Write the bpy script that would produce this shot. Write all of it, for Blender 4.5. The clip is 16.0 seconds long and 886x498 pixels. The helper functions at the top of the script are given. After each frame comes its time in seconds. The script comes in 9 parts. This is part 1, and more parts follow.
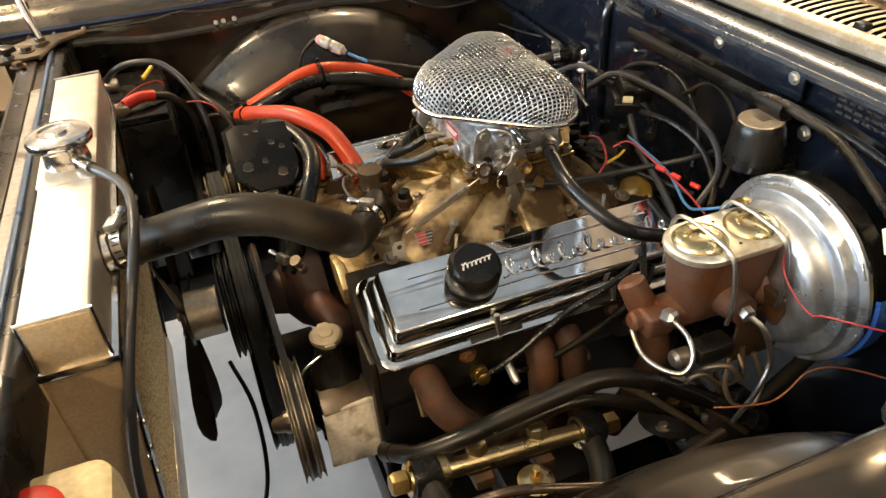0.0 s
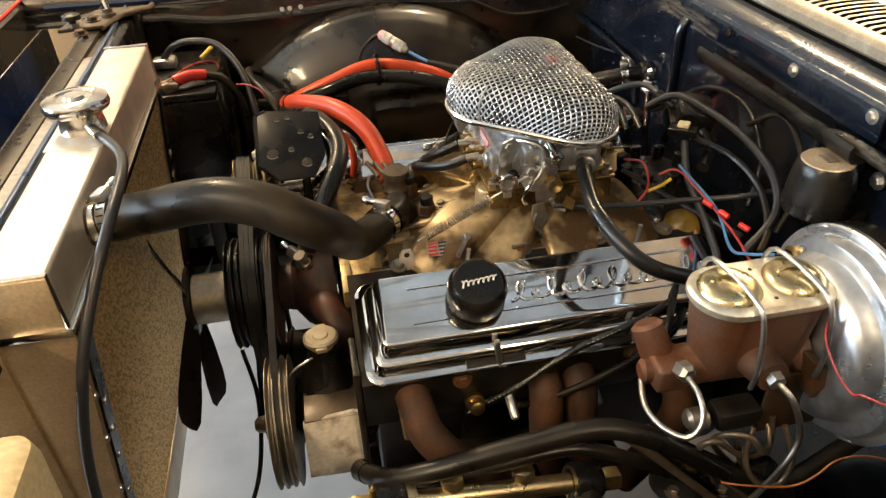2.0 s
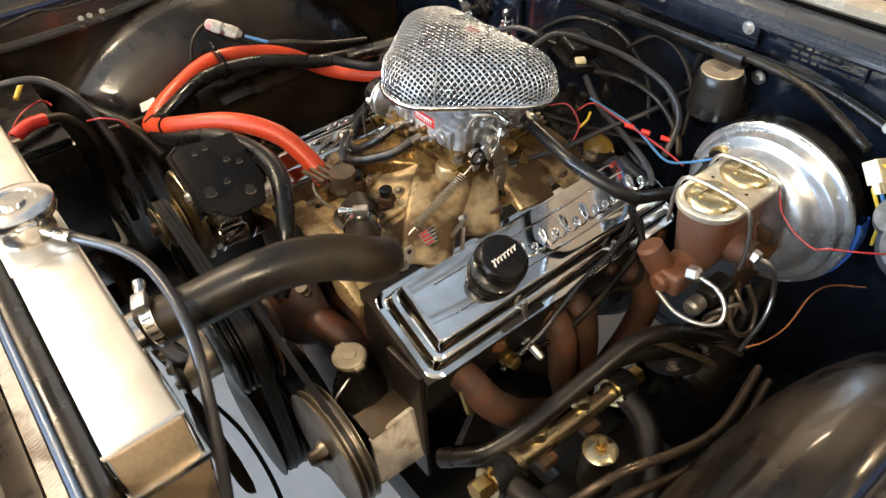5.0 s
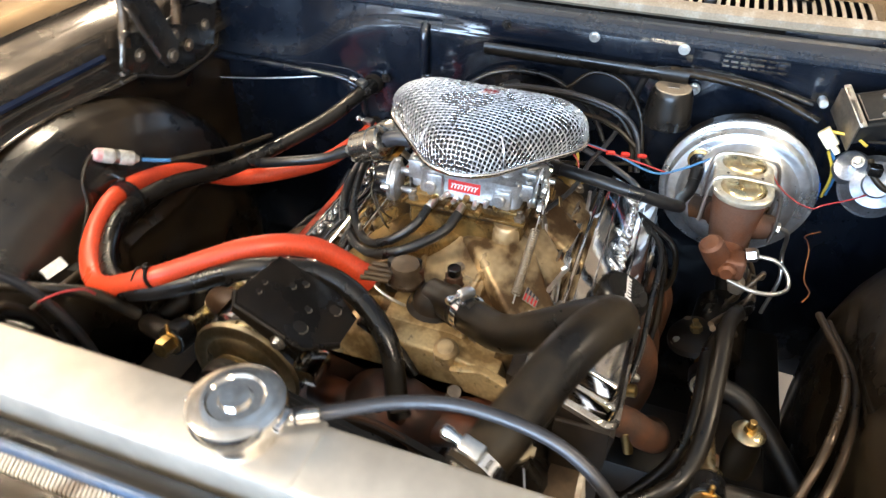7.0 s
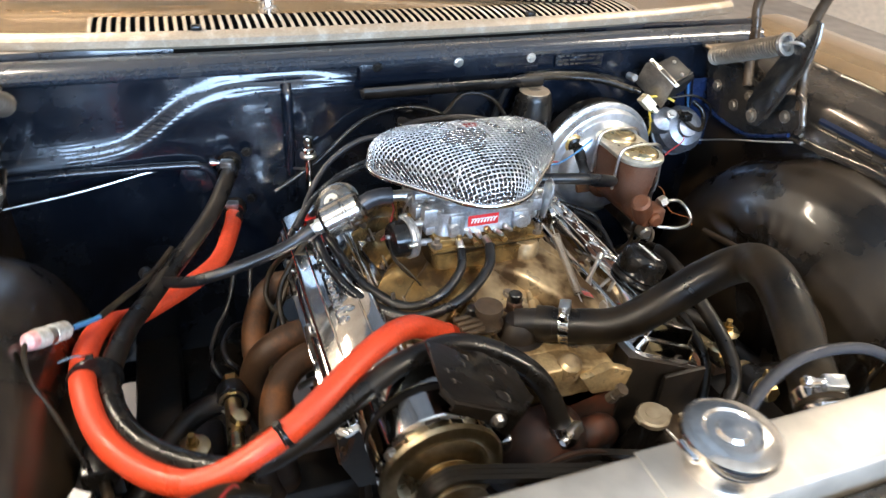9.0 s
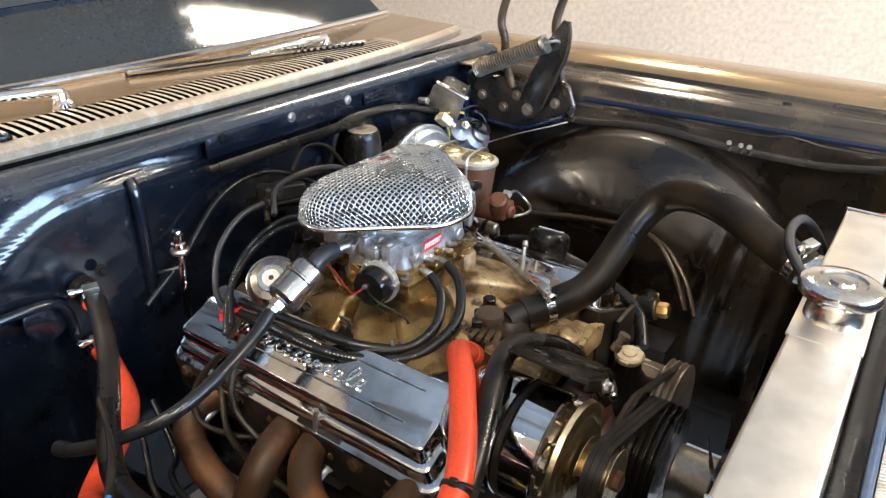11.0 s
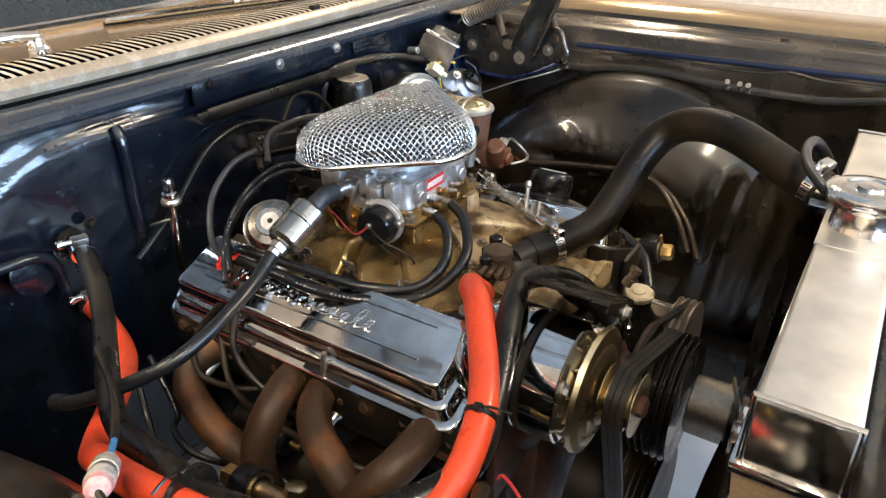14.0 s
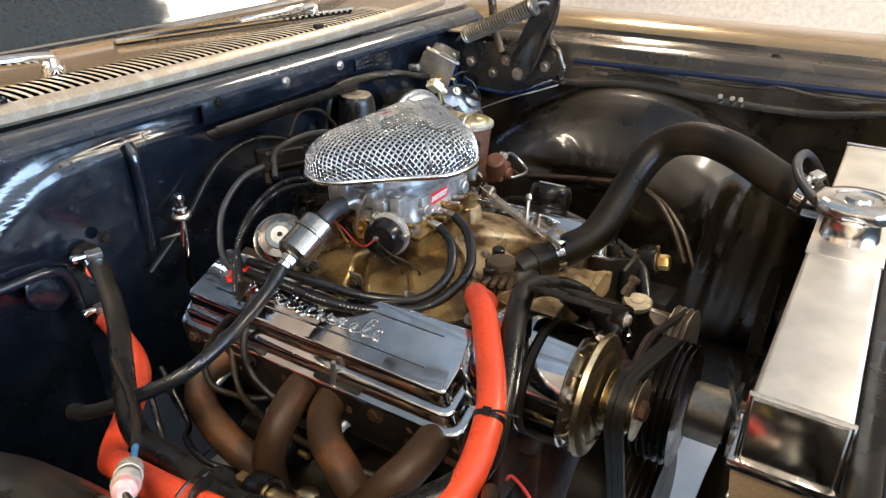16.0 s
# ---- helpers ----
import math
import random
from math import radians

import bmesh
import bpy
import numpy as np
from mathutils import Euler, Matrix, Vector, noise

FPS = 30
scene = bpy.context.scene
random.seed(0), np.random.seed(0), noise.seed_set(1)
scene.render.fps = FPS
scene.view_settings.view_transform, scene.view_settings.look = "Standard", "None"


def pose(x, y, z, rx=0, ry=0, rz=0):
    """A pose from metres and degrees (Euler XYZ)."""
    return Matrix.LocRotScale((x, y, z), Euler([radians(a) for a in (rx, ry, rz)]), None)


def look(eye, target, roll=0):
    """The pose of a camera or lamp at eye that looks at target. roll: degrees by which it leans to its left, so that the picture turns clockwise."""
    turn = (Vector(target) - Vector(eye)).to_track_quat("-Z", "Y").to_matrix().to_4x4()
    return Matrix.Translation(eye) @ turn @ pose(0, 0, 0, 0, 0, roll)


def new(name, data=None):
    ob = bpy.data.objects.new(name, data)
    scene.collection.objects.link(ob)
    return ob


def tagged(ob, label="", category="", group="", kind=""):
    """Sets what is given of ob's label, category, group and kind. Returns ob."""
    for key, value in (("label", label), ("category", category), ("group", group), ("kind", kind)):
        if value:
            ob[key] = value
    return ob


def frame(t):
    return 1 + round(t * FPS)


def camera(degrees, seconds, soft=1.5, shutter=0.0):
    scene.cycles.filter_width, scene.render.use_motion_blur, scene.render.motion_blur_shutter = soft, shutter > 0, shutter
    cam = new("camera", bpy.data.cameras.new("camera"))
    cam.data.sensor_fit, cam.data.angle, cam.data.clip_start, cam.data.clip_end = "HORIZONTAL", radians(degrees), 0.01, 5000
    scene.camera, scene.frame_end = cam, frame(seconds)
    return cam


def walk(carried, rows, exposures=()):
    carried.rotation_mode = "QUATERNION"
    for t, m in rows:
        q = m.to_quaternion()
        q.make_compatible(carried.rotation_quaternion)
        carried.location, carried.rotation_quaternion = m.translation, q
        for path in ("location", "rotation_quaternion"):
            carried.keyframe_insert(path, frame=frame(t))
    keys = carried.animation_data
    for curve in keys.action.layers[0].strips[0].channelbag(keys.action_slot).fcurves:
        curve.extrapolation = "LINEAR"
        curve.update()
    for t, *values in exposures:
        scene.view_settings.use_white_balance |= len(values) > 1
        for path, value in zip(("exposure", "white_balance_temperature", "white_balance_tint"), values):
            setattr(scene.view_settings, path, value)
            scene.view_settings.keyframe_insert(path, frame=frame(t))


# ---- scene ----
cam = camera(64.6, 16.0, soft=1.35, shutter=0.5)
PATH = [
    (0, (-0.026, -0.838, 1.261), (0.498, 0.685, 0.077), -3.9),
    (0.5, (0.002, -0.838, 1.252), (0.528, 0.684, 0.066), -3.3),
    (1, (0.041, -0.835, 1.239), (0.461, 0.732, 0.069), -2.8),
    (1.5, (0.069, -0.825, 1.228), (0.413, 0.775, 0.08), -2.2),
    (2, (0.079, -0.814, 1.221), (0.373, 0.797, 0.073), -1.9),
    (2.5, (0.085, -0.813, 1.219), (0.402, 0.795, 0.073), -1.9),
    (3, (0.063, -0.814, 1.224), (0.418, 0.792, 0.087), -1.8),
    (3.5, (-0.016, -0.83, 1.237), (0.482, 0.721, 0.076), 0.0),
    (3.7, (-0.071, -0.835, 1.245), (0.532, 0.672, 0.076), -0.4),
    (5.8, (-0.339, -0.515, 1.348), (0.771, 0.425, -0.025), 0.9),
    (6, (-0.412, -0.486, 1.31), (0.857, 0.413, 0.052), 1.8),
    (6.5, (-0.486, -0.366, 1.326), (0.918, 0.364, 0.103), 1.7),
    (7, (-0.462, -0.227, 1.304), (1.04, 0.293, 0.09), 1.2),
    (7.5, (-0.442, -0.084, 1.305), (1.118, 0.168, 0.079), 1.4),
    (8, (-0.5, 0.092, 1.297), (1.124, -0.046, 0.138), 2.9),
    (8.5, (-0.543, 0.264, 1.287), (1.092, -0.116, 0.199), 3.1),
    (9, (-0.45, 0.358, 1.289), (1.104, -0.265, 0.195), 3.8),
    (9.5, (-0.344, 0.461, 1.263), (1.096, -0.364, 0.148), 1.4),
    (10, (-0.291, 0.578, 1.25), (0.986, -0.554, 0.207), 2.5),
    (10.2, (-0.274, 0.661, 1.256), (0.899, -0.611, 0.253), 1.4),
    (12.3, (-0.186, 0.715, 1.174), (0.789, -0.796, 0.299), -0.1),
    (12.5, (-0.186, 0.71, 1.173), (0.789, -0.783, 0.267), -0.4),
    (13, (-0.188, 0.709, 1.172), (0.797, -0.768, 0.25), -0.4),
    (13.5, (-0.189, 0.711, 1.172), (0.789, -0.763, 0.238), -0.6),
    (14, (-0.193, 0.718, 1.169), (0.778, -0.75, 0.22), -0.8),
    (14.5, (-0.197, 0.725, 1.171), (0.78, -0.745, 0.23), -0.8),
    (15, (-0.195, 0.729, 1.172), (0.766, -0.742, 0.218), -0.9),
    (15.5, (-0.194, 0.733, 1.176), (0.771, -0.75, 0.244), -0.9),
    (16, (-0.197, 0.745, 1.18), (0.773, -0.745, 0.264), -1.0),
]
walk(cam, [(t, look(eye, target, roll)) for t, eye, target, roll in PATH],
     exposures=[(0, 0.13, 7300, 10), (1, 0.07, 7300, 10), (3.5, 0.06, 7300, 10), (6, 0.46, 6050, 10), (7.5, 0.38, 6000, 10), (8.5, 0.26, 5850, 10), (9.5, 0.33, 5600, 10), (10.2, 0.29, 5600, 10), (12.5, 0.12, 6000, 10), (14.5, 0.15, 5850, 10), (16, 0.15, 5800, 10)])

# ---- world and light ----
world = bpy.data.worlds.new("world")
scene.world = world
world.use_nodes = True
_sky = world.node_tree.nodes.new("ShaderNodeTexSky")
_sky.sky_type, _sky.sun_disc = "NISHITA", False
_sky.sun_elevation, _sky.sun_rotation = radians(38), radians(60)
_bg = world.node_tree.nodes["Background"]
world.node_tree.links.new(_sky.outputs["Color"], _bg.inputs["Color"])
_bg.inputs["Strength"].default_value = 0.15


def area_lamp(name, m, sx, sy, watts, colour):
    d = bpy.data.lights.new(name, "AREA")
    d.shape, d.size, d.size_y, d.energy, d.color = "RECTANGLE", sx, sy, watts, colour
    ob = new(name, d)
    ob.matrix_world = m
    return ob


# daylight through the open garage door in front of the car
area_lamp("door_daylight", look((-3.85, 0.5, 1.45), (0.0, 0.5, 0.9)), 3.4, 2.1, 470, (0.60, 0.78, 1.0))
# warm ceiling tubes; the last is an added one that brightens the passenger fender
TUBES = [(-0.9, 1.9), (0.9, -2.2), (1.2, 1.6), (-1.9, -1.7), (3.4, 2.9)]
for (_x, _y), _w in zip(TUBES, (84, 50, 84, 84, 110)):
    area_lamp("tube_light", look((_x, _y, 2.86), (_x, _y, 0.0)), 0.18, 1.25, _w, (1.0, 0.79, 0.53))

# ---- geometry helpers ----


class Geo:
    """Vertices and faces of one mesh in the making."""

    def __init__(self):
        self.v, self.f = [], []

    def add(self, other):
        n = len(self.v)
        self.v += other.v
        self.f += [tuple(i + n for i in f) for f in other.f]
        return self

    def moved(self, m):
        g = Geo()
        g.v = [tuple(m @ Vector(p)) for p in self.v]
        g.f = list(self.f)
        return g


def frame_of(axis):
    """Two unit vectors square to an axis."""
    a = Vector(axis).normalized()
    h = Vector((0, 0, 1)) if abs(a.z) < 0.9 else Vector((1, 0, 0))
    u = h.cross(a).normalized()
    return a, u, a.cross(u)


def lathe(p0, axis, profile, n=28, start=0.0, sweep=360.0):
    """Turns a profile of (distance along the axis, radius) round the axis."""
    a, u, w = frame_of(axis)
    g, p0 = Geo(), Vector(p0)
    closed = abs(sweep) > 359.9
    cols = n if closed else n + 1
    for s, r in profile:
        for k in range(cols):
            t = radians(start + sweep * k / n)
            g.v.append(tuple(p0 + a * s + (u * math.cos(t) + w * math.sin(t)) * max(r, 1e-5)))
    for j in range(len(profile) - 1):
        for k in range(n):
            k2 = (k + 1) % cols if closed else k + 1
            g.f.append((j * cols + k, j * cols + k2, (j + 1) * cols + k2, (j + 1) * cols + k))
    if closed:
        if profile[0][1] > 1e-4:
            g.f.append(tuple(range(cols))[::-1])
        if profile[-1][1] > 1e-4:
            b = (len(profile) - 1) * cols
            g.f.append(tuple(range(b, b + cols)))
    return g


def rod(p0, p1, r, r2=None, n=20, bev=None):
    """A round bar with softly broken edges."""
    p0, p1 = Vector(p0), Vector(p1)
    L = (p1 - p0).length
    r2 = r if r2 is None else r2
    b = min(r, r2, L) * 0.15 if bev is None else bev
    return lathe(p0, p1 - p0, [(0, max(r - b, 0.0002)), (b, r), (L - b, r2), (L, max(r2 - b, 0.0002))], n)


def spline(pts, step=0.006):
    P = [Vector(p) for p in pts]
    if len(P) < 3:
        return P
    Q = [2 * P[0] - P[1]] + P + [2 * P[-1] - P[-2]]
    out = []
    for i in range(len(P) - 1):
        a, b, c, d = Q[i:i + 4]
        n = max(2, int((c - b).length / step))
        for k in range(n):
            w = k / n
            out.append(0.5 * (2 * b + (c - a) * w + (2 * a - 5 * b + 4 * c - d) * w * w + (3 * b - 3 * c + d - a) * w ** 3))
    out.append(P[-1])
    return out


def tube(pts, r, n=12, step=0.007, smooth=True, caps=True, ribs=0.0, rib_pitch=3):
    """A hose or wire along a smooth line; ribs: depth of rings round it."""
    P = spline(pts, step) if smooth else [Vector(p) for p in pts]
    g = Geo()
    t0 = (P[1] - P[0]).normalized()
    _, u, w = frame_of(t0)
    for i, p in enumerate(P):
        t = (P[min(i + 1, len(P) - 1)] - P[max(i - 1, 0)]).normalized()
        u = (u - t * u.dot(t)).normalized()
        w = t.cross(u)
        rr = (r(i / (len(P) - 1)) if callable(r) else r) - (ribs if i % rib_pitch == 0 else 0.0)
        for k in range(n):
            a = 2 * math.pi * k / n
            g.v.append(tuple(p + (u * math.cos(a) + w * math.sin(a)) * rr))
    for i in range(len(P) - 1):
        for k in range(n):
            k2 = (k + 1) % n
            g.f.append((i * n + k, i * n + k2, (i + 1) * n + k2, (i + 1) * n + k))
    if caps:
        g.f.append(tuple(range(n))[::-1])
        b = (len(P) - 1) * n
        g.f.append(tuple(range(b, b + n)))
    return g


def helix(p0, p1, R, r, turns, n=6, per=14):
    p0, p1 = Vector(p0), Vector(p1)
    a, u, w = frame_of(p1 - p0)
    N = int(turns * per)
    pts = [p0 + (p1 - p0) * (i / N) + (u * math.cos(2 * math.pi * i / per) + w * math.sin(2 * math.pi * i / per)) * R for i in range(N + 1)]
    return tube(pts, r, n, smooth=False)


def from_bm(bm):
    g = Geo()
    bm.verts.index_update()
    g.v = [tuple(v.co) for v in bm.verts]
    g.f = [tuple(v.index for v in f.verts) for f in bm.faces]
    bm.free()
    return g


def box(x0, x1, y0, y1, z0, z1, bev=0.002, seg=2, m=None):
    """A box with rounded edges; m turns or moves it."""
    bm = bmesh.new()
    bmesh.ops.create_cube(bm, size=1.0)
    for v in bm.verts:
        v.co = ((x0 + x1) / 2 + v.co.x * (x1 - x0), (y0 + y1) / 2 + v.co.y * (y1 - y0), (z0 + z1) / 2 + v.co.z * (z1 - z0))
    if bev:
        bmesh.ops.bevel(bm, geom=bm.edges[:], offset=bev, segments=seg, affect="EDGES", profile=0.5)
    g = from_bm(bm)
    return g.moved(m) if m else g


def prism(outline, m, depth, bev=0.0, seg=2):
    """A plate: an outline in the plane of m, thickened along its third axis."""
    bm = bmesh.new()
    lo = [bm.verts.new((x, y, 0)) for x, y in outline]
    hi = [bm.verts.new((x, y, depth)) for x, y in outline]
    n = len(outline)
    bm.faces.new(lo[::-1])
    bm.faces.new(hi)
    for i in range(n):
        bm.faces.new((lo[i], lo[(i + 1) % n], hi[(i + 1) % n], hi[i]))
    bmesh.ops.recalc_face_normals(bm, faces=bm.faces[:])
    if bev:
        es = [e for e in bm.edges if abs(e.verts[0].co.z - e.verts[1].co.z) < 1e-6]
        bmesh.ops.bevel(bm, geom=es, offset=bev, segments=seg, affect="EDGES", profile=0.5)
    return from_bm(bm).moved(m)


def loft(rings, closed=True, cap=True):
    """Skin over rings of points, each with the same count."""
    g, n = Geo(), len(rings[0])
    for r in rings:
        g.v += [tuple(p) for p in r]
    for j in range(len(rings) - 1):
        for k in range(n if closed else n - 1):
            k2 = (k + 1) % n
            g.f.append((j * n + k, j * n + k2, (j + 1) * n + k2, (j + 1) * n + k))
    if cap and closed:
        g.f.append(tuple(range(n))[::-1])
        g.f.append(tuple(range((len(rings) - 1) * n, len(rings) * n)))
    return g


def round_rect(w, h, r, n=5):
    out = []
    for cx, cy, a0 in ((w / 2 - r, h / 2 - r, 0), (-w / 2 + r, h / 2 - r, 90), (-w / 2 + r, -h / 2 + r, 180), (w / 2 - r, -h / 2 + r, 270)):
        for k in range(n + 1):
            a = radians(a0 + 90 * k / n)
            out.append((cx + r * math.cos(a), cy + r * math.sin(a)))
    return out


def basis(o, ux, uy):
    """The pose whose first two axes lie along ux and uy."""
    x = Vector(ux).normalized()
    z = x.cross(Vector(uy)).normalized()
    y = z.cross(x)
    m = Matrix.Identity(4)
    for i in range(3):
        m[i][0], m[i][1], m[i][2], m[i][3] = x[i], y[i], z[i], o[i]
    return m


def hex_bolt(p, axis, r=0.006, h=0.005, washer=True):
    a = Vector(axis).normalized()
    g = lathe(p, a, [(0, r), (h * 0.8, r), (h, r * 0.82)], 6)
    if washer:
        g.add(lathe(Vector(p) - a * 0.001, a, [(0, r * 1.45), (0.0018, r * 1.45)], 16))
    return g


def mesh_of(name, g, sharp=38):
    me = bpy.data.meshes.new(name)
    me.from_pydata(g.v, [], g.f)
    me.validate()
    bm = bmesh.new()
    bm.from_mesh(me)
    bmesh.ops.recalc_face_normals(bm, faces=bm.faces[:])
    bm.to_mesh(me)
    bm.free()
    me.polygons.foreach_set("use_smooth", [True] * len(me.polygons))
    me.set_sharp_from_angle(angle=radians(sharp))
    return me


def thing(name, base, label, category, group="", kind=""):
    ob = new(name)
    ob.location = base
    ob.empty_display_size = 0.02
    return tagged(ob, label, category, group, kind)


def part(name, g, material, parent, label="", sharp=38, kind=""):
    """One mesh object under a thing or under a part."""
    me = mesh_of(name, g, sharp)
    me.materials.append(material)
    ob = new(name, me)
    if parent is not None:
        ob.parent = parent
        off = parent.location.copy() if parent.type == "EMPTY" else Vector((0, 0, 0))
        ob.matrix_parent_inverse = Matrix.Translation(-off)
    return tagged(ob, label, kind=kind)


def single(name, g, material, label, category, group="", kind="", sharp=38):
    me = mesh_of(name, g, sharp)
    me.materials.append(material)
    return tagged(new(name, me), label, category, group, kind)


# ---- materials ----


def mat(name, colour, rough=0.5, metal=0.0, dirt_or_sheen=None, amount=0.4, scale=18.0, fine=160.0, bump=0.15, rough_var=0.15, coat=0.0, spec=0.5,
        stretch=(1, 1, 1), contrast=(0.42, 0.68), trans=0.0, per_object=0.0, bump_dist=0.0006):
    """Painted, cast, rusty or rubbery surface: a base colour, patches of grime, wear or painted sheen at two scales,
    uneven gloss and fine relief.
    """
    m = bpy.data.materials.new(name)
    m.use_nodes = True
    nt = m.node_tree
    N, L = nt.nodes, nt.links
    bs = N["Principled BSDF"]
    tc = N.new("ShaderNodeTexCoord")
    mp = N.new("ShaderNodeMapping")
    mp.inputs["Scale"].default_value = stretch
    L.new(tc.outputs["Object"], mp.inputs["Vector"])
    big = N.new("ShaderNodeTexNoise")
    big.inputs["Scale"].default_value, big.inputs["Detail"].default_value, big.inputs["Roughness"].default_value = scale, 6, 0.6
    sm = N.new("ShaderNodeTexNoise")
    sm.inputs["Scale"].default_value, sm.inputs["Detail"].default_value = fine, 4
    L.new(mp.outputs["Vector"], big.inputs["Vector"])
    L.new(mp.outputs["Vector"], sm.inputs["Vector"])
    ramp = N.new("ShaderNodeValToRGB")
    ramp.color_ramp.elements[0].position, ramp.color_ramp.elements[1].position = contrast
    L.new(big.outputs["Fac"], ramp.inputs["Fac"])
    mix = N.new("ShaderNodeMix")
    mix.data_type = "RGBA"
    d = dirt_or_sheen if dirt_or_sheen else tuple(c * 0.6 for c in colour)
    mix.inputs["A"].default_value = (*colour, 1)
    mix.inputs["B"].default_value = (*d, 1)
    mul = N.new("ShaderNodeMath")
    mul.operation = "MULTIPLY"
    mul.inputs[1].default_value = amount
    L.new(ramp.outputs["Color"], mul.inputs[0])
    L.new(mul.outputs[0], mix.inputs["Factor"])
    val = N.new("ShaderNodeHueSaturation")
    mr = N.new("ShaderNodeMapRange")
    mr.inputs["From Min"].default_value, mr.inputs["From Max"].default_value = 0.3, 0.7
    mr.inputs["To Min"].default_value, mr.inputs["To Max"].default_value = 0.86, 1.14
    L.new(sm.outputs["Fac"], mr.inputs["Value"])
    L.new(mr.outputs["Result"], val.inputs["Value"])
    L.new(mix.outputs["Result"], val.inputs["Color"])
    if per_object:
        oi = N.new("ShaderNodeObjectInfo")
        mo = N.new("ShaderNodeMapRange")
        mo.inputs["To Min"].default_value, mo.inputs["To Max"].default_value = 1 - per_object, 1 + per_object
        L.new(oi.outputs["Random"], mo.inputs["Value"])
        v2 = N.new("ShaderNodeHueSaturation")
        L.new(mo.outputs["Result"], v2.inputs["Value"])
        L.new(val.outputs["Color"], v2.inputs["Color"])
        val = v2
    L.new(val.outputs["Color"], bs.inputs["Base Color"])
    rr = N.new("ShaderNodeMapRange")
    rr.inputs["From Min"].default_value, rr.inputs["From Max"].default_value = 0.3, 0.7
    rr.inputs["To Min"].default_value = max(0.02, rough - rough_var * rough)
    rr.inputs["To Max"].default_value = min(1.0, rough + rough_var * rough * 1.6 + amount * 0.05)
    L.new(big.outputs["Fac"], rr.inputs["Value"])
    L.new(rr.outputs["Result"], bs.inputs["Roughness"])
    bs.inputs["Metallic"].default_value = metal
    bs.inputs["Specular IOR Level"].default_value = spec
    bs.inputs["Coat Weight"].default_value = coat
    bs.inputs["Coat Roughness"].default_value = 0.08
    bs.inputs["Transmission Weight"].default_value = trans
    if bump:
        bp = N.new("ShaderNodeBump")
        bp.inputs["Strength"].default_value, bp.inputs["Distance"].default_value = bump, bump_dist
        L.new(sm.outputs["Fac"], bp.inputs["Height"])
        L.new(bp.outputs["Normal"], bs.inputs["Normal"])
    return m


def glow(name, colour, strength):
    m = bpy.data.materials.new(name)
    m.use_nodes = True
    b = m.node_tree.nodes["Principled BSDF"]
    b.inputs["Emission Color"].default_value, b.inputs["Emission Strength"].default_value = (*colour, 1), strength
    return m


CHROME = mat("chrome", (0.80, 0.79, 0.77), 0.06, 1.0, dirt_or_sheen=(0.42, 0.33, 0.22), amount=0.25, scale=22, fine=40, bump=0.06, rough_var=0.9, bump_dist=0.002)
CHROME_CLEAN = mat("bright_chrome", (0.86, 0.86, 0.86), 0.08, 1.0, amount=0.15, bump=0.03, rough_var=0.5)
WIRE_MESH = mat("chromed_wire", (0.56, 0.56, 0.56), 0.27, 1.0, amount=0.1, bump=0.0)
STEEL = mat("zinc_plated_steel", (0.62, 0.61, 0.58), 0.32, 1.0, dirt_or_sheen=(0.3, 0.24, 0.17), amount=0.4, bump=0.1)
ALUMINIUM = mat("brushed_aluminium", (0.68, 0.63, 0.545), 0.46, 0.85, dirt_or_sheen=(0.60, 0.53, 0.43), amount=0.3, scale=5, fine=26, bump=0.0, rough_var=0.08)
ALUMINIUM_SHINY = mat("polished_aluminium", (0.80, 0.78, 0.74), 0.14, 1.0, dirt_or_sheen=(0.5, 0.42, 0.32), amount=0.4, scale=11, bump=0.05)
CAST_ALU = mat("cast_aluminium", (0.47, 0.345, 0.185), 0.36, 0.5, dirt_or_sheen=(0.060, 0.029, 0.008), amount=0.95, scale=15, fine=240, bump=0.55, rough_var=0.6, contrast=(0.42, 0.57))
CAST_PALE = mat("pale_casting", (0.52, 0.385, 0.195), 0.36, 0.5, dirt_or_sheen=(0.17, 0.10, 0.034), amount=0.8, scale=22, fine=240, bump=0.5, rough_var=0.5, contrast=(0.46, 0.62))
CARB_ALU = mat("carburettor_casting", (0.56, 0.57, 0.58), 0.38, 0.85, dirt_or_sheen=(0.15, 0.115, 0.08), amount=0.65, scale=45, fine=300, bump=0.4)
CARB_BASE = mat("stained_shaded_casting", (0.27, 0.168, 0.055), 0.21, 0.6, dirt_or_sheen=(0.050, 0.025, 0.007), amount=0.92, scale=22, fine=200, bump=0.35, contrast=(0.42, 0.58), rough_var=0.6)
# bluish patches paint in the hazy daylight sheen of the firewall
BLACK_PAINT = mat("gloss_black_paint", (0.0038, 0.0056, 0.0098), 0.18, 0.0, dirt_or_sheen=(0.011, 0.0155, 0.025), amount=0.36, scale=7, fine=44, bump=0.42, rough_var=0.8, coat=0.6, bump_dist=0.0016)
BLACK_SATIN = mat("satin_black_paint", (0.005, 0.0045, 0.004), 0.24, 0.0, dirt_or_sheen=(0.022, 0.015, 0.009), amount=0.45, scale=10, fine=90, bump=0.3, rough_var=0.6, spec=0.3)
# warm brown patches: oily film tinted to imitate golden reflections
BLACK_WELL = mat("wheel_well_black", (0.006, 0.0043, 0.0026), 0.25, 0.0, dirt_or_sheen=(0.034, 0.020, 0.006), amount=0.75, scale=7, fine=50, bump=0.35, rough_var=0.7, coat=0.35, contrast=(0.44, 0.72), bump_dist=0.001, spec=0.6)
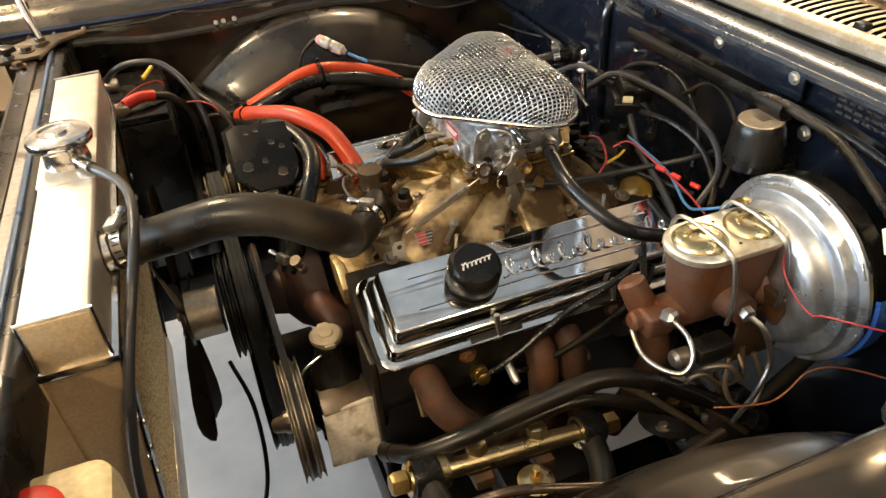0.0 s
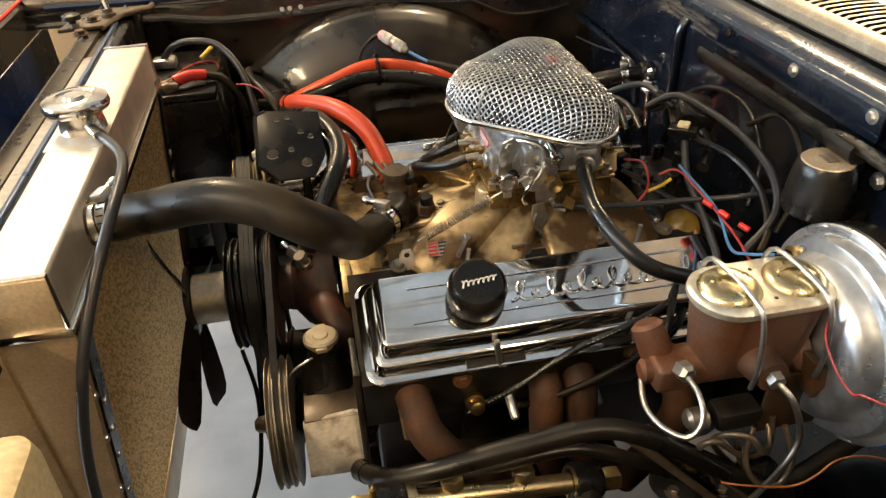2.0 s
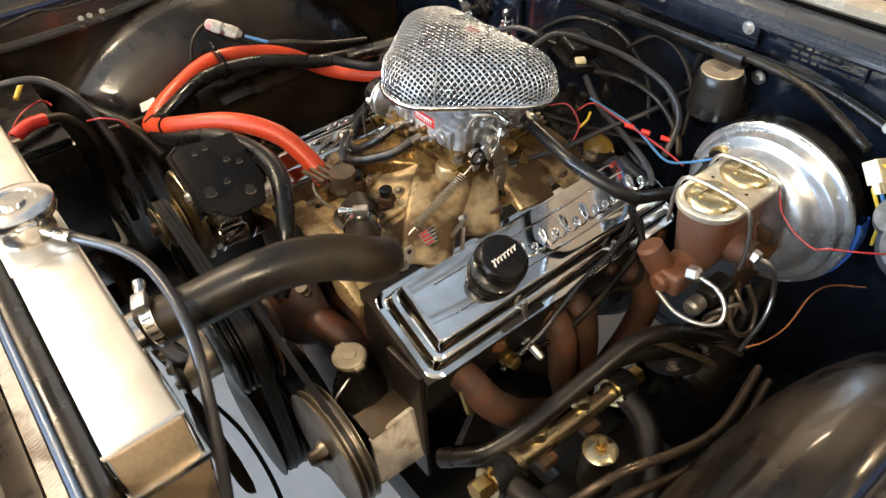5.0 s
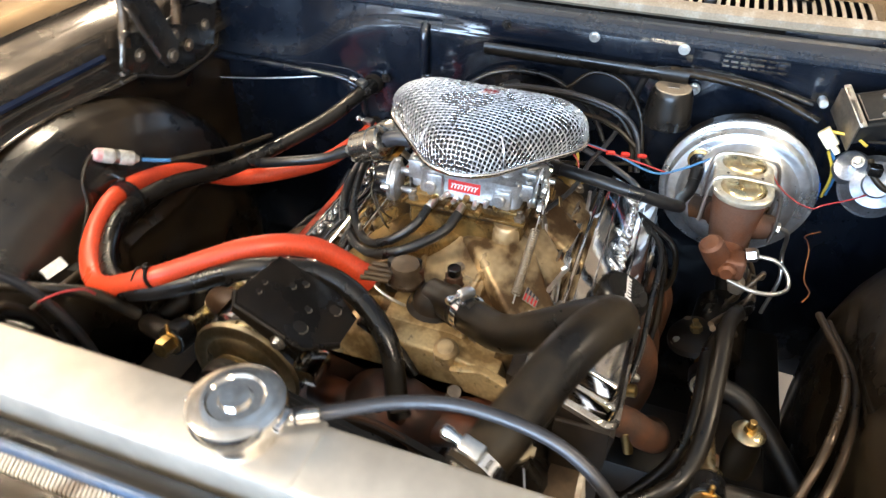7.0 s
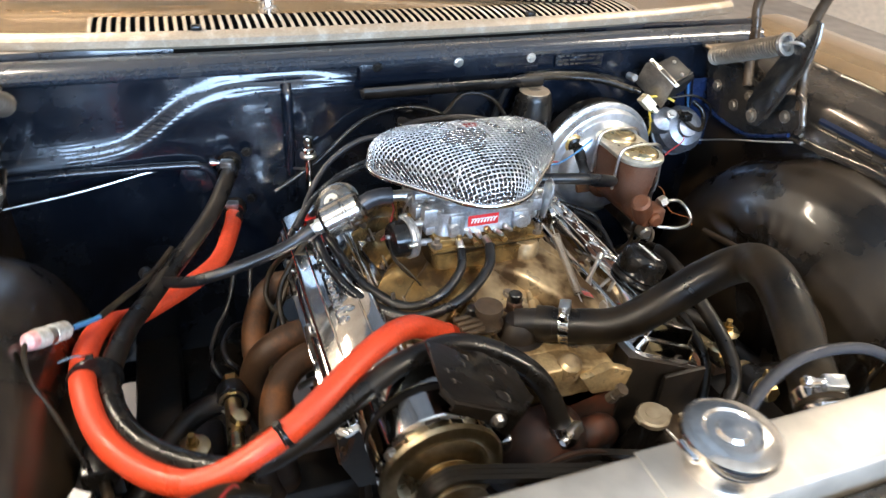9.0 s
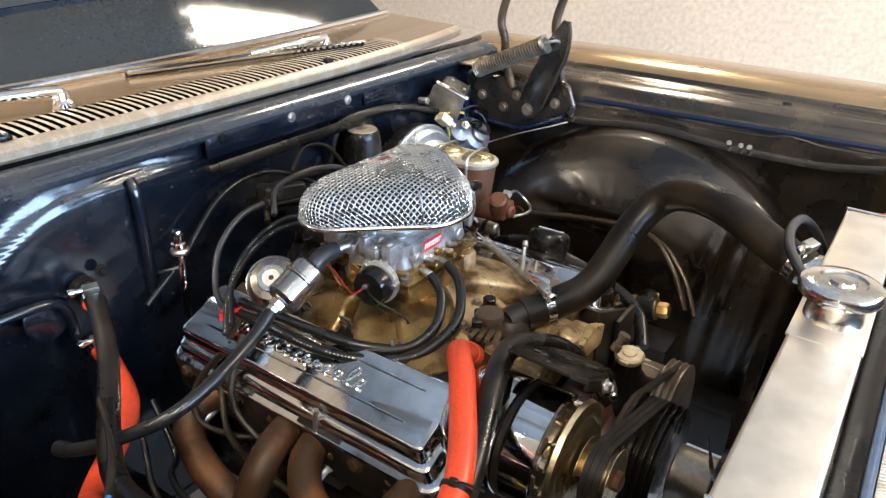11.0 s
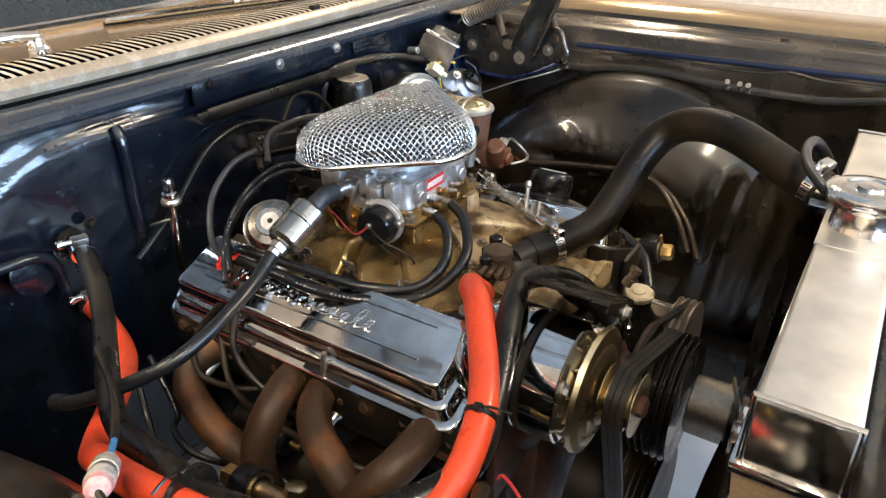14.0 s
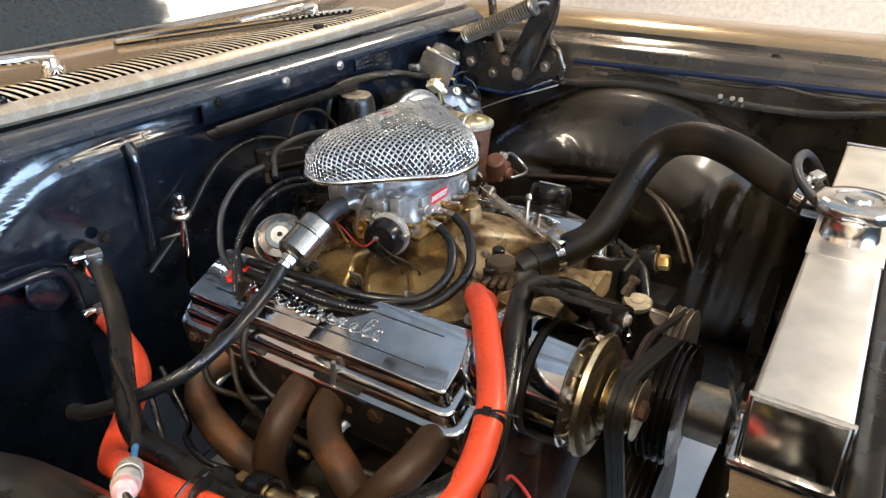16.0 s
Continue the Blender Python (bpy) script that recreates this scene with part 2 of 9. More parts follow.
BLACK_GRIME = mat("oily_black_metal", (0.007, 0.006, 0.005), 0.42, 0.2, dirt_or_sheen=(0.04, 0.026, 0.015), amount=0.6, scale=16, fine=150, bump=0.4)
FLANGE_GREY = mat("dark_fender_flange", (0.085, 0.073, 0.060), 0.20, 0.75, dirt_or_sheen=(0.14, 0.11, 0.08), amount=0.4, scale=9, bump=0.1, coat=0.5, rough_var=0.4)
# brown dust, its tone warmed further to stand for golden highlights
RUBBER = mat("black_rubber", (0.007, 0.0055, 0.004), 0.34, 0.0, dirt_or_sheen=(0.042, 0.028, 0.012), amount=0.7, scale=11, fine=260, bump=0.22, spec=0.28, rough_var=0.5)
RUBBER_GLOSS = mat("glossy_black_hose", (0.007, 0.007, 0.0075), 0.28, 0.0, dirt_or_sheen=(0.02, 0.018, 0.016), amount=0.3, fine=300, bump=0.15)
RUBBER_DUSTY = mat("dusty_rubber_hose", (0.005, 0.0044, 0.0038), 0.27, 0.0, dirt_or_sheen=(0.017, 0.012, 0.007), amount=0.6, scale=16, fine=260, bump=0.25, spec=0.42, rough_var=0.6)
GREY_HOSE = mat("grey_black_hose", (0.025, 0.025, 0.028), 0.34, 0.0, amount=0.3, bump=0.1)
RED_HOSE = mat("orange_red_rubber", (0.60, 0.060, 0.017), 0.36, 0.0, dirt_or_sheen=(0.34, 0.032, 0.012), amount=0.6, scale=12, fine=300, bump=0.22, rough_var=0.4)
RED_PLASTIC = mat("red_plastic", (0.60, 0.03, 0.02), 0.35, amount=0.3, bump=0.05)
RUST = mat("rusty_iron", (0.045, 0.021, 0.011), 0.60, 0.2, dirt_or_sheen=(0.125, 0.044, 0.014), amount=0.75, scale=15, fine=260, bump=0.8, contrast=(0.48, 0.68))
RUST_DARK = mat("dark_rusty_iron", (0.050, 0.026, 0.012), 0.52, 0.25, dirt_or_sheen=(0.24, 0.088, 0.022), amount=0.75, scale=11, fine=240, bump=0.8, contrast=(0.52, 0.70))
MC_IRON = mat("brown_cast_iron", (0.150, 0.082, 0.056), 0.46, 0.35, dirt_or_sheen=(0.135, 0.042, 0.012), amount=0.9, scale=13, fine=320, bump=0.6, contrast=(0.42, 0.60))
ENGINE_ORANGE = mat("worn_engine_paint", (0.10, 0.032, 0.015), 0.5, 0.1, dirt_or_sheen=(0.018, 0.012, 0.009), amount=0.9, scale=20, fine=160, bump=0.4, contrast=(0.32, 0.56))
GOLD_ZINC = mat("yellow_zinc_plate", (0.66, 0.56, 0.33), 0.27, 1.0, dirt_or_sheen=(0.52, 0.36, 0.24), amount=0.6, scale=26, bump=0.14)
BRASS = mat("brass", (0.50, 0.34, 0.13), 0.34, 1.0, dirt_or_sheen=(0.16, 0.09, 0.035), amount=0.65, bump=0.15)
BOOSTER_ZINC = mat("zinc_booster_shell", (0.64, 0.67, 0.70), 0.31, 0.92, dirt_or_sheen=(0.40, 0.32, 0.23), amount=0.6, scale=8, fine=90, bump=0.18, contrast=(0.48, 0.70), rough_var=0.4)
TAN_PAINT = mat("tan_metallic_paint", (0.38, 0.255, 0.13), 0.20, 0.6, dirt_or_sheen=(0.44, 0.31, 0.17), amount=0.4, scale=6, fine=900, bump=0.02, coat=0.9)
TAN_EDGE = mat("dusty_tan_edge", (0.35, 0.278, 0.195), 0.34, 0.4, dirt_or_sheen=(0.52, 0.46, 0.37), amount=0.5, scale=40, fine=300, bump=0.25, contrast=(0.5, 0.66))
SLAT_TAN = mat("pale_worn_tan", (0.54, 0.455, 0.345), 0.32, 0.35, dirt_or_sheen=(0.30, 0.235, 0.165), amount=0.5, scale=40, fine=300, bump=0.15, contrast=(0.5, 0.66), per_object=0.12)
PLASTIC_BLACK = mat("black_plastic", (0.0055, 0.0052, 0.005), 0.21, 0.0, dirt_or_sheen=(0.020, 0.016, 0.011), amount=0.45, bump=0.15, spec=0.36, rough_var=0.6)
PLASTIC_WHITE = mat("yellowed_plastic", (0.72, 0.60, 0.36), 0.4, 0.0, dirt_or_sheen=(0.5, 0.37, 0.18), amount=0.4, scale=9, bump=0.08)
PLASTIC_CLEAR = mat("clear_plastic", (0.55, 0.52, 0.46), 0.12, 0.1, dirt_or_sheen=(0.25, 0.22, 0.18), amount=0.6, scale=70, fine=200, bump=0.3, contrast=(0.45, 0.6))
CREAM = mat("cream_connector", (0.75, 0.66, 0.44), 0.45, amount=0.3, bump=0.05)
WHITE_LABEL = mat("white_label", (0.78, 0.76, 0.72), 0.5, amount=0.2, bump=0.02)
PRINT_GREY = mat("faded_print", (0.30, 0.28, 0.25), 0.5, amount=0.4, bump=0.0)
WORN_LABEL = mat("worn_label", (0.36, 0.33, 0.28), 0.5, dirt_or_sheen=(0.12, 0.09, 0.06), amount=0.7, scale=90, bump=0.05)
RED_LABEL = mat("red_label", (0.62, 0.03, 0.03), 0.35, amount=0.2, bump=0.02)
BLUE_WIRE = mat("blue_wire", (0.06, 0.19, 0.40), 0.4, amount=0.2, bump=0.0)
RED_WIRE = mat("red_wire", (0.34, 0.025, 0.025), 0.4, amount=0.2, bump=0.0)
YELLOW_WIRE = mat("yellow_wire", (0.65, 0.45, 0.05), 0.4, amount=0.2, bump=0.0)
ORANGE_WIRE = mat("orange_wire", (0.28, 0.09, 0.025), 0.5, amount=0.3, bump=0.0)
BLUE_BAND = mat("blue_edge_paint", (0.010, 0.017, 0.042), 0.32, amount=0.4, bump=0.05)
GREASE = mat("grey_pulley_metal", (0.30, 0.26, 0.21), 0.4, 0.8, dirt_or_sheen=(0.10, 0.065, 0.04), amount=0.6, bump=0.2)
HUB_GREY = mat("grey_fan_spacer", (0.40, 0.35, 0.28), 0.40, 0.85, dirt_or_sheen=(0.22, 0.17, 0.11), amount=0.5, bump=0.15)
CORE = mat("radiator_core_fins", (0.78, 0.58, 0.32), 0.36, 0.8, dirt_or_sheen=(0.22, 0.15, 0.08), amount=0.6, scale=190, fine=520, bump=0.5, contrast=(0.46, 0.6))
# darker core colour: the shade deep between tubes and fins is painted in
CORE_SHADE = mat("shaded_grimy_core", (0.21, 0.155, 0.088), 0.6, 0.3, dirt_or_sheen=(0.08, 0.057, 0.03), amount=0.6, scale=70, fine=420, bump=0.5)
CONCRETE = mat("garage_concrete", (0.42, 0.385, 0.35), 0.55, 0.0, dirt_or_sheen=(0.34, 0.30, 0.265), amount=0.5, scale=2.2, fine=9, bump=0.04)
WALL_PAINT = mat("cream_wall_paint", (0.62, 0.54, 0.44), 0.7, 0.0, dirt_or_sheen=(0.52, 0.45, 0.36), amount=0.4, scale=1.2, fine=30, bump=0.1)
CEIL_PAINT = mat("grey_ceiling_paint", (0.50, 0.46, 0.40), 0.8, 0.0, amount=0.1, scale=1.5, bump=0.05)
WINDSHIELD = mat("dark_glass", (0.02, 0.024, 0.026), 0.05, 0.0, amount=0.1, bump=0.0, spec=0.6)
FILTER = mat("dark_filter_gauze", (0.022, 0.021, 0.020), 0.8, 0.0, amount=0.3, fine=500, bump=0.4)
COWL_LIP = mat("blue_grey_lip", (0.022, 0.028, 0.038), 0.24, 0.1, dirt_or_sheen=(0.04, 0.037, 0.034), amount=0.4, scale=14, bump=0.12, coat=0.9)
EDGE_BLUE = mat("steel_blue_edge", (0.05, 0.085, 0.15), 0.3, 0.2, dirt_or_sheen=(0.12, 0.12, 0.12), amount=0.4, scale=30, bump=0.08)
BRACKET_BLACK = mat("bracket_black", (0.005, 0.0042, 0.0034), 0.24, 0.0, dirt_or_sheen=(0.016, 0.0105, 0.0055), amount=0.5, scale=16, fine=120, bump=0.4, spec=0.22, rough_var=0.6)
BELT = mat("dusty_ribbed_belt", (0.009, 0.0078, 0.0062), 0.38, 0.0, dirt_or_sheen=(0.028, 0.022, 0.014), amount=0.4, scale=30, fine=300, bump=0.2, spec=0.3)
BRONZE_FAN = mat("bronzed_fan_plate", (0.52, 0.43, 0.27), 0.29, 1.0, dirt_or_sheen=(0.24, 0.175, 0.09), amount=0.6, scale=14, bump=0.12)
HOOD_GREY = mat("dusty_hood_underside", (0.06, 0.055, 0.05), 0.42, 0.1, dirt_or_sheen=(0.10, 0.085, 0.07), amount=0.5, scale=6, bump=0.1)
LIFTER_STEEL = mat("dark_lifter_steel", (0.055, 0.054, 0.053), 0.24, 0.75, dirt_or_sheen=(0.13, 0.11, 0.085), amount=0.5, scale=14, bump=0.2, rough_var=0.5)
VENT_DARK = mat("vent_shade_black", (0.006, 0.005, 0.004), 0.9, 0.0, dirt_or_sheen=(0.014, 0.010, 0.007), amount=0.4, scale=30, bump=0.2, spec=0.08)
ALU_BROWN = mat("brown_dusted_aluminium", (0.44, 0.325, 0.20), 0.5, 0.6, dirt_or_sheen=(0.20, 0.135, 0.075), amount=0.6, scale=9, fine=300, bump=0.1)
# yellow tone stands for warm light reflected in the driver side tank end
ALU_WARM = mat("warm_lit_aluminium", (0.66, 0.53, 0.36), 0.5, 0.7, dirt_or_sheen=(0.48, 0.36, 0.22), amount=0.45, scale=12, fine=300, bump=0.05)
BOOSTER_BLUE = mat("bright_blue_rim", (0.03, 0.12, 0.48), 0.26, 0.2, dirt_or_sheen=(0.04, 0.09, 0.25), amount=0.4, scale=20, bump=0.08)
GREASY_BROWN = mat("greasy_brown_steel", (0.055, 0.038, 0.024), 0.34, 0.35, dirt_or_sheen=(0.15, 0.10, 0.055), amount=0.55, scale=14, fine=150, bump=0.35, rough_var=0.6)
RAIL_DARK = mat("dark_greasy_rail", (0.030, 0.022, 0.014), 0.27, 0.3, dirt_or_sheen=(0.10, 0.068, 0.036), amount=0.5, scale=14, fine=150, bump=0.3, rough_var=0.6)
OLD_BLUE = mat("old_blue_body_paint", (0.008, 0.020, 0.075), 0.24, 0.1, dirt_or_sheen=(0.014, 0.02, 0.035), amount=0.7, scale=16, bump=0.1, coat=0.3)
CASE_BLACK = mat("dull_black_case", (0.012, 0.011, 0.010), 0.42, 0.0, dirt_or_sheen=(0.035, 0.029, 0.021), amount=0.5, scale=30, bump=0.2, spec=0.3)
SATIN_CAN = mat("satin_silver_plate", (0.50, 0.48, 0.44), 0.22, 1.0, dirt_or_sheen=(0.26, 0.22, 0.16), amount=0.5, scale=30, bump=0.12)
CAST_SILVER = mat("blue_grey_casting", (0.27, 0.29, 0.33), 0.32, 0.85, dirt_or_sheen=(0.11, 0.11, 0.115), amount=0.7, scale=40, fine=200, bump=0.3)
LID_ZINC = mat("pale_zinc_lid", (0.82, 0.78, 0.66), 0.30, 0.85, dirt_or_sheen=(0.60, 0.46, 0.24), amount=0.5, scale=22, bump=0.12, contrast=(0.5, 0.7))
LINE_DULL = mat("dull_tan_line", (0.20, 0.155, 0.11), 0.36, 0.7, dirt_or_sheen=(0.07, 0.05, 0.032), amount=0.6, scale=30, bump=0.12)
LINE_BRONZE = mat("dark_bronze_line", (0.06, 0.042, 0.028), 0.28, 0.6, dirt_or_sheen=(0.10, 0.07, 0.04), amount=0.4, bump=0.1)
CAP_GREY = mat("dull_cap_metal", (0.40, 0.345, 0.25), 0.44, 0.6, dirt_or_sheen=(0.17, 0.12, 0.07), amount=0.65, scale=40, bump=0.3)
PALE_SCUFF = mat("scuffed_pale_paint", (0.56, 0.51, 0.43), 0.5, 0.0, dirt_or_sheen=(0.16, 0.10, 0.06), amount=0.75, scale=30, fine=160, bump=0.3, contrast=(0.5, 0.66))
TUBE_GLOW = glow("lit_tube", (1.0, 0.86, 0.66), 14.0)

# ---- the garage ----


def slab(name, x0, x1, y0, y1, z0, z1, material, label, category):
    return single(name, box(x0, x1, y0, y1, z0, z1, 0), material, label, category, kind="structure")


slab("ground", -40, 40, -40, 40, -0.25, -0.02, CONCRETE, "pale concrete yard outside the garage", "ground")
slab("floor", -4.2, 5.6, -4.4, 4.6, -0.02, 0.0, CONCRETE, "worn pale concrete garage floor", "floor")
slab("wall_north", -4.2, 5.6, 4.6, 4.75, 0, 3.1, WALL_PAINT, "plain cream painted garage wall", "wall")
slab("wall_south", -4.2, 5.6, -4.55, -4.4, 0, 3.1, WALL_PAINT, "plain cream painted garage wall", "wall")
slab("wall_east", 5.6, 5.75, -4.4, 4.6, 0, 3.1, WALL_PAINT, "plain cream painted garage wall behind the car", "wall")
_g = box(-4.2, -4.05, -4.4, -2.1, 0, 3.1, 0)
_g.add(box(-4.2, -4.05, 1.6, 4.6, 0, 3.1, 0))
_g.add(box(-4.2, -4.05, -2.1, 1.6, 2.55, 3.1, 0))
single("wall_west", _g, WALL_PAINT, "cream garage wall with an open door", "wall", kind="structure")
slab("ceiling", -4.2, 5.75, -4.55, 4.75, 3.1, 3.2, CEIL_PAINT, "plain white garage ceiling", "ceiling")


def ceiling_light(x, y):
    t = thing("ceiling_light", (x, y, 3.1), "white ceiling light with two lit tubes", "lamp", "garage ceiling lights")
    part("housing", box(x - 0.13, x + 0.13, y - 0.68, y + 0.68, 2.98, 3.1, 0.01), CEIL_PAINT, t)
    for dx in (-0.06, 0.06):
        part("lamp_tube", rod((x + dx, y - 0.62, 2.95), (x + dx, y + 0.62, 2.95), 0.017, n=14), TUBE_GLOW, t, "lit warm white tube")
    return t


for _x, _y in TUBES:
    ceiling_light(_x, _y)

# ---- car body round the bay ----

FW = 0.668          # firewall face
_rng = random.Random(4)


def firewall():
    t = thing("firewall", (0.68, 0, 0.30), "gloss black firewall with stamped ribs and paint runs", "firewall", kind="structure")
    def face(y, z):
        """The stamped sheet: a ramp that steps down across the passenger half, its face turned up, and a recess under the heater ledge."""
        line = 0.778 + 0.098 / (1 + math.exp((y - 0.40) / 0.032))
        w = min(1.0, max(0.0, (y - 0.06) / 0.12))
        k = 1 / (1 + math.exp(-(z - line) / (0.0062 + 0.002 * noise.noise((y * 14, 2.0, 0.5)))))
        streak = (noise.noise((y * 5, (z - line) * 300, 5.0)) * 0.0011 + noise.noise((y * 7, (z - line) * 620, 8.0)) * 0.0005) * (0.05 + 4 * k * (1 - k))
        x = FW + w * (0.0145 * k + streak)
        if y > 0.33 and z < 0.745:
            x += 0.03 * min(1, (0.745 - z) / 0.01) * min(1, (y - 0.33) / 0.012)
        return x + 0.0007 * noise.noise((y * 26, z * 26, 3.1)) + 0.0034 * noise.noise((y * 5, z * 5, 1.0))

    g = Geo()
    nx, nz = 180, 260
    for j in range(nz + 1):
        z = 0.28 + (0.905 - 0.28) * (j / nz) ** 0.6
        for i in range(nx + 1):
            y = -0.78 + 1.56 * i / nx
            g.v.append((face(y, z), y, z))
    for j in range(nz):
        for i in range(nx):
            a = j * (nx + 1) + i
            g.f.append((a, a + 1, a + nx + 2, a + nx + 1))
    part("panel", g, BLACK_PAINT, t, sharp=50)
    part("backing", box(0.715, 0.72, -0.78, 0.78, 0.28, 0.93, 0.002), BLACK_PAINT, t)
    # rolled lip under the cowl
    prof = [(0.659, 0.897), (0.652, 0.903), (0.651, 0.909), (0.655, 0.913), (0.660, 0.912), (0.664, 0.9165), (0.676, 0.921), (0.690, 0.926), (0.700, 0.924)]
    part("top_lip", loft([[(x, y, z) for x, z in prof] for y in (-0.76, -0.4, 0.0, 0.4, 0.76)], closed=False), COWL_LIP, t, "blue-grey rolled lip")
    # upright rib and ledge bead
    part("rib", tube([(0.672, 0.205, 0.872), (0.662, 0.205, 0.855), (0.660, 0.205, 0.82), (0.661, 0.206, 0.77), (0.664, 0.207, 0.70), (0.667, 0.207, 0.66)], 0.009, 10), BLACK_PAINT, t)
    part("rib", tube([(0.664, 0.70, 0.752), (0.658, 0.58, 0.756), (0.656, 0.42, 0.754), (0.657, 0.355, 0.748), (0.660, 0.335, 0.725), (0.664, 0.330, 0.68)], 0.007, 10), BLACK_PAINT, t)
    part("rib", tube([(0.664, 0.68, 0.70), (0.672, 0.55, 0.715), (0.685, 0.42, 0.735), (0.675, 0.36, 0.742)], 0.0022, 8), STEEL, t, "bare bright edge")
    # round heater blank with a raised edge
    part("blank_cover", lathe((0.672, 0.36, 0.722), (-1, 0, 0.1), [(0, 0.030), (0.003, 0.030), (0.0045, 0.027), (0.0035, 0.012), (0.005, 0.008), (0.005, 0.0)], 28), BLACK_PAINT, t)
    part("corner_flange", loft([[(0.660, -0.575, z), (0.652, -0.600, z), (0.650, -0.640, z), (0.640, -0.655, z)] for z in (0.69, 0.74, 0.79, 0.835)], closed=False), OLD_BLUE, t, "corner flange in old blue paint")
    # paint lumps and weld beads
    g = Geo()
    for _ in range(150):
        y, z = _rng.uniform(0.1, 0.7), _rng.uniform(0.66, 0.895)
        r = _rng.uniform(0.0010, 0.0022)
        g.add(lathe((face(y, z), y, z), (-1, 0, 0), [(-0.004, r), (0.0002, r), (r * 0.6, r * 0.75), (r * 0.95, r * 0.3), (r, 0.0)], 8))
    part("weld_bead", g, BLACK_PAINT, t, kind="stuff")
    return t


firewall()


def drip_channel():
    t = thing("drip_channel", (0.655, -0.08, 0.85), "satin black bolted channel on the firewall", "channel")
    part("plate", box(0.652, 0.657, -0.245, 0.085, 0.872, 0.908, 0.0015), BLACK_PAINT, t)
    # folded trough, open at the ends
    prof = [(0.654, 0.860), (0.650, 0.853), (0.640, 0.850), (0.630, 0.852), (0.6245, 0.859), (0.624, 0.868), (0.6275, 0.873)]
    inner = [(0.6285, 0.8715), (0.6262, 0.867), (0.6266, 0.860), (0.631, 0.8542), (0.640, 0.8524), (0.6488, 0.855), (0.6522, 0.861)]
    ring = prof + inner
    part("trough", loft([[(x, y, z) for x, z in ring] for y in (-0.245, 0.085)]), BLACK_SATIN, t, "folded open trough", sharp=60)
    for y in (-0.229, -0.09, 0.055):
        part("bolt", hex_bolt((0.652, y, 0.898), (-1, 0, 0), 0.006, 0.005), STEEL if y < 0 else BLACK_SATIN, t, "shiny bolt head" if y < 0 else "")
    return t


drip_channel()


def cowl():
    t = thing("cowl_panel", (0.8, 0, 0.92), "tan metallic cowl panel with a slotted air vent", "cowl", kind="structure")
    def line(y):
        # front edge sweeps back a little at the sides
        return 0.035 * (abs(y) / 0.62) ** 3
    ys = [-0.74 + 1.48 * i / 40 for i in range(41)]
    edge = [(0.700, 0.928), (0.692, 0.934), (0.691, 0.945), (0.696, 0.951), (0.706, 0.9545)]
    part("rolled_edge", loft([[(x + line(y), y, z) for x, z in edge] for y in ys], closed=False), TAN_EDGE, t, "dusty worn tan rolled edge")
    top = [(0.780, 0.957), (0.80, 0.959), (0.85, 0.961), (0.91, 0.964)]
    part("top_panel", loft([[(x + line(y), y, z) for x, z in top] for y in ys], closed=False), TAN_PAINT, t)
    for s in (-1, 1):
        yy = [s * (0.485 + 0.255 * i / 10) for i in range(11)]
        part("end_panel", loft([[(0.706 + line(y), y, 0.9545), (0.780 + line(y), y, 0.957)] for y in yy], closed=False), TAN_PAINT, t)
    # trough in matte near-black, so shade in the slots comes from its colour
    tr = [-0.485 + 0.97 * i / 20 for i in range(21)]
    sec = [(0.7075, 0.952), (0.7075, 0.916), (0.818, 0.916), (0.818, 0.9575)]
    part("vent_trough", loft([[(x + line(y), y, z) for x, z in sec] for y in tr], closed=False), VENT_DARK, t, "vent trough coloured dark as shade", sharp=20)
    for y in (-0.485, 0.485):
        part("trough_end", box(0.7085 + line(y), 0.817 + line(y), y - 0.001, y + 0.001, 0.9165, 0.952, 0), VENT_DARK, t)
    n = 70
    for i in range(n + 1):
        # thin bars of folded sheet, each a little arched, with open slots between
        y = -0.485 + 0.97 * i / n
        dx = line(y)
        bar = [(0.704, 0.9530), (0.714, 0.9560), (0.740, 0.9575), (0.765, 0.9575), (0.784, 0.9568)]
        ring = [[(x + dx, y + a, z + c) for a, c in ((-0.0029, -0.0004), (-0.0025, 0.0), (0.0025, 0.0), (0.0029, -0.0004), (0.0027, -0.0008), (-0.0027, -0.0008))] for x, z in bar]
        part("vent_slat", loft(ring), SLAT_TAN, t)
    for y in (0.33, -0.25):
        part("clip", box(0.708, 0.722, y - 0.008, y + 0.008, 0.954, 0.962, 0.002), BLACK_SATIN, t)
    return t


cowl()


def windshield():
    t = thing("windshield", (0.93, 0, 0.96), "dark sloping windshield with a chrome lower trim", "windshield")
    ys = [-0.72 + 1.44 * i / 16 for i in range(17)]
    part("glass", loft([[(0.915 + 0.06 * (y / .72) ** 2, y, 0.964), (1.25 + 0.06 * (y / .72) ** 2, y * 0.92, 1.26)] for y in ys], closed=False), WINDSHIELD, t)
    part("trim", tube([(0.905 + 0.06 * (y / .72) ** 2, y, 0.969) for y in ys], 0.008, 8), CHROME_CLEAN, t, "bright chrome trim")
    part("dashboard_shelf", box(1.0, 1.3, -0.7, 0.7, 0.90, 0.92, 0.005), PLASTIC_BLACK, t)
    return t


windshield()


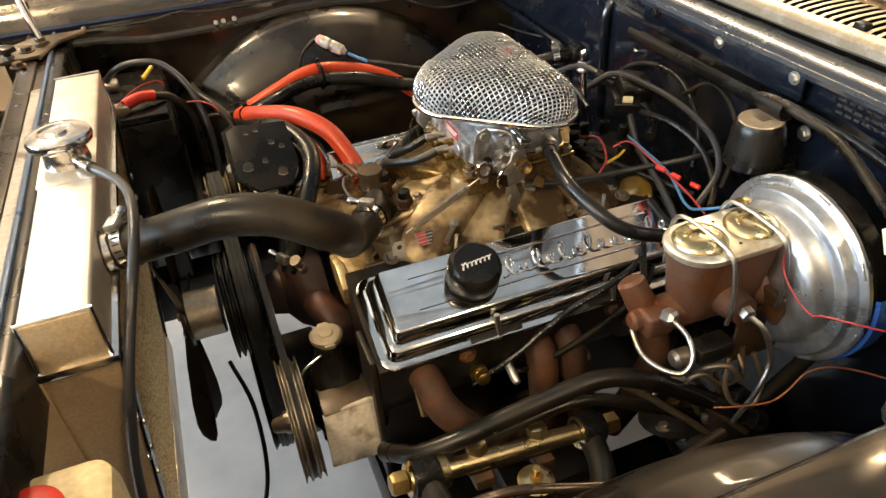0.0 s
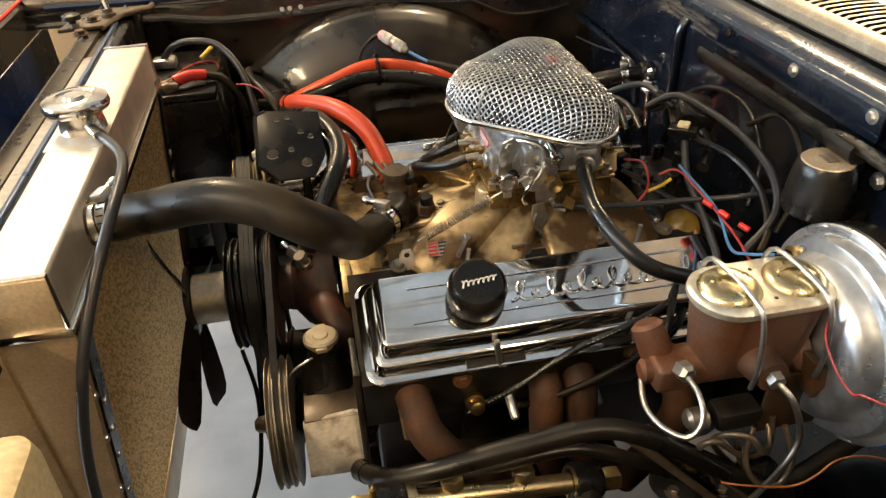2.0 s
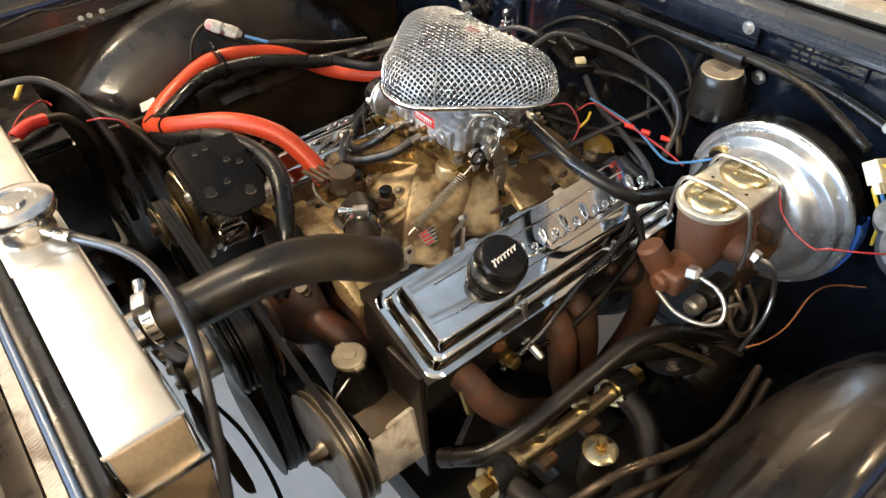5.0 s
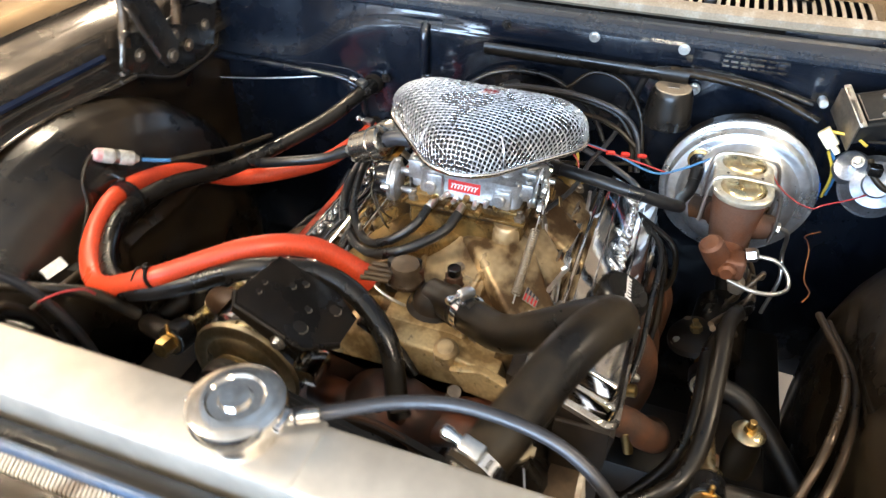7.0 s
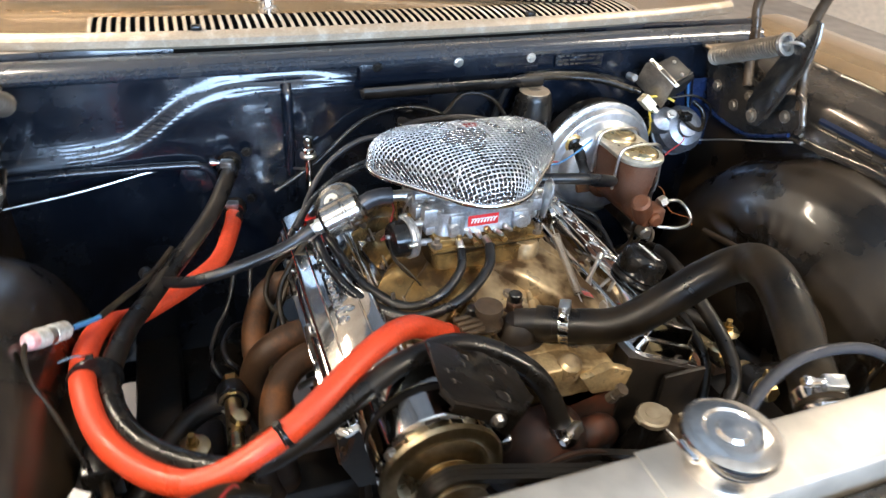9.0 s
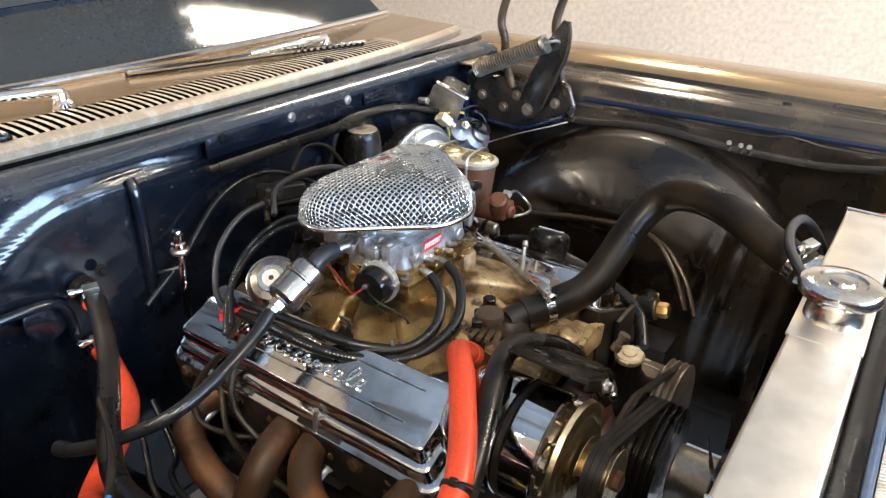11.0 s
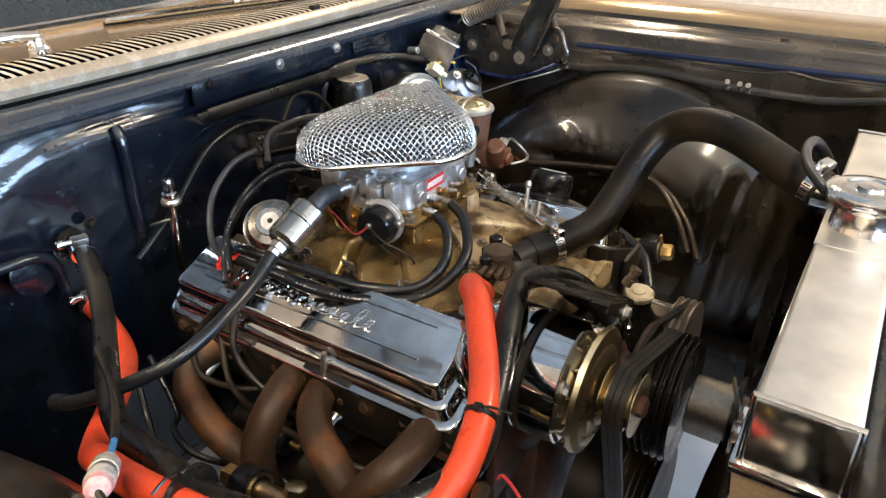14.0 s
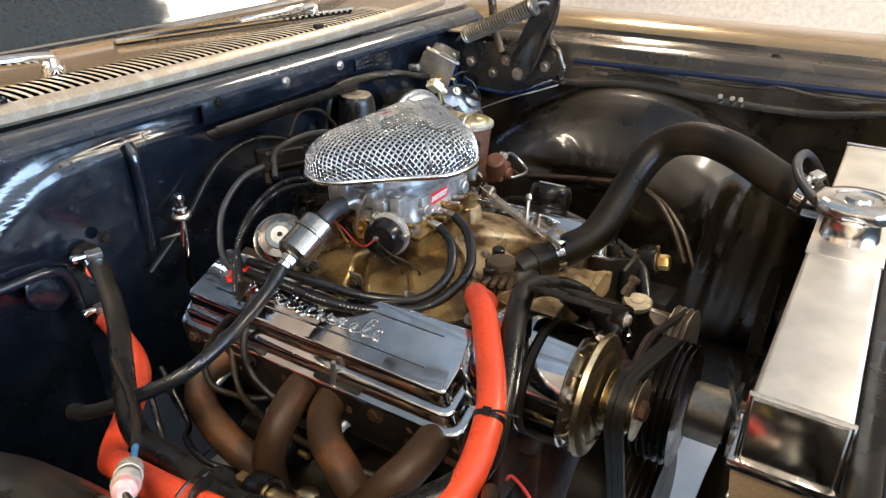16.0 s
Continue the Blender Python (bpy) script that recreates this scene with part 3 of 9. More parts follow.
def wiper(y, arm, blade):
    t = thing("windshield_wiper", (0.80, y, 0.957), "chrome windshield wiper parked on the cowl", "wiper", "windshield wipers")
    part("pivot", lathe((0.80, y, 0.958), (0, 0, 1), [(0, 0.016), (0.006, 0.016), (0.010, 0.012), (0.02, 0.011), (0.024, 0.006)], 18), CHROME_CLEAN, t)
    part("arm", tube(arm, lambda u: 0.010 - 0.005 * u, 10), CHROME_CLEAN, t)
    part("blade", tube(blade, 0.0045, 6), CHROME_CLEAN, t, "chrome blade holder")
    part("rubber", tube([(x + 0.006, yy, z - 0.005) for x, yy, z in blade], 0.0035, 6), BLACK_SATIN, t, "black wiper rubber")
    return t


wiper(0.208, [(0.80, 0.208, 0.978), (0.80, 0.26, 0.984), (0.82, 0.36, 0.986), (0.85, 0.46, 0.985)], [(0.845, 0.30, 0.975), (0.86, 0.46, 0.982), (0.89, 0.62, 0.984)])
wiper(-0.33, [(0.80, -0.33, 0.978), (0.79, -0.27, 0.98), (0.80, -0.2, 0.978), (0.81, -0.15, 0.975)], [(0.755, -0.40, 0.966), (0.805, -0.17, 0.97), (0.868, 0.06, 0.97)])


def fender(s):
    t = thing("fender", (0.1, s * 0.8, 0.3), "tan metallic front fender with a dark inner flange", "fender", "front fenders")
    xs = [-0.62, -0.4, -0.184, -0.05, 0.057, 0.15, 0.22, 0.3, 0.40, 0.5, 0.62, 0.74]

    def lip(x):
        # lower edge of the flange rises over the wheel well
        return 0.808 + 0.014 * math.exp(-((x - 0.22) / 0.12) ** 2) + (0.016 if x < -0.1 else 0.0) * min(1, (-0.1 - x) / 0.1)
    def rise(x):
        return 0.010 * min(1, max(0, (x + 0.2) / 0.6))
    flange = lambda x: [(0.628, lip(x) - 0.002), (0.640, lip(x)), (0.644, lip(x) + 0.008), (0.640, lip(x) + 0.020), (0.648, 0.846), (0.646, 0.856), (0.655, 0.872 + rise(x)),
                        (0.662, 0.880 + rise(x)), (0.705, 0.884 + rise(x)), (0.738, 0.885 + rise(x)), (0.744, 0.889 + rise(x)), (0.746, 0.896 + rise(x))]
    fx = []
    for a, b in zip(xs[:-1], xs[1:]):
        fx += [a + (b - a) * k / 4 for k in range(4)]
    fx.append(xs[-1])
    part("inner_flange", loft([[(x, s * y, z) for y, z in flange(x)] for x in fx], closed=False), FLANGE_GREY, t, "dark grey folded inner flange", sharp=60)
    part("bead", tube([(x, s * (0.643 + 0.004), 0.842 + (0.008 * math.exp(-((x + 0.03) / 0.03) ** 2))) for x in fx if -0.5 < x < 0.42], 0.004, 8), FLANGE_GREY, t)
    part("blue_band", loft([[(x, s * y, z) for y, z in ((0.6445, 0.8505), (0.6435, 0.8555), (0.6475, 0.8605))] for x in fx if -0.45 < x < 0.4], closed=False), BLUE_BAND, t, "strip of old blue paint")
    outer = lambda x: [(0.746, 0.896 + rise(x)), (0.752, 0.905 + rise(x)), (0.775, 0.915 + rise(x)), (0.85, 0.920 + rise(x)), (0.92, 0.905 + rise(x)), (0.965, 0.86), (0.985, 0.78), (0.985, 0.6), (0.97, 0.33)]
    part("outer_skin", loft([[(x, s * y, z) for y, z in outer(x)] for x in fx], closed=False), TAN_PAINT, t, sharp=60)
    for x in (0.001, -0.30):
        part("slot", box(x - 0.008, x + 0.008, s * 0.722 - 0.004, s * 0.722 + 0.004, 0.884, 0.8925, 0.002), BLACK_GRIME, t, "dark slotted hole")
    for x in (0.397, 0.05, 0.035, 0.072):
        part("clip", hex_bolt((x, s * 0.640, lip(x) + 0.010), (0, -s, 0.3), 0.0032, 0.003), STEEL, t, "bright fastener")
    return t


fender(-1)
fender(1)


def wheel_well(s):
    t = thing("inner_fender", (0.22, s * 0.55, 0.25), "satin black inner fender with a domed wheel well", "inner fender", "inner fenders")
    # dome: turned round an axis across the car, the inner face pressed with upright flutes at the front
    prof = [(0.0, 0.404), (0.03, 0.406), (0.055, 0.398), (0.075, 0.384), (0.095, 0.362), (0.112, 0.335), (0.128, 0.30), (0.138, 0.27), (0.145, 0.23), (0.149, 0.19), (0.151, 0.14), (0.152, 0.08), (0.152, 0.001)]
    fine = []
    for (d0, r0), (d1, r1) in zip(prof[:-1], prof[1:]):
        fine += [(d0 + (d1 - d0) * k / 4, r0 + (r1 - r0) * k / 4) for k in range(4)]
    fine.append(prof[-1])
    g = Geo()
    n = 180
    for d, r in fine:
        for k in range(n + 1):
            a = radians(-38 + 256 * k / n)
            rr = r * (1 + 0.012 * noise.noise((math.cos(a) * 2, math.sin(a) * 2, d * 9)))
            x, z = 0.23 + rr * math.cos(a), 0.412 + rr * math.sin(a)
            dd = d
            front = min(1, max(0, (0.09 - x) / 0.05)) * min(1, max(0, (d - 0.05) / 0.05)) * min(1, max(0, (0.70 - z) / 0.05))
            dd += front * 0.0026 * math.cos(2 * math.pi * (x + 0.11 * (z - 0.5)) / 0.046)
            # stepped ledge across the inner face
            if x > 0.18:
                dd -= 0.010 * min(1, max(0, (0.668 - z) / 0.006)) * min(1, (x - 0.18) / 0.01) * min(1, max(0, (d - 0.12) / 0.01))
                dd += 0.008 * math.exp(-((z - 0.640) / 0.007) ** 2) * min(1, (x - 0.18) / 0.01) * min(1, max(0, (d - 0.12) / 0.01))
            # fine drawn creases above the ledge
            dd += 0.0013 * math.exp(-((z - 0.70) / 0.022) ** 2) * math.sin(x * 620) * min(1, max(0, (x - 0.2) / 0.05)) * min(1, max(0, (0.42 - x) / 0.05)) * min(1, d / 0.08)
            g.v.append((x, s * (0.655 - dd), z))
    for j in range(len(fine) - 1):
        for k in range(n):
            a = j * (n + 1) + k
            g.f.append((a, a + 1, a + n + 2, a + n + 1))
    part("dome", g, BLACK_WELL, t, "glossy black domed wheel well", sharp=60)
    part("apron", box(-0.36, 0.712, s * 0.656 - 0.003, s * 0.656 + 0.003, 0.22, 0.818, 0), BLACK_WELL, t)
    return t


wheel_well(-1)
wheel_well(1)


def core_support():
    t = thing("core_support", (-0.29, 0, 0.3), "greasy brown-black radiator core support across the bay front", "core support", kind="structure")
    ys = [-0.66 + 1.32 * i / 24 for i in range(25)]
    prof = [(-0.232, 0.78), (-0.232, 0.842), (-0.235, 0.846), (-0.250, 0.848), (-0.252, 0.847)]
    part("top_rail", loft([[(x, y, z) for x, z in prof] for y in ys], closed=False), BLACK_SATIN, t, "glossy dark upper rail", sharp=50)
    prof = [(-0.2515, 0.8465), (-0.2525, 0.8505), (-0.256, 0.8515), (-0.2595, 0.8485), (-0.2600, 0.842)]
    part("blue_edge", loft([[(x, y, z) for x, z in prof] for y in ys], closed=False), EDGE_BLUE, t, "folded edge with old blue paint", sharp=60)
    prof = [(-0.2600, 0.842), (-0.2745, 0.842), (-0.2755, 0.848), (-0.292, 0.849), (-0.2965, 0.853), (-0.3005, 0.852), (-0.302, 0.846)]
    part("front_rail", loft([[(x, y, z) for x, z in prof] for y in ys], closed=False), RAIL_DARK, t, "greasy brown front rail with a rolled edge", sharp=50)
    # split from the brown rail and blackened: painted shade behind the header panel
    prof = [(-0.302, 0.846), (-0.304, 0.82), (-0.306, 0.80), (-0.312, 0.74), (-0.315, 0.70)]
    part("front_face", loft([[(x, y, z) for x, z in prof] for y in ys], closed=False), BLACK_GRIME, t, "front face painted dark for shade", sharp=50)
    g = Geo()
    for i in range(172):
        y = -0.33 + 0.69 * i / 171
        g.add(prism([(-0.2735, y - 0.0035), (-0.2610, y + 0.0015), (-0.2610, y + 0.0038), (-0.2735, y - 0.0012)], basis((0, 0, 0.8415), (1, 0, 0), (0, 1, 0)), 0.0055, 0))
    part("strip_rib", g, PALE_SCUFF, t, "row of slanted pale louvre ribs", kind="stuff")
    for s in (-1, 1):
        part("side_panel", box(-0.262, -0.250, *sorted((s * 0.345, s * 0.655)), 0.22, 0.79, 0.002), BLACK_SATIN, t)
        part("side_bracket", prism([(-0.01, -0.05), (0.06, -0.04), (0.085, 0.02), (0.13, 0.04), (0.125, 0.07), (0.04, 0.065), (0.0, 0.03)], basis((-0.33, s * 0.54, 0.851), (1, 0, 0), (0, s, 0)), 0.006 * s, 0.001), GREASY_BROWN, t, "greasy brown bolted bracket")
        part("bracket_fold", tube([(-0.27, s * 0.50, 0.853), (-0.245, s * 0.555, 0.856), (-0.205, s * 0.582, 0.857), (-0.20, s * 0.61, 0.857)], 0.005, 8), GREASY_BROWN, t)
        part("bolt", hex_bolt((-0.29, s * 0.53, 0.858), (0, 0, 1), 0.009, 0.008), RUST_DARK, t)
        part("bolt", hex_bolt((-0.30, s * 0.47, 0.853), (0, 0, 1), 0.009, 0.008), RUST_DARK, t)
        bump = part("hood_bumper", lathe((-0.315, s * 0.50, 0.852), (0, 0, 1), [(0, 0.006), (0.018, 0.006), (0.019, 0.016), (0.026, 0.015), (0.029, 0.008)], 18), RUBBER, t, "rubber hood stop on a stud")
        part("stop_nut", lathe((-0.315, s * 0.50, 0.858), (0, 0, 1), [(0, 0.010), (0.006, 0.010)], 6), GREASE, bump)
    part("lower_rail", box(-0.30, -0.24, -0.62, 0.62, 0.22, 0.27, 0.006), BLACK_GRIME, t)
    # hood prop rod at the passenger corner
    rod_t = thing("prop_rod", (-0.266, 0.55, 0.86), "bright steel hood prop rod on a greasy bracket", "prop rod")
    part("rod", rod((-0.266, 0.552, 0.858), (-0.330, 0.628, 1.30), 0.0065), CHROME_CLEAN, rod_t)
    part("foot", lathe((-0.266, 0.551, 0.852), (-0.1, 0.12, 1), [(0, 0.014), (0.010, 0.013), (0.012, 0.009), (0.018, 0.009)], 18), GREASY_BROWN, rod_t, "greasy pivot foot")
    # latch parts in the dark well before the radiator
    latch = thing("hood_latch", (-0.36, 0.05, 0.80), "greasy brown hood latch in front of the radiator", "hood latch")
    part("plate", box(-0.40, -0.335, -0.04, 0.14, 0.775, 0.782, 0.002), GREASY_BROWN, latch)
    part("catch", prism([(-0.03, 0), (0.03, 0), (0.035, 0.03), (0.01, 0.045), (-0.02, 0.04)], basis((-0.365, 0.06, 0.782), (0, 1, 0), (0, 0, 1)), 0.014, 0.003), GREASY_BROWN, latch)
    part("spring", helix((-0.35, -0.02, 0.79), (-0.35, 0.04, 0.80), 0.007, 0.0015, 12), STEEL, latch)
    part("bolt", hex_bolt((-0.375, 0.12, 0.782), (0, 0, 1), 0.008, 0.007), RUST_DARK, latch)
    horn = thing("car_horn", (-0.36, 0.25, 0.74), "dark blue painted horn in front of the radiator", "horn")
    part("trumpet", lathe((-0.345, 0.20, 0.72), (-0.2, 1, 0.3), [(0, 0.045), (0.012, 0.045), (0.02, 0.03), (0.06, 0.028), (0.07, 0.02)], 28), BLUE_BAND, horn)
    part("bracket", box(-0.36, -0.33, 0.21, 0.24, 0.73, 0.79, 0.003), GREASY_BROWN, horn)
    return t


core_support()


def header_panel():
    t = thing("header_panel", (-0.5, 0, 0.3), "tan front header panel with a red edge line", "header panel", kind="structure")
    ys = [-0.74 + 1.48 * i / 20 for i in range(21)]
    prof = [(-0.44, 0.80), (-0.435, 0.862), (-0.445, 0.872), (-0.50, 0.876), (-0.60, 0.86), (-0.66, 0.80), (-0.67, 0.62)]
    part("panel", loft([[(x, y, z) for x, z in prof] for y in ys], closed=False), FLANGE_GREY, t)
    part("inner_apron", loft([[(-0.312, y, 0.72), (-0.34, y, 0.69), (-0.42, y, 0.685), (-0.437, y, 0.72), (-0.438, y, 0.80)] for y in ys], closed=False), OLD_BLUE, t, "dark blue inner apron")
    part("edge_line", tube([(-0.44, y, 0.871) for y in ys], 0.003, 6), RED_PLASTIC, t, "thin red edge line")
    return t


header_panel()


def chassis():
    for s in (-1, 1):
        t = thing("frame_rail", (0.1, s * 0.42, 0.25), "oily black chassis rail under the engine bay", "frame rail", "chassis rails")
        part("rail", box(-0.6, 1.0, *sorted((s * 0.44, s * 0.52)), 0.27, 0.37, 0.012), BLACK_GRIME, t)
        part("kick_up", box(0.36, 1.0, *sorted((s * 0.25, s * 0.52)), 0.255, 0.33, 0.02), BRACKET_BLACK, t)
        part("crossmember_arm", prism([(0.02, 0.30), (0.34, 0.30), (0.30, 0.50), (0.06, 0.50)], basis((0, s * 0.40, 0), (1, 0, 0), (0, 0, 1)), 0.02 if s < 0 else -0.02, 0.003), BLACK_GRIME, t)
        part("tower", box(0.05, 0.33, *sorted((s * 0.375, s * 0.455)), 0.36, 0.505, 0.012), BLACK_GRIME, t)
        m = thing("engine_mount", (0.3, s * 0.2, 0.40), "oily black engine mount beside the block", "engine mount", "engine mounts")
        part("pad", box(0.22, 0.36, *sorted((s * 0.13, s * 0.40)), 0.36, 0.43, 0.012), BLACK_GRIME, m)
        part("gusset", prism([(0.14, 0.35), (0.46, 0.35), (0.40, 0.47), (0.20, 0.47)], basis((0, s * 0.20, 0), (1, 0, 0), (0, 0, 1)), 0.012, 0.003), BLACK_GRIME, m)
    t = thing("starter_motor", (0.46, 0.19, 0.40), "oily black starter motor low on the passenger side", "starter motor")
    part("case", lathe((0.33, 0.185, 0.40), (1, 0, 0), [(0, 0.03), (0.006, 0.043), (0.17, 0.043), (0.18, 0.035)], 24), BLACK_GRIME, t)
    part("solenoid", lathe((0.40, 0.215, 0.46), (1, 0, 0), [(0, 0.018), (0.004, 0.024), (0.10, 0.024), (0.104, 0.018)], 20), BLACK_GRIME, t)
    part("terminal", rod((0.395, 0.222, 0.465), (0.375, 0.224, 0.467), 0.005), BRASS, t)
    t = thing("transmission", (0.7, 0, 0.40), "dull grey transmission bell housing behind the engine", "transmission")
    part("bell_housing", lathe((0.585, 0, 0.44), (1, 0, 0), [(0, 0.19), (0.02, 0.20), (0.10, 0.17), (0.20, 0.12), (0.60, 0.09)], 36), BRACKET_BLACK, t)
    t = thing("floor_pan", (0.75, 0, 0.30), "dark underside of the cabin floor behind the firewall", "floor pan", kind="structure")
    part("toe_board", loft([[(0.668, y, 0.30), (0.70, y, 0.285), (0.95, y, 0.25), (1.3, y, 0.25)] for y in (-0.74, -0.30, 0.22, 0.40, 0.74)], closed=False), BRACKET_BLACK, t)
    t = thing("crossmember", (0.18, 0, 0.2), "oily black front crossmember below the engine", "crossmember")
    part("beam", box(0.08, 0.30, -0.46, 0.46, 0.22, 0.31, 0.02), BLACK_GRIME, t)


chassis()


def hood():
    """The raised hood over the bay, hinged at the cowl."""
    t = thing("hood", (0.5, 0, 1.05), "raised car hood with a dark grey underside", "hood")
    ys = [-0.70 + 1.40 * i / 28 for i in range(29)]

    def at(y, d, lift):
        # d metres up the slope from the bowed rear edge
        return (0.680 - 0.50 * y * y - 0.60 * d - 0.80 * lift, y, 1.112 + 0.80 * d - 0.60 * lift)
    under = [[at(y, d, 0.0) for d in (0.012, 0.05, 0.2, 0.5, 0.9, 1.25)] for y in ys]
    part("inner_panel", loft(under, closed=False), HOOD_GREY, t, "dark grey hood underside")
    part("outer_skin", loft([[at(y, d, -0.03) for d in (0.0, 0.05, 0.2, 0.5, 0.9, 1.25)] for y in ys], closed=False), TAN_PAINT, t, "tan metallic outer skin")
    part("rear_edge", loft([[at(y, 0.012, 0.001), at(y, 0.003, 0.002), at(y, -0.003, -0.008), at(y, 0.0, -0.028)] for y in ys], closed=False), COWL_LIP, t, "folded grey rear edge")
    for y in (-0.42, 0.0, 0.42):
        part("stiffener", loft([[at(y + k * 0.05, d, 0.004 if abs(k) > 0.9 else 0.02) for k in (-1, -0.6, 0.6, 1)] for d in (0.10, 0.4, 0.8, 1.15)], closed=False), HOOD_GREY, t)
    return t


hood()


def hood_lifter(s):
    """Lifter on the fender: base plate, broad arm, two links and a coil spring."""
    t = thing("hood_lifter", (0.5, s * 0.635, 0.78), "black steel hood lifter with a coil spring", "hood lifter", "hood lifters")
    d = -1 if s < 0 else 1

    def flat(name, outline, y, depth, material, label=""):
        return part(name, prism(outline, basis((0, s * y, 0), (1, 0, 0), (0, 0, 1)), depth * d, 0.0012), material, t, label)
    base = flat("base_plate", [(0.66, 0.866), (0.63, 0.788), (0.60, 0.776), (0.50, 0.778), (0.405, 0.818), (0.392, 0.835), (0.402, 0.876), (0.42, 0.884), (0.475, 0.868), (0.56, 0.880)], 0.632, 0.004, LIFTER_STEEL)
    part("plate_end", tube([(0.418, s * 0.629, 0.884), (0.404, s * 0.628, 0.878), (0.396, s * 0.627, 0.858), (0.388, s * 0.627, 0.838), (0.396, s * 0.628, 0.824)], 0.0058, 10), FLANGE_GREY, t, "bright worn plate end")
    part("lower_fold", tube([(0.63, s * 0.627, 0.786), (0.58, s * 0.625, 0.776), (0.50, s * 0.625, 0.777), (0.41, s * 0.626, 0.815)], 0.004, 8), OLD_BLUE if s < 0 else FLANGE_GREY, t, "lower fold in old blue paint" if s < 0 else "")
    arm = [(0.500, 0.818), (0.488, 0.808), (0.468, 0.810), (0.452, 0.832), (0.403, 0.943), (0.398, 0.985), (0.404, 1.012), (0.416, 1.014), (0.447, 0.972), (0.480, 0.905), (0.505, 0.845)]
    flat("arm", arm, 0.612, 0.007, LIFTER_STEEL, "broad black lifter arm")
    part("arm_edge", tube([(0.452, s * 0.606, 0.832), (0.425, s * 0.604, 0.893), (0.403, s * 0.604, 0.943), (0.398, s * 0.605, 0.985), (0.404, s * 0.607, 1.012)], 0.004, 8), FLANGE_GREY, t, "worn bright arm edge")
    for x0, x1, y in ((0.563, 0.60, 0.632), (0.440, 0.470, 0.642)):
        part("link", tube([(x0 - 0.03, s * (y - 0.008), 0.86), (x0 - 0.006, s * y, 0.91), (x0, s * y, 0.96), (x0 + 0.01, s * y, 1.0), (x0 - 0.01, s * y, 1.07)], 0.009, 12), GREASY_BROWN, t, "dull bent lifting link")
    a, b = (0.612, s * 0.600, 0.893), (0.452, s * 0.592, 0.964)
    spring = part("spring", helix(a, b, 0.0160, 0.0022, 26), GREASE, t, "dull grey coil spring")
    part("spring_core", rod(a, b, 0.0085), BLACK_GRIME, spring)
    part("spring_hook", tube([b, (0.436, s * 0.592, 0.972), (0.425, s * 0.599, 0.974), (0.420, s * 0.606, 0.970)], 0.0032, 8), STEEL, spring)
    part("spring_hook", tube([a, (0.628, s * 0.604, 0.888), (0.64, s * 0.615, 0.88)], 0.0032, 8), STEEL, spring)
    part("spring_eye", lathe((0.449, s * 0.592, 0.9655), (-0.91, 0, 0.4), [(0, 0.013), (0.0, 0.0195), (0.007, 0.0195), (0.007, 0.013), (0.0, 0.013)], 26), STEEL, spring, "open bright end ring")
    for x, z in ((0.612, 0.833), (0.556, 0.814), (0.524, 0.844), (0.431, 0.841)):
        part("bolt", hex_bolt((x, s * 0.626, z), (0, -s, 0), 0.008, 0.006), GREASE, t)
    part("pivot_bolt", hex_bolt((0.484, s * 0.604, 0.824), (0, -s, 0), 0.009, 0.006), GREASE, t)
    # tan corner plate between the cowl and the fender
    c = thing("corner_plate", (0.6, s * 0.60, 0.90), "dusty tan corner plate beside the cowl", "corner plate", "corner plates")
    part("plate", prism([(0.672, s * 0.610), (0.69, s * 0.615), (0.70, s * 0.70), (0.60, s * 0.70), (0.555, s * 0.645), (0.585, s * 0.622), (0.62, s * 0.612)], basis((0, 0, 0.898), (1, 0, 0), (0, 1, 0)), 0.005, 0.001), TAN_EDGE, c)
    part("upstand", tube([(0.672, s * 0.608, 0.900), (0.62, s * 0.610, 0.901), (0.585, s * 0.620, 0.898), (0.556, s * 0.645, 0.892)], 0.004, 8), TAN_EDGE, c)
    for x, y in ((0.63, 0.65), (0.665, 0.67)):
        part("bolt", hex_bolt((x, s * y, 0.903), (0, 0, 1), 0.007, 0.005), GREASY_BROWN, c)
    return t


hood_lifter(-1)
hood_lifter(1)

# ---- radiator and its fittings ----


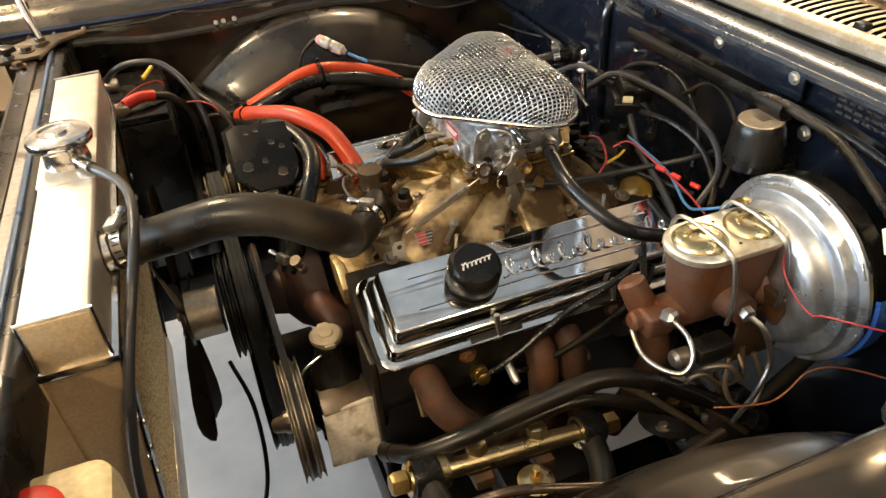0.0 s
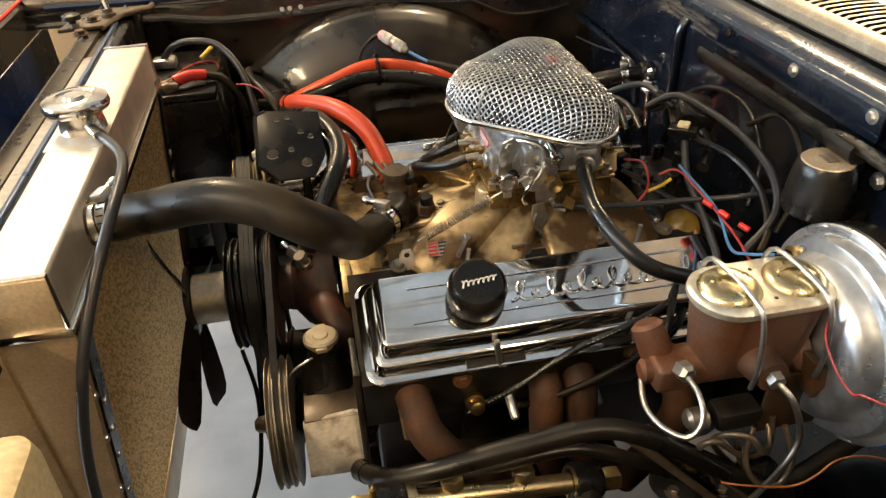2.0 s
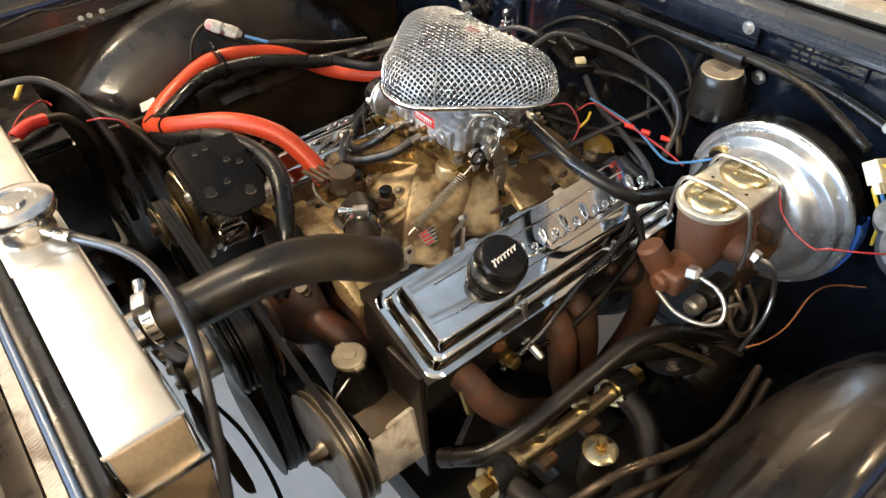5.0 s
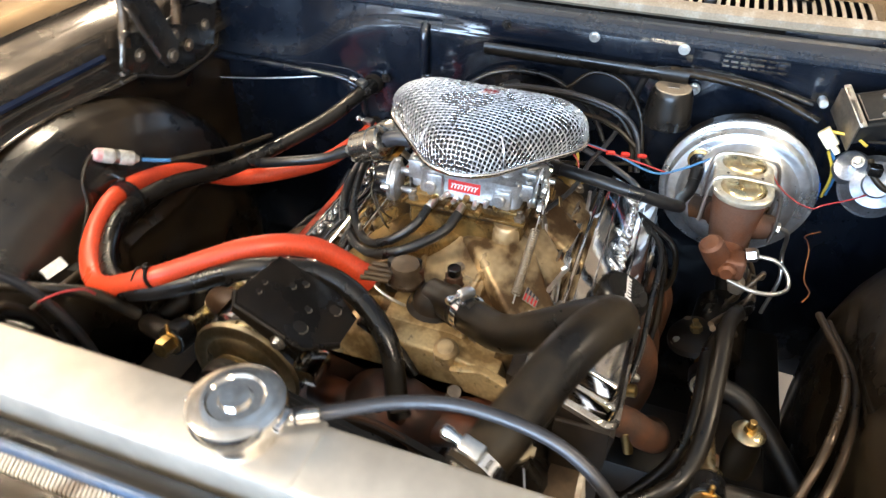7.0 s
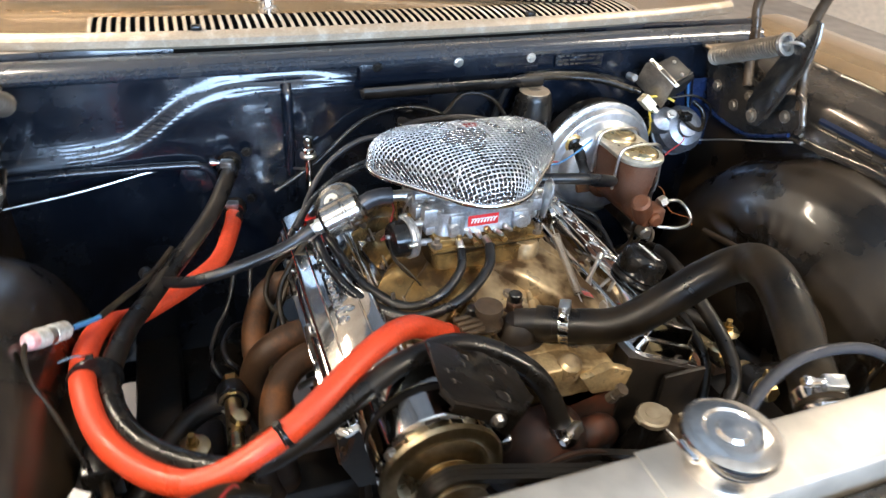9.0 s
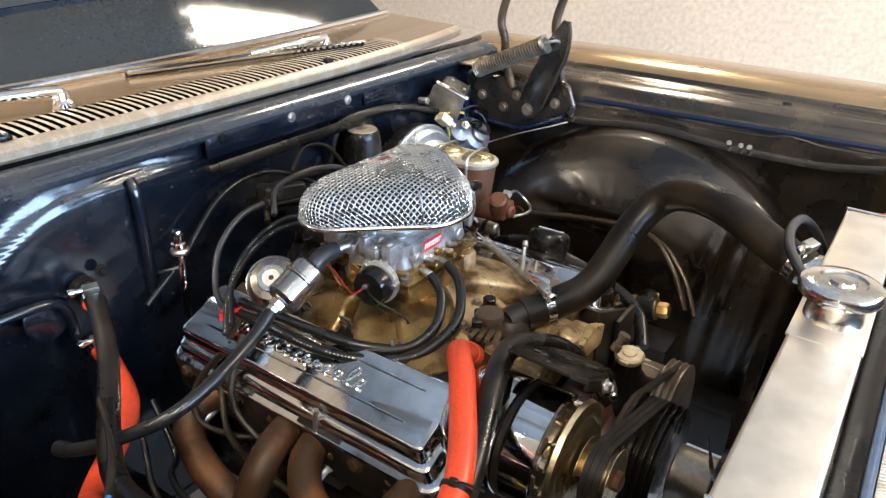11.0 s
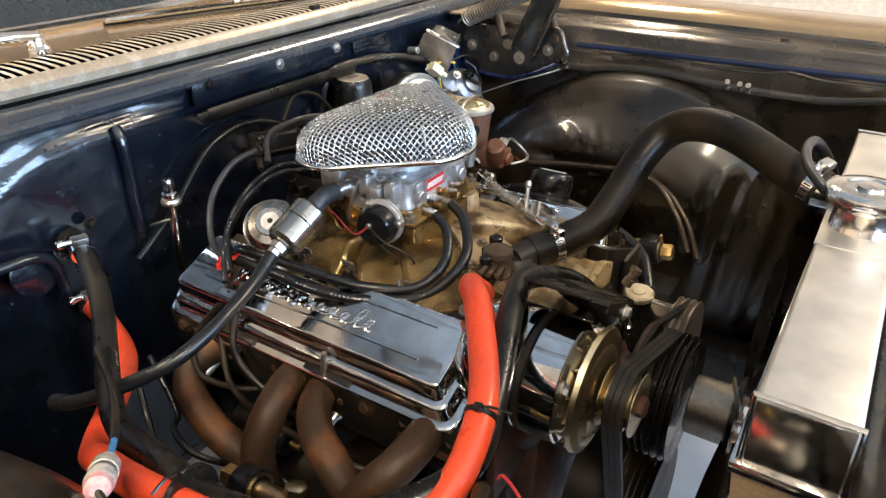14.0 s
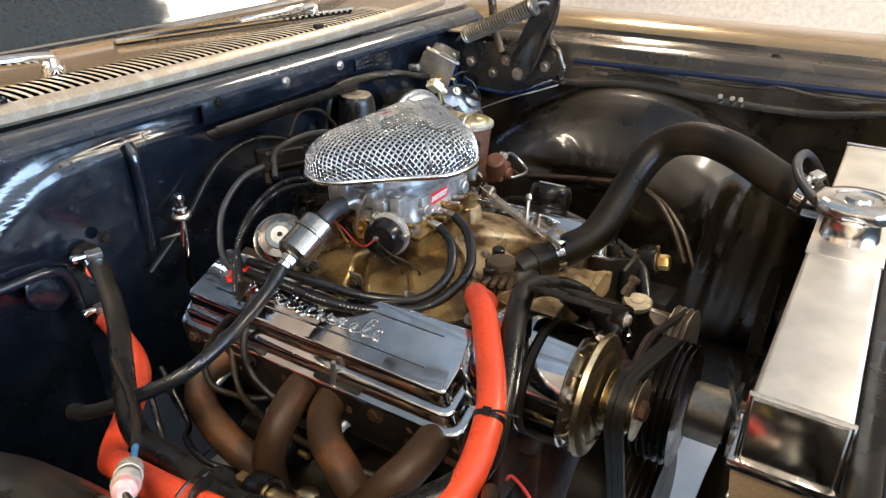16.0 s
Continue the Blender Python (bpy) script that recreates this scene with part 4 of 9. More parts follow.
def radiator():
    t = thing("radiator", (-0.2, 0.017, 0.30), "bare aluminium radiator with a bright top tank", "radiator")
    y0, y1 = -0.283, 0.317
    tank = part("top_tank", box(-0.228, -0.166, y0, y1, 0.815, 0.872, 0.004, 3), ALUMINIUM, t, "pale brushed aluminium top tank")
    for y in (y0 + 0.001, y1 - 0.001):
        s = -1 if y < 0 else 1
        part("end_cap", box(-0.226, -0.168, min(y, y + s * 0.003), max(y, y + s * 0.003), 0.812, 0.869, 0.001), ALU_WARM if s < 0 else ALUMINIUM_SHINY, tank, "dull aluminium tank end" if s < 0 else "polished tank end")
        # weld bead round the end
        part("weld", tube([(-0.229, y + s * 0.002, 0.815), (-0.2285, y + s * 0.002, 0.872), (-0.166, y + s * 0.002, 0.873), (-0.1655, y + s * 0.002, 0.815)], 0.0022, 6, 0.003, smooth=False, ribs=0.0), ALUMINIUM_SHINY, tank)
    part("filler_pad", box(-0.2292, -0.1648, -0.035, 0.075, 0.8705, 0.8732, 0.001), ALUMINIUM, tank, "raised pad round the filler neck")
    part("seam", box(-0.232, -0.160, y0 - 0.005, y1 + 0.005, 0.806, 0.815, 0.0015), ALUMINIUM_SHINY, t, "folded aluminium seam")
    shear = lambda z: -0.109 * (0.806 - z)
    g = Geo()
    for k in range(84):
        y = y0 + 0.012 + (y1 - y0 - 0.024) * k / 83
        w = 0.0013
        g.v += [(-0.170, y - w, 0.806), (-0.1655, y, 0.806), (-0.170, y + w, 0.806), (-0.170 + shear(0.36), y - w, 0.36), (-0.1655 + shear(0.36), y, 0.36), (-0.170 + shear(0.36), y + w, 0.36)]
        n = 6 * k
        g.f += [(n, n + 1, n + 4, n + 3), (n + 1, n + 2, n + 5, n + 4)]
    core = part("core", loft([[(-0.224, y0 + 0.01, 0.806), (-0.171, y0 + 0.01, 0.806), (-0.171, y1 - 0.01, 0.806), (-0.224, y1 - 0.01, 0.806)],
                              [(-0.224 + shear(0.36), y0 + 0.01, 0.36), (-0.171 + shear(0.36), y0 + 0.01, 0.36), (-0.171 + shear(0.36), y1 - 0.01, 0.36), (-0.224 + shear(0.36), y1 - 0.01, 0.36)]]), CORE_SHADE, t, "dusty finned core with painted shade between the tubes")
    part("core_tube", g, CORE, core, kind="stuff")
    # rows of folded fins between the tubes, nearest rows
    g = Geo()
    for k in range(83):
        ya = y0 + 0.0135 + (y1 - y0 - 0.024) * k / 83
        yb = ya + 0.0055
        for j in range(62):
            z = 0.80 - 0.007 * j
            x = -0.1695 + shear(z)
            n = len(g.v)
            g.v += [(x, ya, z), (x + 0.0015, (ya + yb) / 2, z - 0.0018), (x, yb, z), (x - 0.001, (ya + yb) / 2, z - 0.0045)]
            g.f.append((n, n + 1, n + 2, n + 3))
    part("fin", g, CORE, core, kind="stuff")
    for y in (y0 + 0.004, y1 - 0.004):
        s = -1 if y < 0 else 1
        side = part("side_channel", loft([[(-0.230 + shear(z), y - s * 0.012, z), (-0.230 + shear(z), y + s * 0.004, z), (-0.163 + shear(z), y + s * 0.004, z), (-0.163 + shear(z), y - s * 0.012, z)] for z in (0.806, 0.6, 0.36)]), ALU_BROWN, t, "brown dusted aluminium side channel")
        for z in (0.77, 0.72, 0.66, 0.58, 0.5, 0.42):
            part("rivet", lathe((-0.163 + shear(z), y - s * 0.004, z), (1, 0, 0), [(0, 0.005), (0.002, 0.0045), (0.0032, 0.001)], 12), STEEL, side)
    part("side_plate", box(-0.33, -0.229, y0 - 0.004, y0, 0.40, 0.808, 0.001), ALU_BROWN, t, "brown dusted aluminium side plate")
    for y in (y0 + 0.006, y1 - 0.006):
        s = -1 if y < 0 else 1
        part("side_strip", loft([[(-0.1625 + shear(z), y - s * 0.004, z), (-0.1595 + shear(z), y - s * 0.004, z), (-0.1595 + shear(z), y + s * 0.026 * -1, z), (-0.1625 + shear(z), y - s * 0.026, z)] for z in (0.806, 0.6, 0.36)]), BLACK_SATIN, t, "glossy black riveted side strip")
        for z in (0.70, 0.66, 0.62, 0.56, 0.5):
            part("strip_screw", lathe((-0.1598 + shear(z), y - s * 0.015, z), (1, 0, 0), [(0, 0.005), (0.002, 0.0045), (0.0032, 0.001)], 12), STEEL, t)
    part("bottom_tank", box(-0.29, -0.212, y0, y1, 0.30, 0.36, 0.004), ALUMINIUM, t)
    # filler neck on the top tank
    neck = part("filler_neck", lathe((-0.196, 0.02, 0.868), (0, 0, 1), [(0, 0.030), (0.004, 0.027), (0.02, 0.025), (0.026, 0.025), (0.028, 0.029), (0.032, 0.029)], 32), ALUMINIUM_SHINY, t, "bright filler neck")
    part("neck_spout", rod((-0.186, 0.0, 0.885), (-0.168, -0.030, 0.883), 0.0055), ALUMINIUM_SHINY, neck)
    cap = part("filler_cap", lathe((-0.196, 0.02, 0.898), (0, 0, 1), [(0, 0.030), (0.001, 0.036), (0.006, 0.0375), (0.012, 0.036), (0.0145, 0.032), (0.0155, 0.022), (0.0135, 0.020), (0.0135, 0.013), (0.0165, 0.011), (0.017, 0.0)], 40), ALUMINIUM_SHINY, t, "polished metal filler cap")
    for s in (-1, 1):
        part("ear", box(-0.196 - 0.010, -0.196 + 0.010, 0.02 + s * 0.034 - 0.006, 0.02 + s * 0.034 + 0.006, 0.899, 0.906, 0.002), CHROME_CLEAN, cap)
    part("outlet", lathe((-0.168, -0.145, 0.838), (1, 0, 0), [(0, 0.028), (0.004, 0.021), (0.03, 0.020)], 24), ALUMINIUM_SHINY, t)
    return t


radiator()


def hose_clamp(p, axis, r, label="worm drive steel hose clamp"):
    t = thing("hose_clamp", p, label, "clamp", "hose clamps")
    a, u, w = frame_of(axis)
    p = Vector(p)
    band = part("band", lathe(p - a * 0.006, a, [(0, r + 0.0002), (0, r + 0.0016), (0.012, r + 0.0016), (0.012, r + 0.0002)], 32), CHROME_CLEAN, t)
    q = p + w * (r + 0.006)
    part("screw_housing", box(-0.007, 0.007, -0.010, 0.010, -0.005, 0.005, 0.002, 2, basis(q, a, u)), STEEL, t)
    part("screw", lathe(q + u * 0.008, u, [(0, 0.0045), (0.010, 0.0045), (0.012, 0.006), (0.018, 0.006), (0.02, 0.004)], 12), CHROME_CLEAN, t)
    g = Geo()
    for k in range(20):
        an = 2 * math.pi * k / 20
        d = u * math.cos(an) + w * math.sin(an)
        g.add(box(-0.004, 0.004, -0.0008, 0.0008, 0, 0.0006, 0, 1, basis(p + d * (r + 0.0016), a, d.cross(a))))
    part("slot", g, BLACK_GRIME, band)
    return t


def hose(name, pts, r, material, label, category="hose", n=14, ribs=0.0, group=""):
    if r < 0.0078 and name != "overflow_hose":
        return single(name, tube(pts, r, n, 0.006, ribs=ribs), material, label, category, group)
    # a thick hose: its tube and a slightly swollen cuff at each end
    t = thing(name, pts[0], label, category, group)
    part("tube", tube(pts, r, n, 0.006, ribs=ribs), material, t)
    P = spline(pts, 0.004)
    for q in (P[:6], P[::-1][:6]):
        part("cuff", tube(q, r + 0.0011, n, smooth=False), material, t)
    return t


def printing(wire, pts, r, face, dash=0.0020, gap=0.0022, run=(0.0, 1.0)):
    """Rows of pale printed bars along a wire, on the side turned to face."""
    rnd = random.Random(len(pts))
    P = spline(pts, 0.0012)
    g, i, last = Geo(), int(len(P) * run[0]) + 2, int(len(P) * run[1]) - 6
    while i < last:
        n = 1 + int(rnd.uniform(0.6, 1.6) * dash / 0.0012)
        a, b = P[i], P[i + n]
        d = (b - a).normalized()
        w = (Vector(face) - d * Vector(face).dot(d)).normalized()
        u = d.cross(w)
        h = r * 0.13
        k = len(g.v)
        g.v += [tuple(q + u * (h * e) + w * (r * 0.965 + 0.0003)) for q, e in ((a, -1), (b, -1), (b, 1), (a, 1))]
        g.f.append((k, k + 1, k + 2, k + 3))
        i += n + 1 + int((gap if rnd.random() < 0.86 else gap * 11) / 0.0012)
    return part("printed_bar", g, PRINT_GREY, wire, "pale printed bars", kind="stuff")


UPPER = [(-0.150, -0.143, 0.838), (-0.110, -0.160, 0.850), (-0.040, -0.188, 0.872), (0.010, -0.208, 0.872), (0.052, -0.222, 0.853), (0.078, -0.196, 0.820), (0.100, -0.115, 0.752), (0.128, -0.068, 0.733), (0.158, -0.022, 0.724)]
hose("radiator_hose", UPPER, 0.0225, RUBBER, "thick black rubber upper radiator hose", n=22)
hose_clamp((-0.140, -0.147, 0.842), (1, -0.35, 0.3), 0.0225)
hose_clamp((0.139, -0.052, 0.730), (0.55, 0.75, -0.15), 0.0225)
hose("overflow_hose", [(-0.178, -0.012, 0.884), (-0.160, -0.035, 0.880), (-0.135, -0.085, 0.884), (-0.124, -0.140, 0.886), (-0.127, -0.210, 0.874), (-0.143, -0.261, 0.836), (-0.163, -0.297, 0.775), (-0.185, -0.312, 0.68), (-0.20, -0.32, 0.56)], 0.0055, GREY_HOSE, "thin grey-black overflow hose from the filler neck")


def coolant_bottle():
    t = thing("coolant_bottle", (-0.22, -0.42, 0.6), "yellowed plastic bottle with a red cap", "bottle")
    rings = []
    for z, sx, sy in ((0.60, 0.10, 0.09), (0.78, 0.11, 0.10), (0.796, 0.105, 0.095), (0.802, 0.09, 0.08)):
        rings.append([(-0.225 + x, -0.435 + y, z) for x, y in round_rect(sx, sy, 0.018, 5)])
    part("body", loft(rings), PLASTIC_WHITE, t)
    part("cap", lathe((-0.228, -0.44, 0.800), (0, 0, 1), [(0, 0.026), (0.002, 0.028), (0.014, 0.028), (0.017, 0.024), (0.018, 0.0)], 28), RED_PLASTIC, t, "orange-red screw cap")
    return t


coolant_bottle()

# ---- engine ----


def engine_block():
    t = thing("engine_block", (0.3, 0, 0.30), "oily black vee engine block with worn orange paint", "engine block")
    part("block", box(0.10, 0.56, -0.13, 0.13, 0.33, 0.60, 0.01), BLACK_GRIME, t)
    part("oil_pan", box(0.16, 0.54, -0.10, 0.10, 0.26, 0.335, 0.02), BLACK_GRIME, t)
    part("timing_cover", prism([(-0.08, 0.34), (0.08, 0.34), (0.115, 0.46), (0.10, 0.60), (-0.10, 0.60), (-0.115, 0.46)], basis((0.072, 0, 0), (0, 1, 0), (0, 0, 1)), 0.03, 0.004), ENGINE_ORANGE, t, "worn orange timing cover")
    part("front_plate", box(0.088, 0.10, -0.19, 0.19, 0.50, 0.66, 0.003), ENGINE_ORANGE, t)
    part("end_plate", box(0.55, 0.60, -0.16, 0.16, 0.35, 0.60, 0.02), BLACK_GRIME, t)
    for s in (-1, 1):
        # cylinder heads lean outwards on each bank
        x0 = 0.085 if s < 0 else 0.110
        prof = [(s * 0.118, 0.705), (s * 0.250, 0.646), (s * 0.246, 0.60), (s * 0.225, 0.552), (s * 0.12, 0.55)]
        part("cylinder_head", loft([[(x, y, z) for y, z in prof] for x in (x0, x0 + 0.455)]), BLACK_GRIME, t, "oily black cylinder head")
        for k in range(4):
            x = x0 + 0.07 + 0.105 * k
            part("spark_plug", lathe((x, s * 0.228, 0.585), (0, s * 0.8, -0.25), [(0, 0.010), (0.006, 0.011), (0.012, 0.008), (0.016, 0.006), (0.04, 0.006), (0.044, 0.004)], 14), STEEL, t, "plated spark plug")
            part("head_bolt", hex_bolt((x + 0.045, s * 0.249, 0.63), (0, s, 0.1), 0.008, 0.007), RUST_DARK, t)
    part("bracket_bolt", rod((0.128, -0.262, 0.615), (0.131, -0.272, 0.575), 0.0065), BRASS, t, "yellowed sleeve bolt")
    part("coolant_plug", lathe((0.214, -0.247, 0.592), (0, -1, 0.2), [(0, 0.012), (0.008, 0.012), (0.009, 0.009), (0.02, 0.009), (0.022, 0.006)], 14), BRASS, t, "orange-brown sender plug")
    return t


engine_block()


def valve_cover(s, x0, label):
    """Chrome rocker cover: flange, stepped skirt, tapered top with raised script-like relief."""
    t = thing("valve_cover", (x0 + 0.22, s * 0.2, 0.66), label, "valve cover", "valve covers")
    L = 0.462
    m = basis((x0, s * 0.252, 0.643), (1, 0, 0), (0, -s * 0.914, 0.406))
    if s > 0:
        # keep the third axis pointing up on the passenger bank
        m = basis((x0, s * 0.252, 0.643), (1, 0, 0), (0, -0.914, 0.406)) @ Matrix.Diagonal((1, 1, -1, 1)) if basis((0, 0, 0), (1, 0, 0), (0, -0.914, 0.406)).col[2][2] < 0 else m

    def ring(inset_x, v0, v1, n, r):
        w, h = L - 2 * inset_x, v1 - v0
        return [m @ Vector((L / 2 + a, (v0 + v1) / 2 + b, n)) for a, b in round_rect(w, h, r, 5)]
    part("flange", loft([ring(0.0, 0.0, 0.132, 0.0, 0.02), ring(0.0, 0.0, 0.132, 0.0035, 0.02), ring(0.001, 0.001, 0.131, 0.0045, 0.02), ring(0.008, 0.008, 0.124, 0.0048, 0.014)]), CHROME, t)
    skirt = [ring(0.0085, 0.0085, 0.1235, 0.004, 0.014), ring(0.010, 0.010, 0.122, 0.008, 0.014), ring(0.012, 0.012, 0.120, 0.019, 0.013), ring(0.014, 0.0145, 0.1185, 0.0215, 0.012), ring(0.019, 0.021, 0.116, 0.0225, 0.010)]
    part("skirt", loft(skirt), CHROME, t)
    top = [ring(0.020, 0.022, 0.116, 0.021, 0.009), ring(0.022, 0.026, 0.1145, 0.0405, 0.008), ring(0.0235, 0.028, 0.1135, 0.0438, 0.0075), ring(0.027, 0.0315, 0.111, 0.0452, 0.006)]
    part("top", loft(top), CHROME, t)
    # longitudinal swage lines
    for v in (0.050, 0.094):
        part("swage", tube([m @ Vector((0.06, v, 0.0446)), m @ Vector((0.2, v, 0.0452)), m @ Vector((0.40, v, 0.0446))], 0.0016, 8), CHROME, t)
    # raised relief in the place of the script, plain loops only
    a0, a1 = (0.180, 0.425) if s < 0 else (0.13, 0.36)
    loops = []
    tall = (1.0, 0.45, 1.0, 0.5, 1.0, 0.5, 1.0, 0.5, 0.45, 0.5, 0.45, 1.0, 0.55)
    N = 390
    for i in range(N + 1):
        u = i / N
        k = min(12, int(u * 13))
        wave = math.cos(u * 2 * math.pi * 13)
        v = -0.012 + 0.0125 * (1 - wave) * tall[k]
        x = a0 + (a1 - a0) * (u if s < 0 else 1 - u) + (0.0078 * math.sin(u * 2 * math.pi * 13) + 0.30 * v) * -s
        loops.append(m @ Vector((x, 0.0715 + v, 0.0448)))
    part("relief", tube(loops, 0.0024, 8, smooth=False), CHROME, t, "raised looping relief")
    for k, u in enumerate((0.150, 0.315) if s < 0 else (0.175, 0.33)):
        # hold-down stud and spreader on the outer side
        a, b = m @ Vector((u, 0.018, 0.036)), m @ Vector((u + 0.004, 0.004, 0.004))
        part("hold_down", tube([a, (a + b) / 2, b], 0.0035, 8, smooth=False), STEEL, t, "small hold-down stud")
        part("spreader", box(-0.035, 0.035, 0.003, 0.010, 0.0045, 0.008, 0.001, 2, m @ Matrix.Translation((u, 0, 0))), BLACK_GRIME, t)
    for u in (0.14, 0.36):
        p = m @ Vector((u, 0.124, 0.01))
        part("tall_stud", tube([p, p + Vector((0.003, 0, 0.035))], 0.0028, 8, smooth=False), STEEL, t)
    if s < 0:
        part("hold_down_rod", tube([(0.220, -0.126, 0.708), (0.224, -0.137, 0.733), (0.228, -0.149, 0.757)], 0.0032, 10, smooth=False), STEEL, t, "long bright hold-down rod")
        part("rod_head", rod((0.226, -0.146, 0.757), (0.2295, -0.152, 0.763), 0.0045), STEEL, t)
    return t, m


_, VCD = valve_cover(-1, 0.090, "chrome driver side valve cover with raised script-like relief")
_, VCP = valve_cover(1, 0.108, "chrome passenger side valve cover under black wires")


def breather():
    p, a = Vector((0.224, -0.2095, 0.712)), Vector((0, -0.406, 0.914))
    t = thing("breather_cap", p, "round black push-in breather cap with a pale mark", "breather")
    part("neck", lathe(p - a * 0.014, a, [(0, 0.014), (0.016, 0.014)], 20), CHROME, t)
    part("lower_ring", lathe(p, a, [(0, 0.024), (0.001, 0.0325), (0.005, 0.034), (0.009, 0.0325)], 36), BLACK_SATIN, t)
    part("cap", lathe(p + a * 0.009, a, [(0, 0.0305), (0.004, 0.0335), (0.026, 0.0335), (0.032, 0.032), (0.0365, 0.027), (0.038, 0.0)], 40), PLASTIC_BLACK, t)
    u = Vector((1, 0, 0))
    w = a.cross(u)
    pts = []
    for i in range(121):
        k = i / 120
        v = 0.0034 * math.cos(k * 2 * math.pi * 7) * (1.25 if k < 0.15 else 0.8)
        pts.append(p + a * 0.0473 + u * (-0.020 + 0.040 * k + 0.0016 * math.sin(k * 2 * math.pi * 7) + 0.35 * v) + w * (v + 0.004 * (k - 0.5)))
    part("pale_mark", tube(pts, 0.0009, 5, smooth=False), WHITE_LABEL, t, "pale plain squiggle")
    return t


breather()


def exhaust(s, tubes, label):
    t = thing("exhaust_header", (0.3, s * 0.26, 0.45), label, "exhaust header", "exhaust headers")
    for pts in tubes:
        p, q = Vector(pts[0]), Vector(pts[1])
        a = (q - p).normalized()
        part("tube", tube(pts, 0.0205, 20, 0.008), RUST if s < 0 else RUST_DARK, t)
        part("port_flange", prism([(-0.036, -0.026), (0.036, -0.026), (0.04, 0), (0.036, 0.026), (-0.036, 0.026), (-0.04, 0)], basis(p - a * 0.004, (1, 0, 0), a.cross(Vector((1, 0, 0)))), 0.008, 0.001), RUST, t)
        for dx in (-0.031, 0.031):
            part("bolt", hex_bolt(p + a * 0.005 + Vector((dx, 0, 0)), a, 0.0065, 0.006), RUST_DARK, t)
    return t


exhaust(-1, [[(0.140, -0.234, 0.618), (0.143, -0.262, 0.612), (0.152, -0.288, 0.590), (0.185, -0.303, 0.552), (0.24, -0.30, 0.50), (0.30, -0.28, 0.42)],
             [(0.302, -0.232, 0.606), (0.300, -0.258, 0.600), (0.297, -0.272, 0.565), (0.305, -0.272, 0.50), (0.34, -0.26, 0.40)],
             [(0.345, -0.232, 0.606), (0.343, -0.258, 0.600), (0.342, -0.270, 0.560), (0.35, -0.27, 0.49), (0.37, -0.26, 0.40)],
             [(0.450, -0.232, 0.600), (0.462, -0.262, 0.590), (0.468, -0.280, 0.55), (0.45, -0.275, 0.48), (0.42, -0.26, 0.40)]],
        "rusty brown tubular exhaust header on the driver side")
exhaust(1, [[(0.490, 0.236, 0.606), (0.508, 0.268, 0.592), (0.490, 0.296, 0.570), (0.428, 0.314, 0.549), (0.384, 0.310, 0.520), (0.370, 0.290, 0.45), (0.36, 0.28, 0.38)],
            [(0.345, 0.238, 0.622), (0.334, 0.276, 0.623), (0.330, 0.308, 0.604), (0.334, 0.325, 0.565), (0.332, 0.325, 0.510), (0.344, 0.30, 0.44), (0.35, 0.29, 0.38)],
            [(0.300, 0.238, 0.618), (0.288, 0.270, 0.614), (0.262, 0.296, 0.606), (0.226, 0.310, 0.588), (0.205, 0.31, 0.54), (0.25, 0.30, 0.42)],
            [(0.146, 0.238, 0.626), (0.136, 0.276, 0.638), (0.138, 0.309, 0.635), (0.157, 0.330, 0.611), (0.193, 0.335, 0.551), (0.24, 0.32, 0.42)]],
        "rusty brown tubular exhaust header on the passenger side")


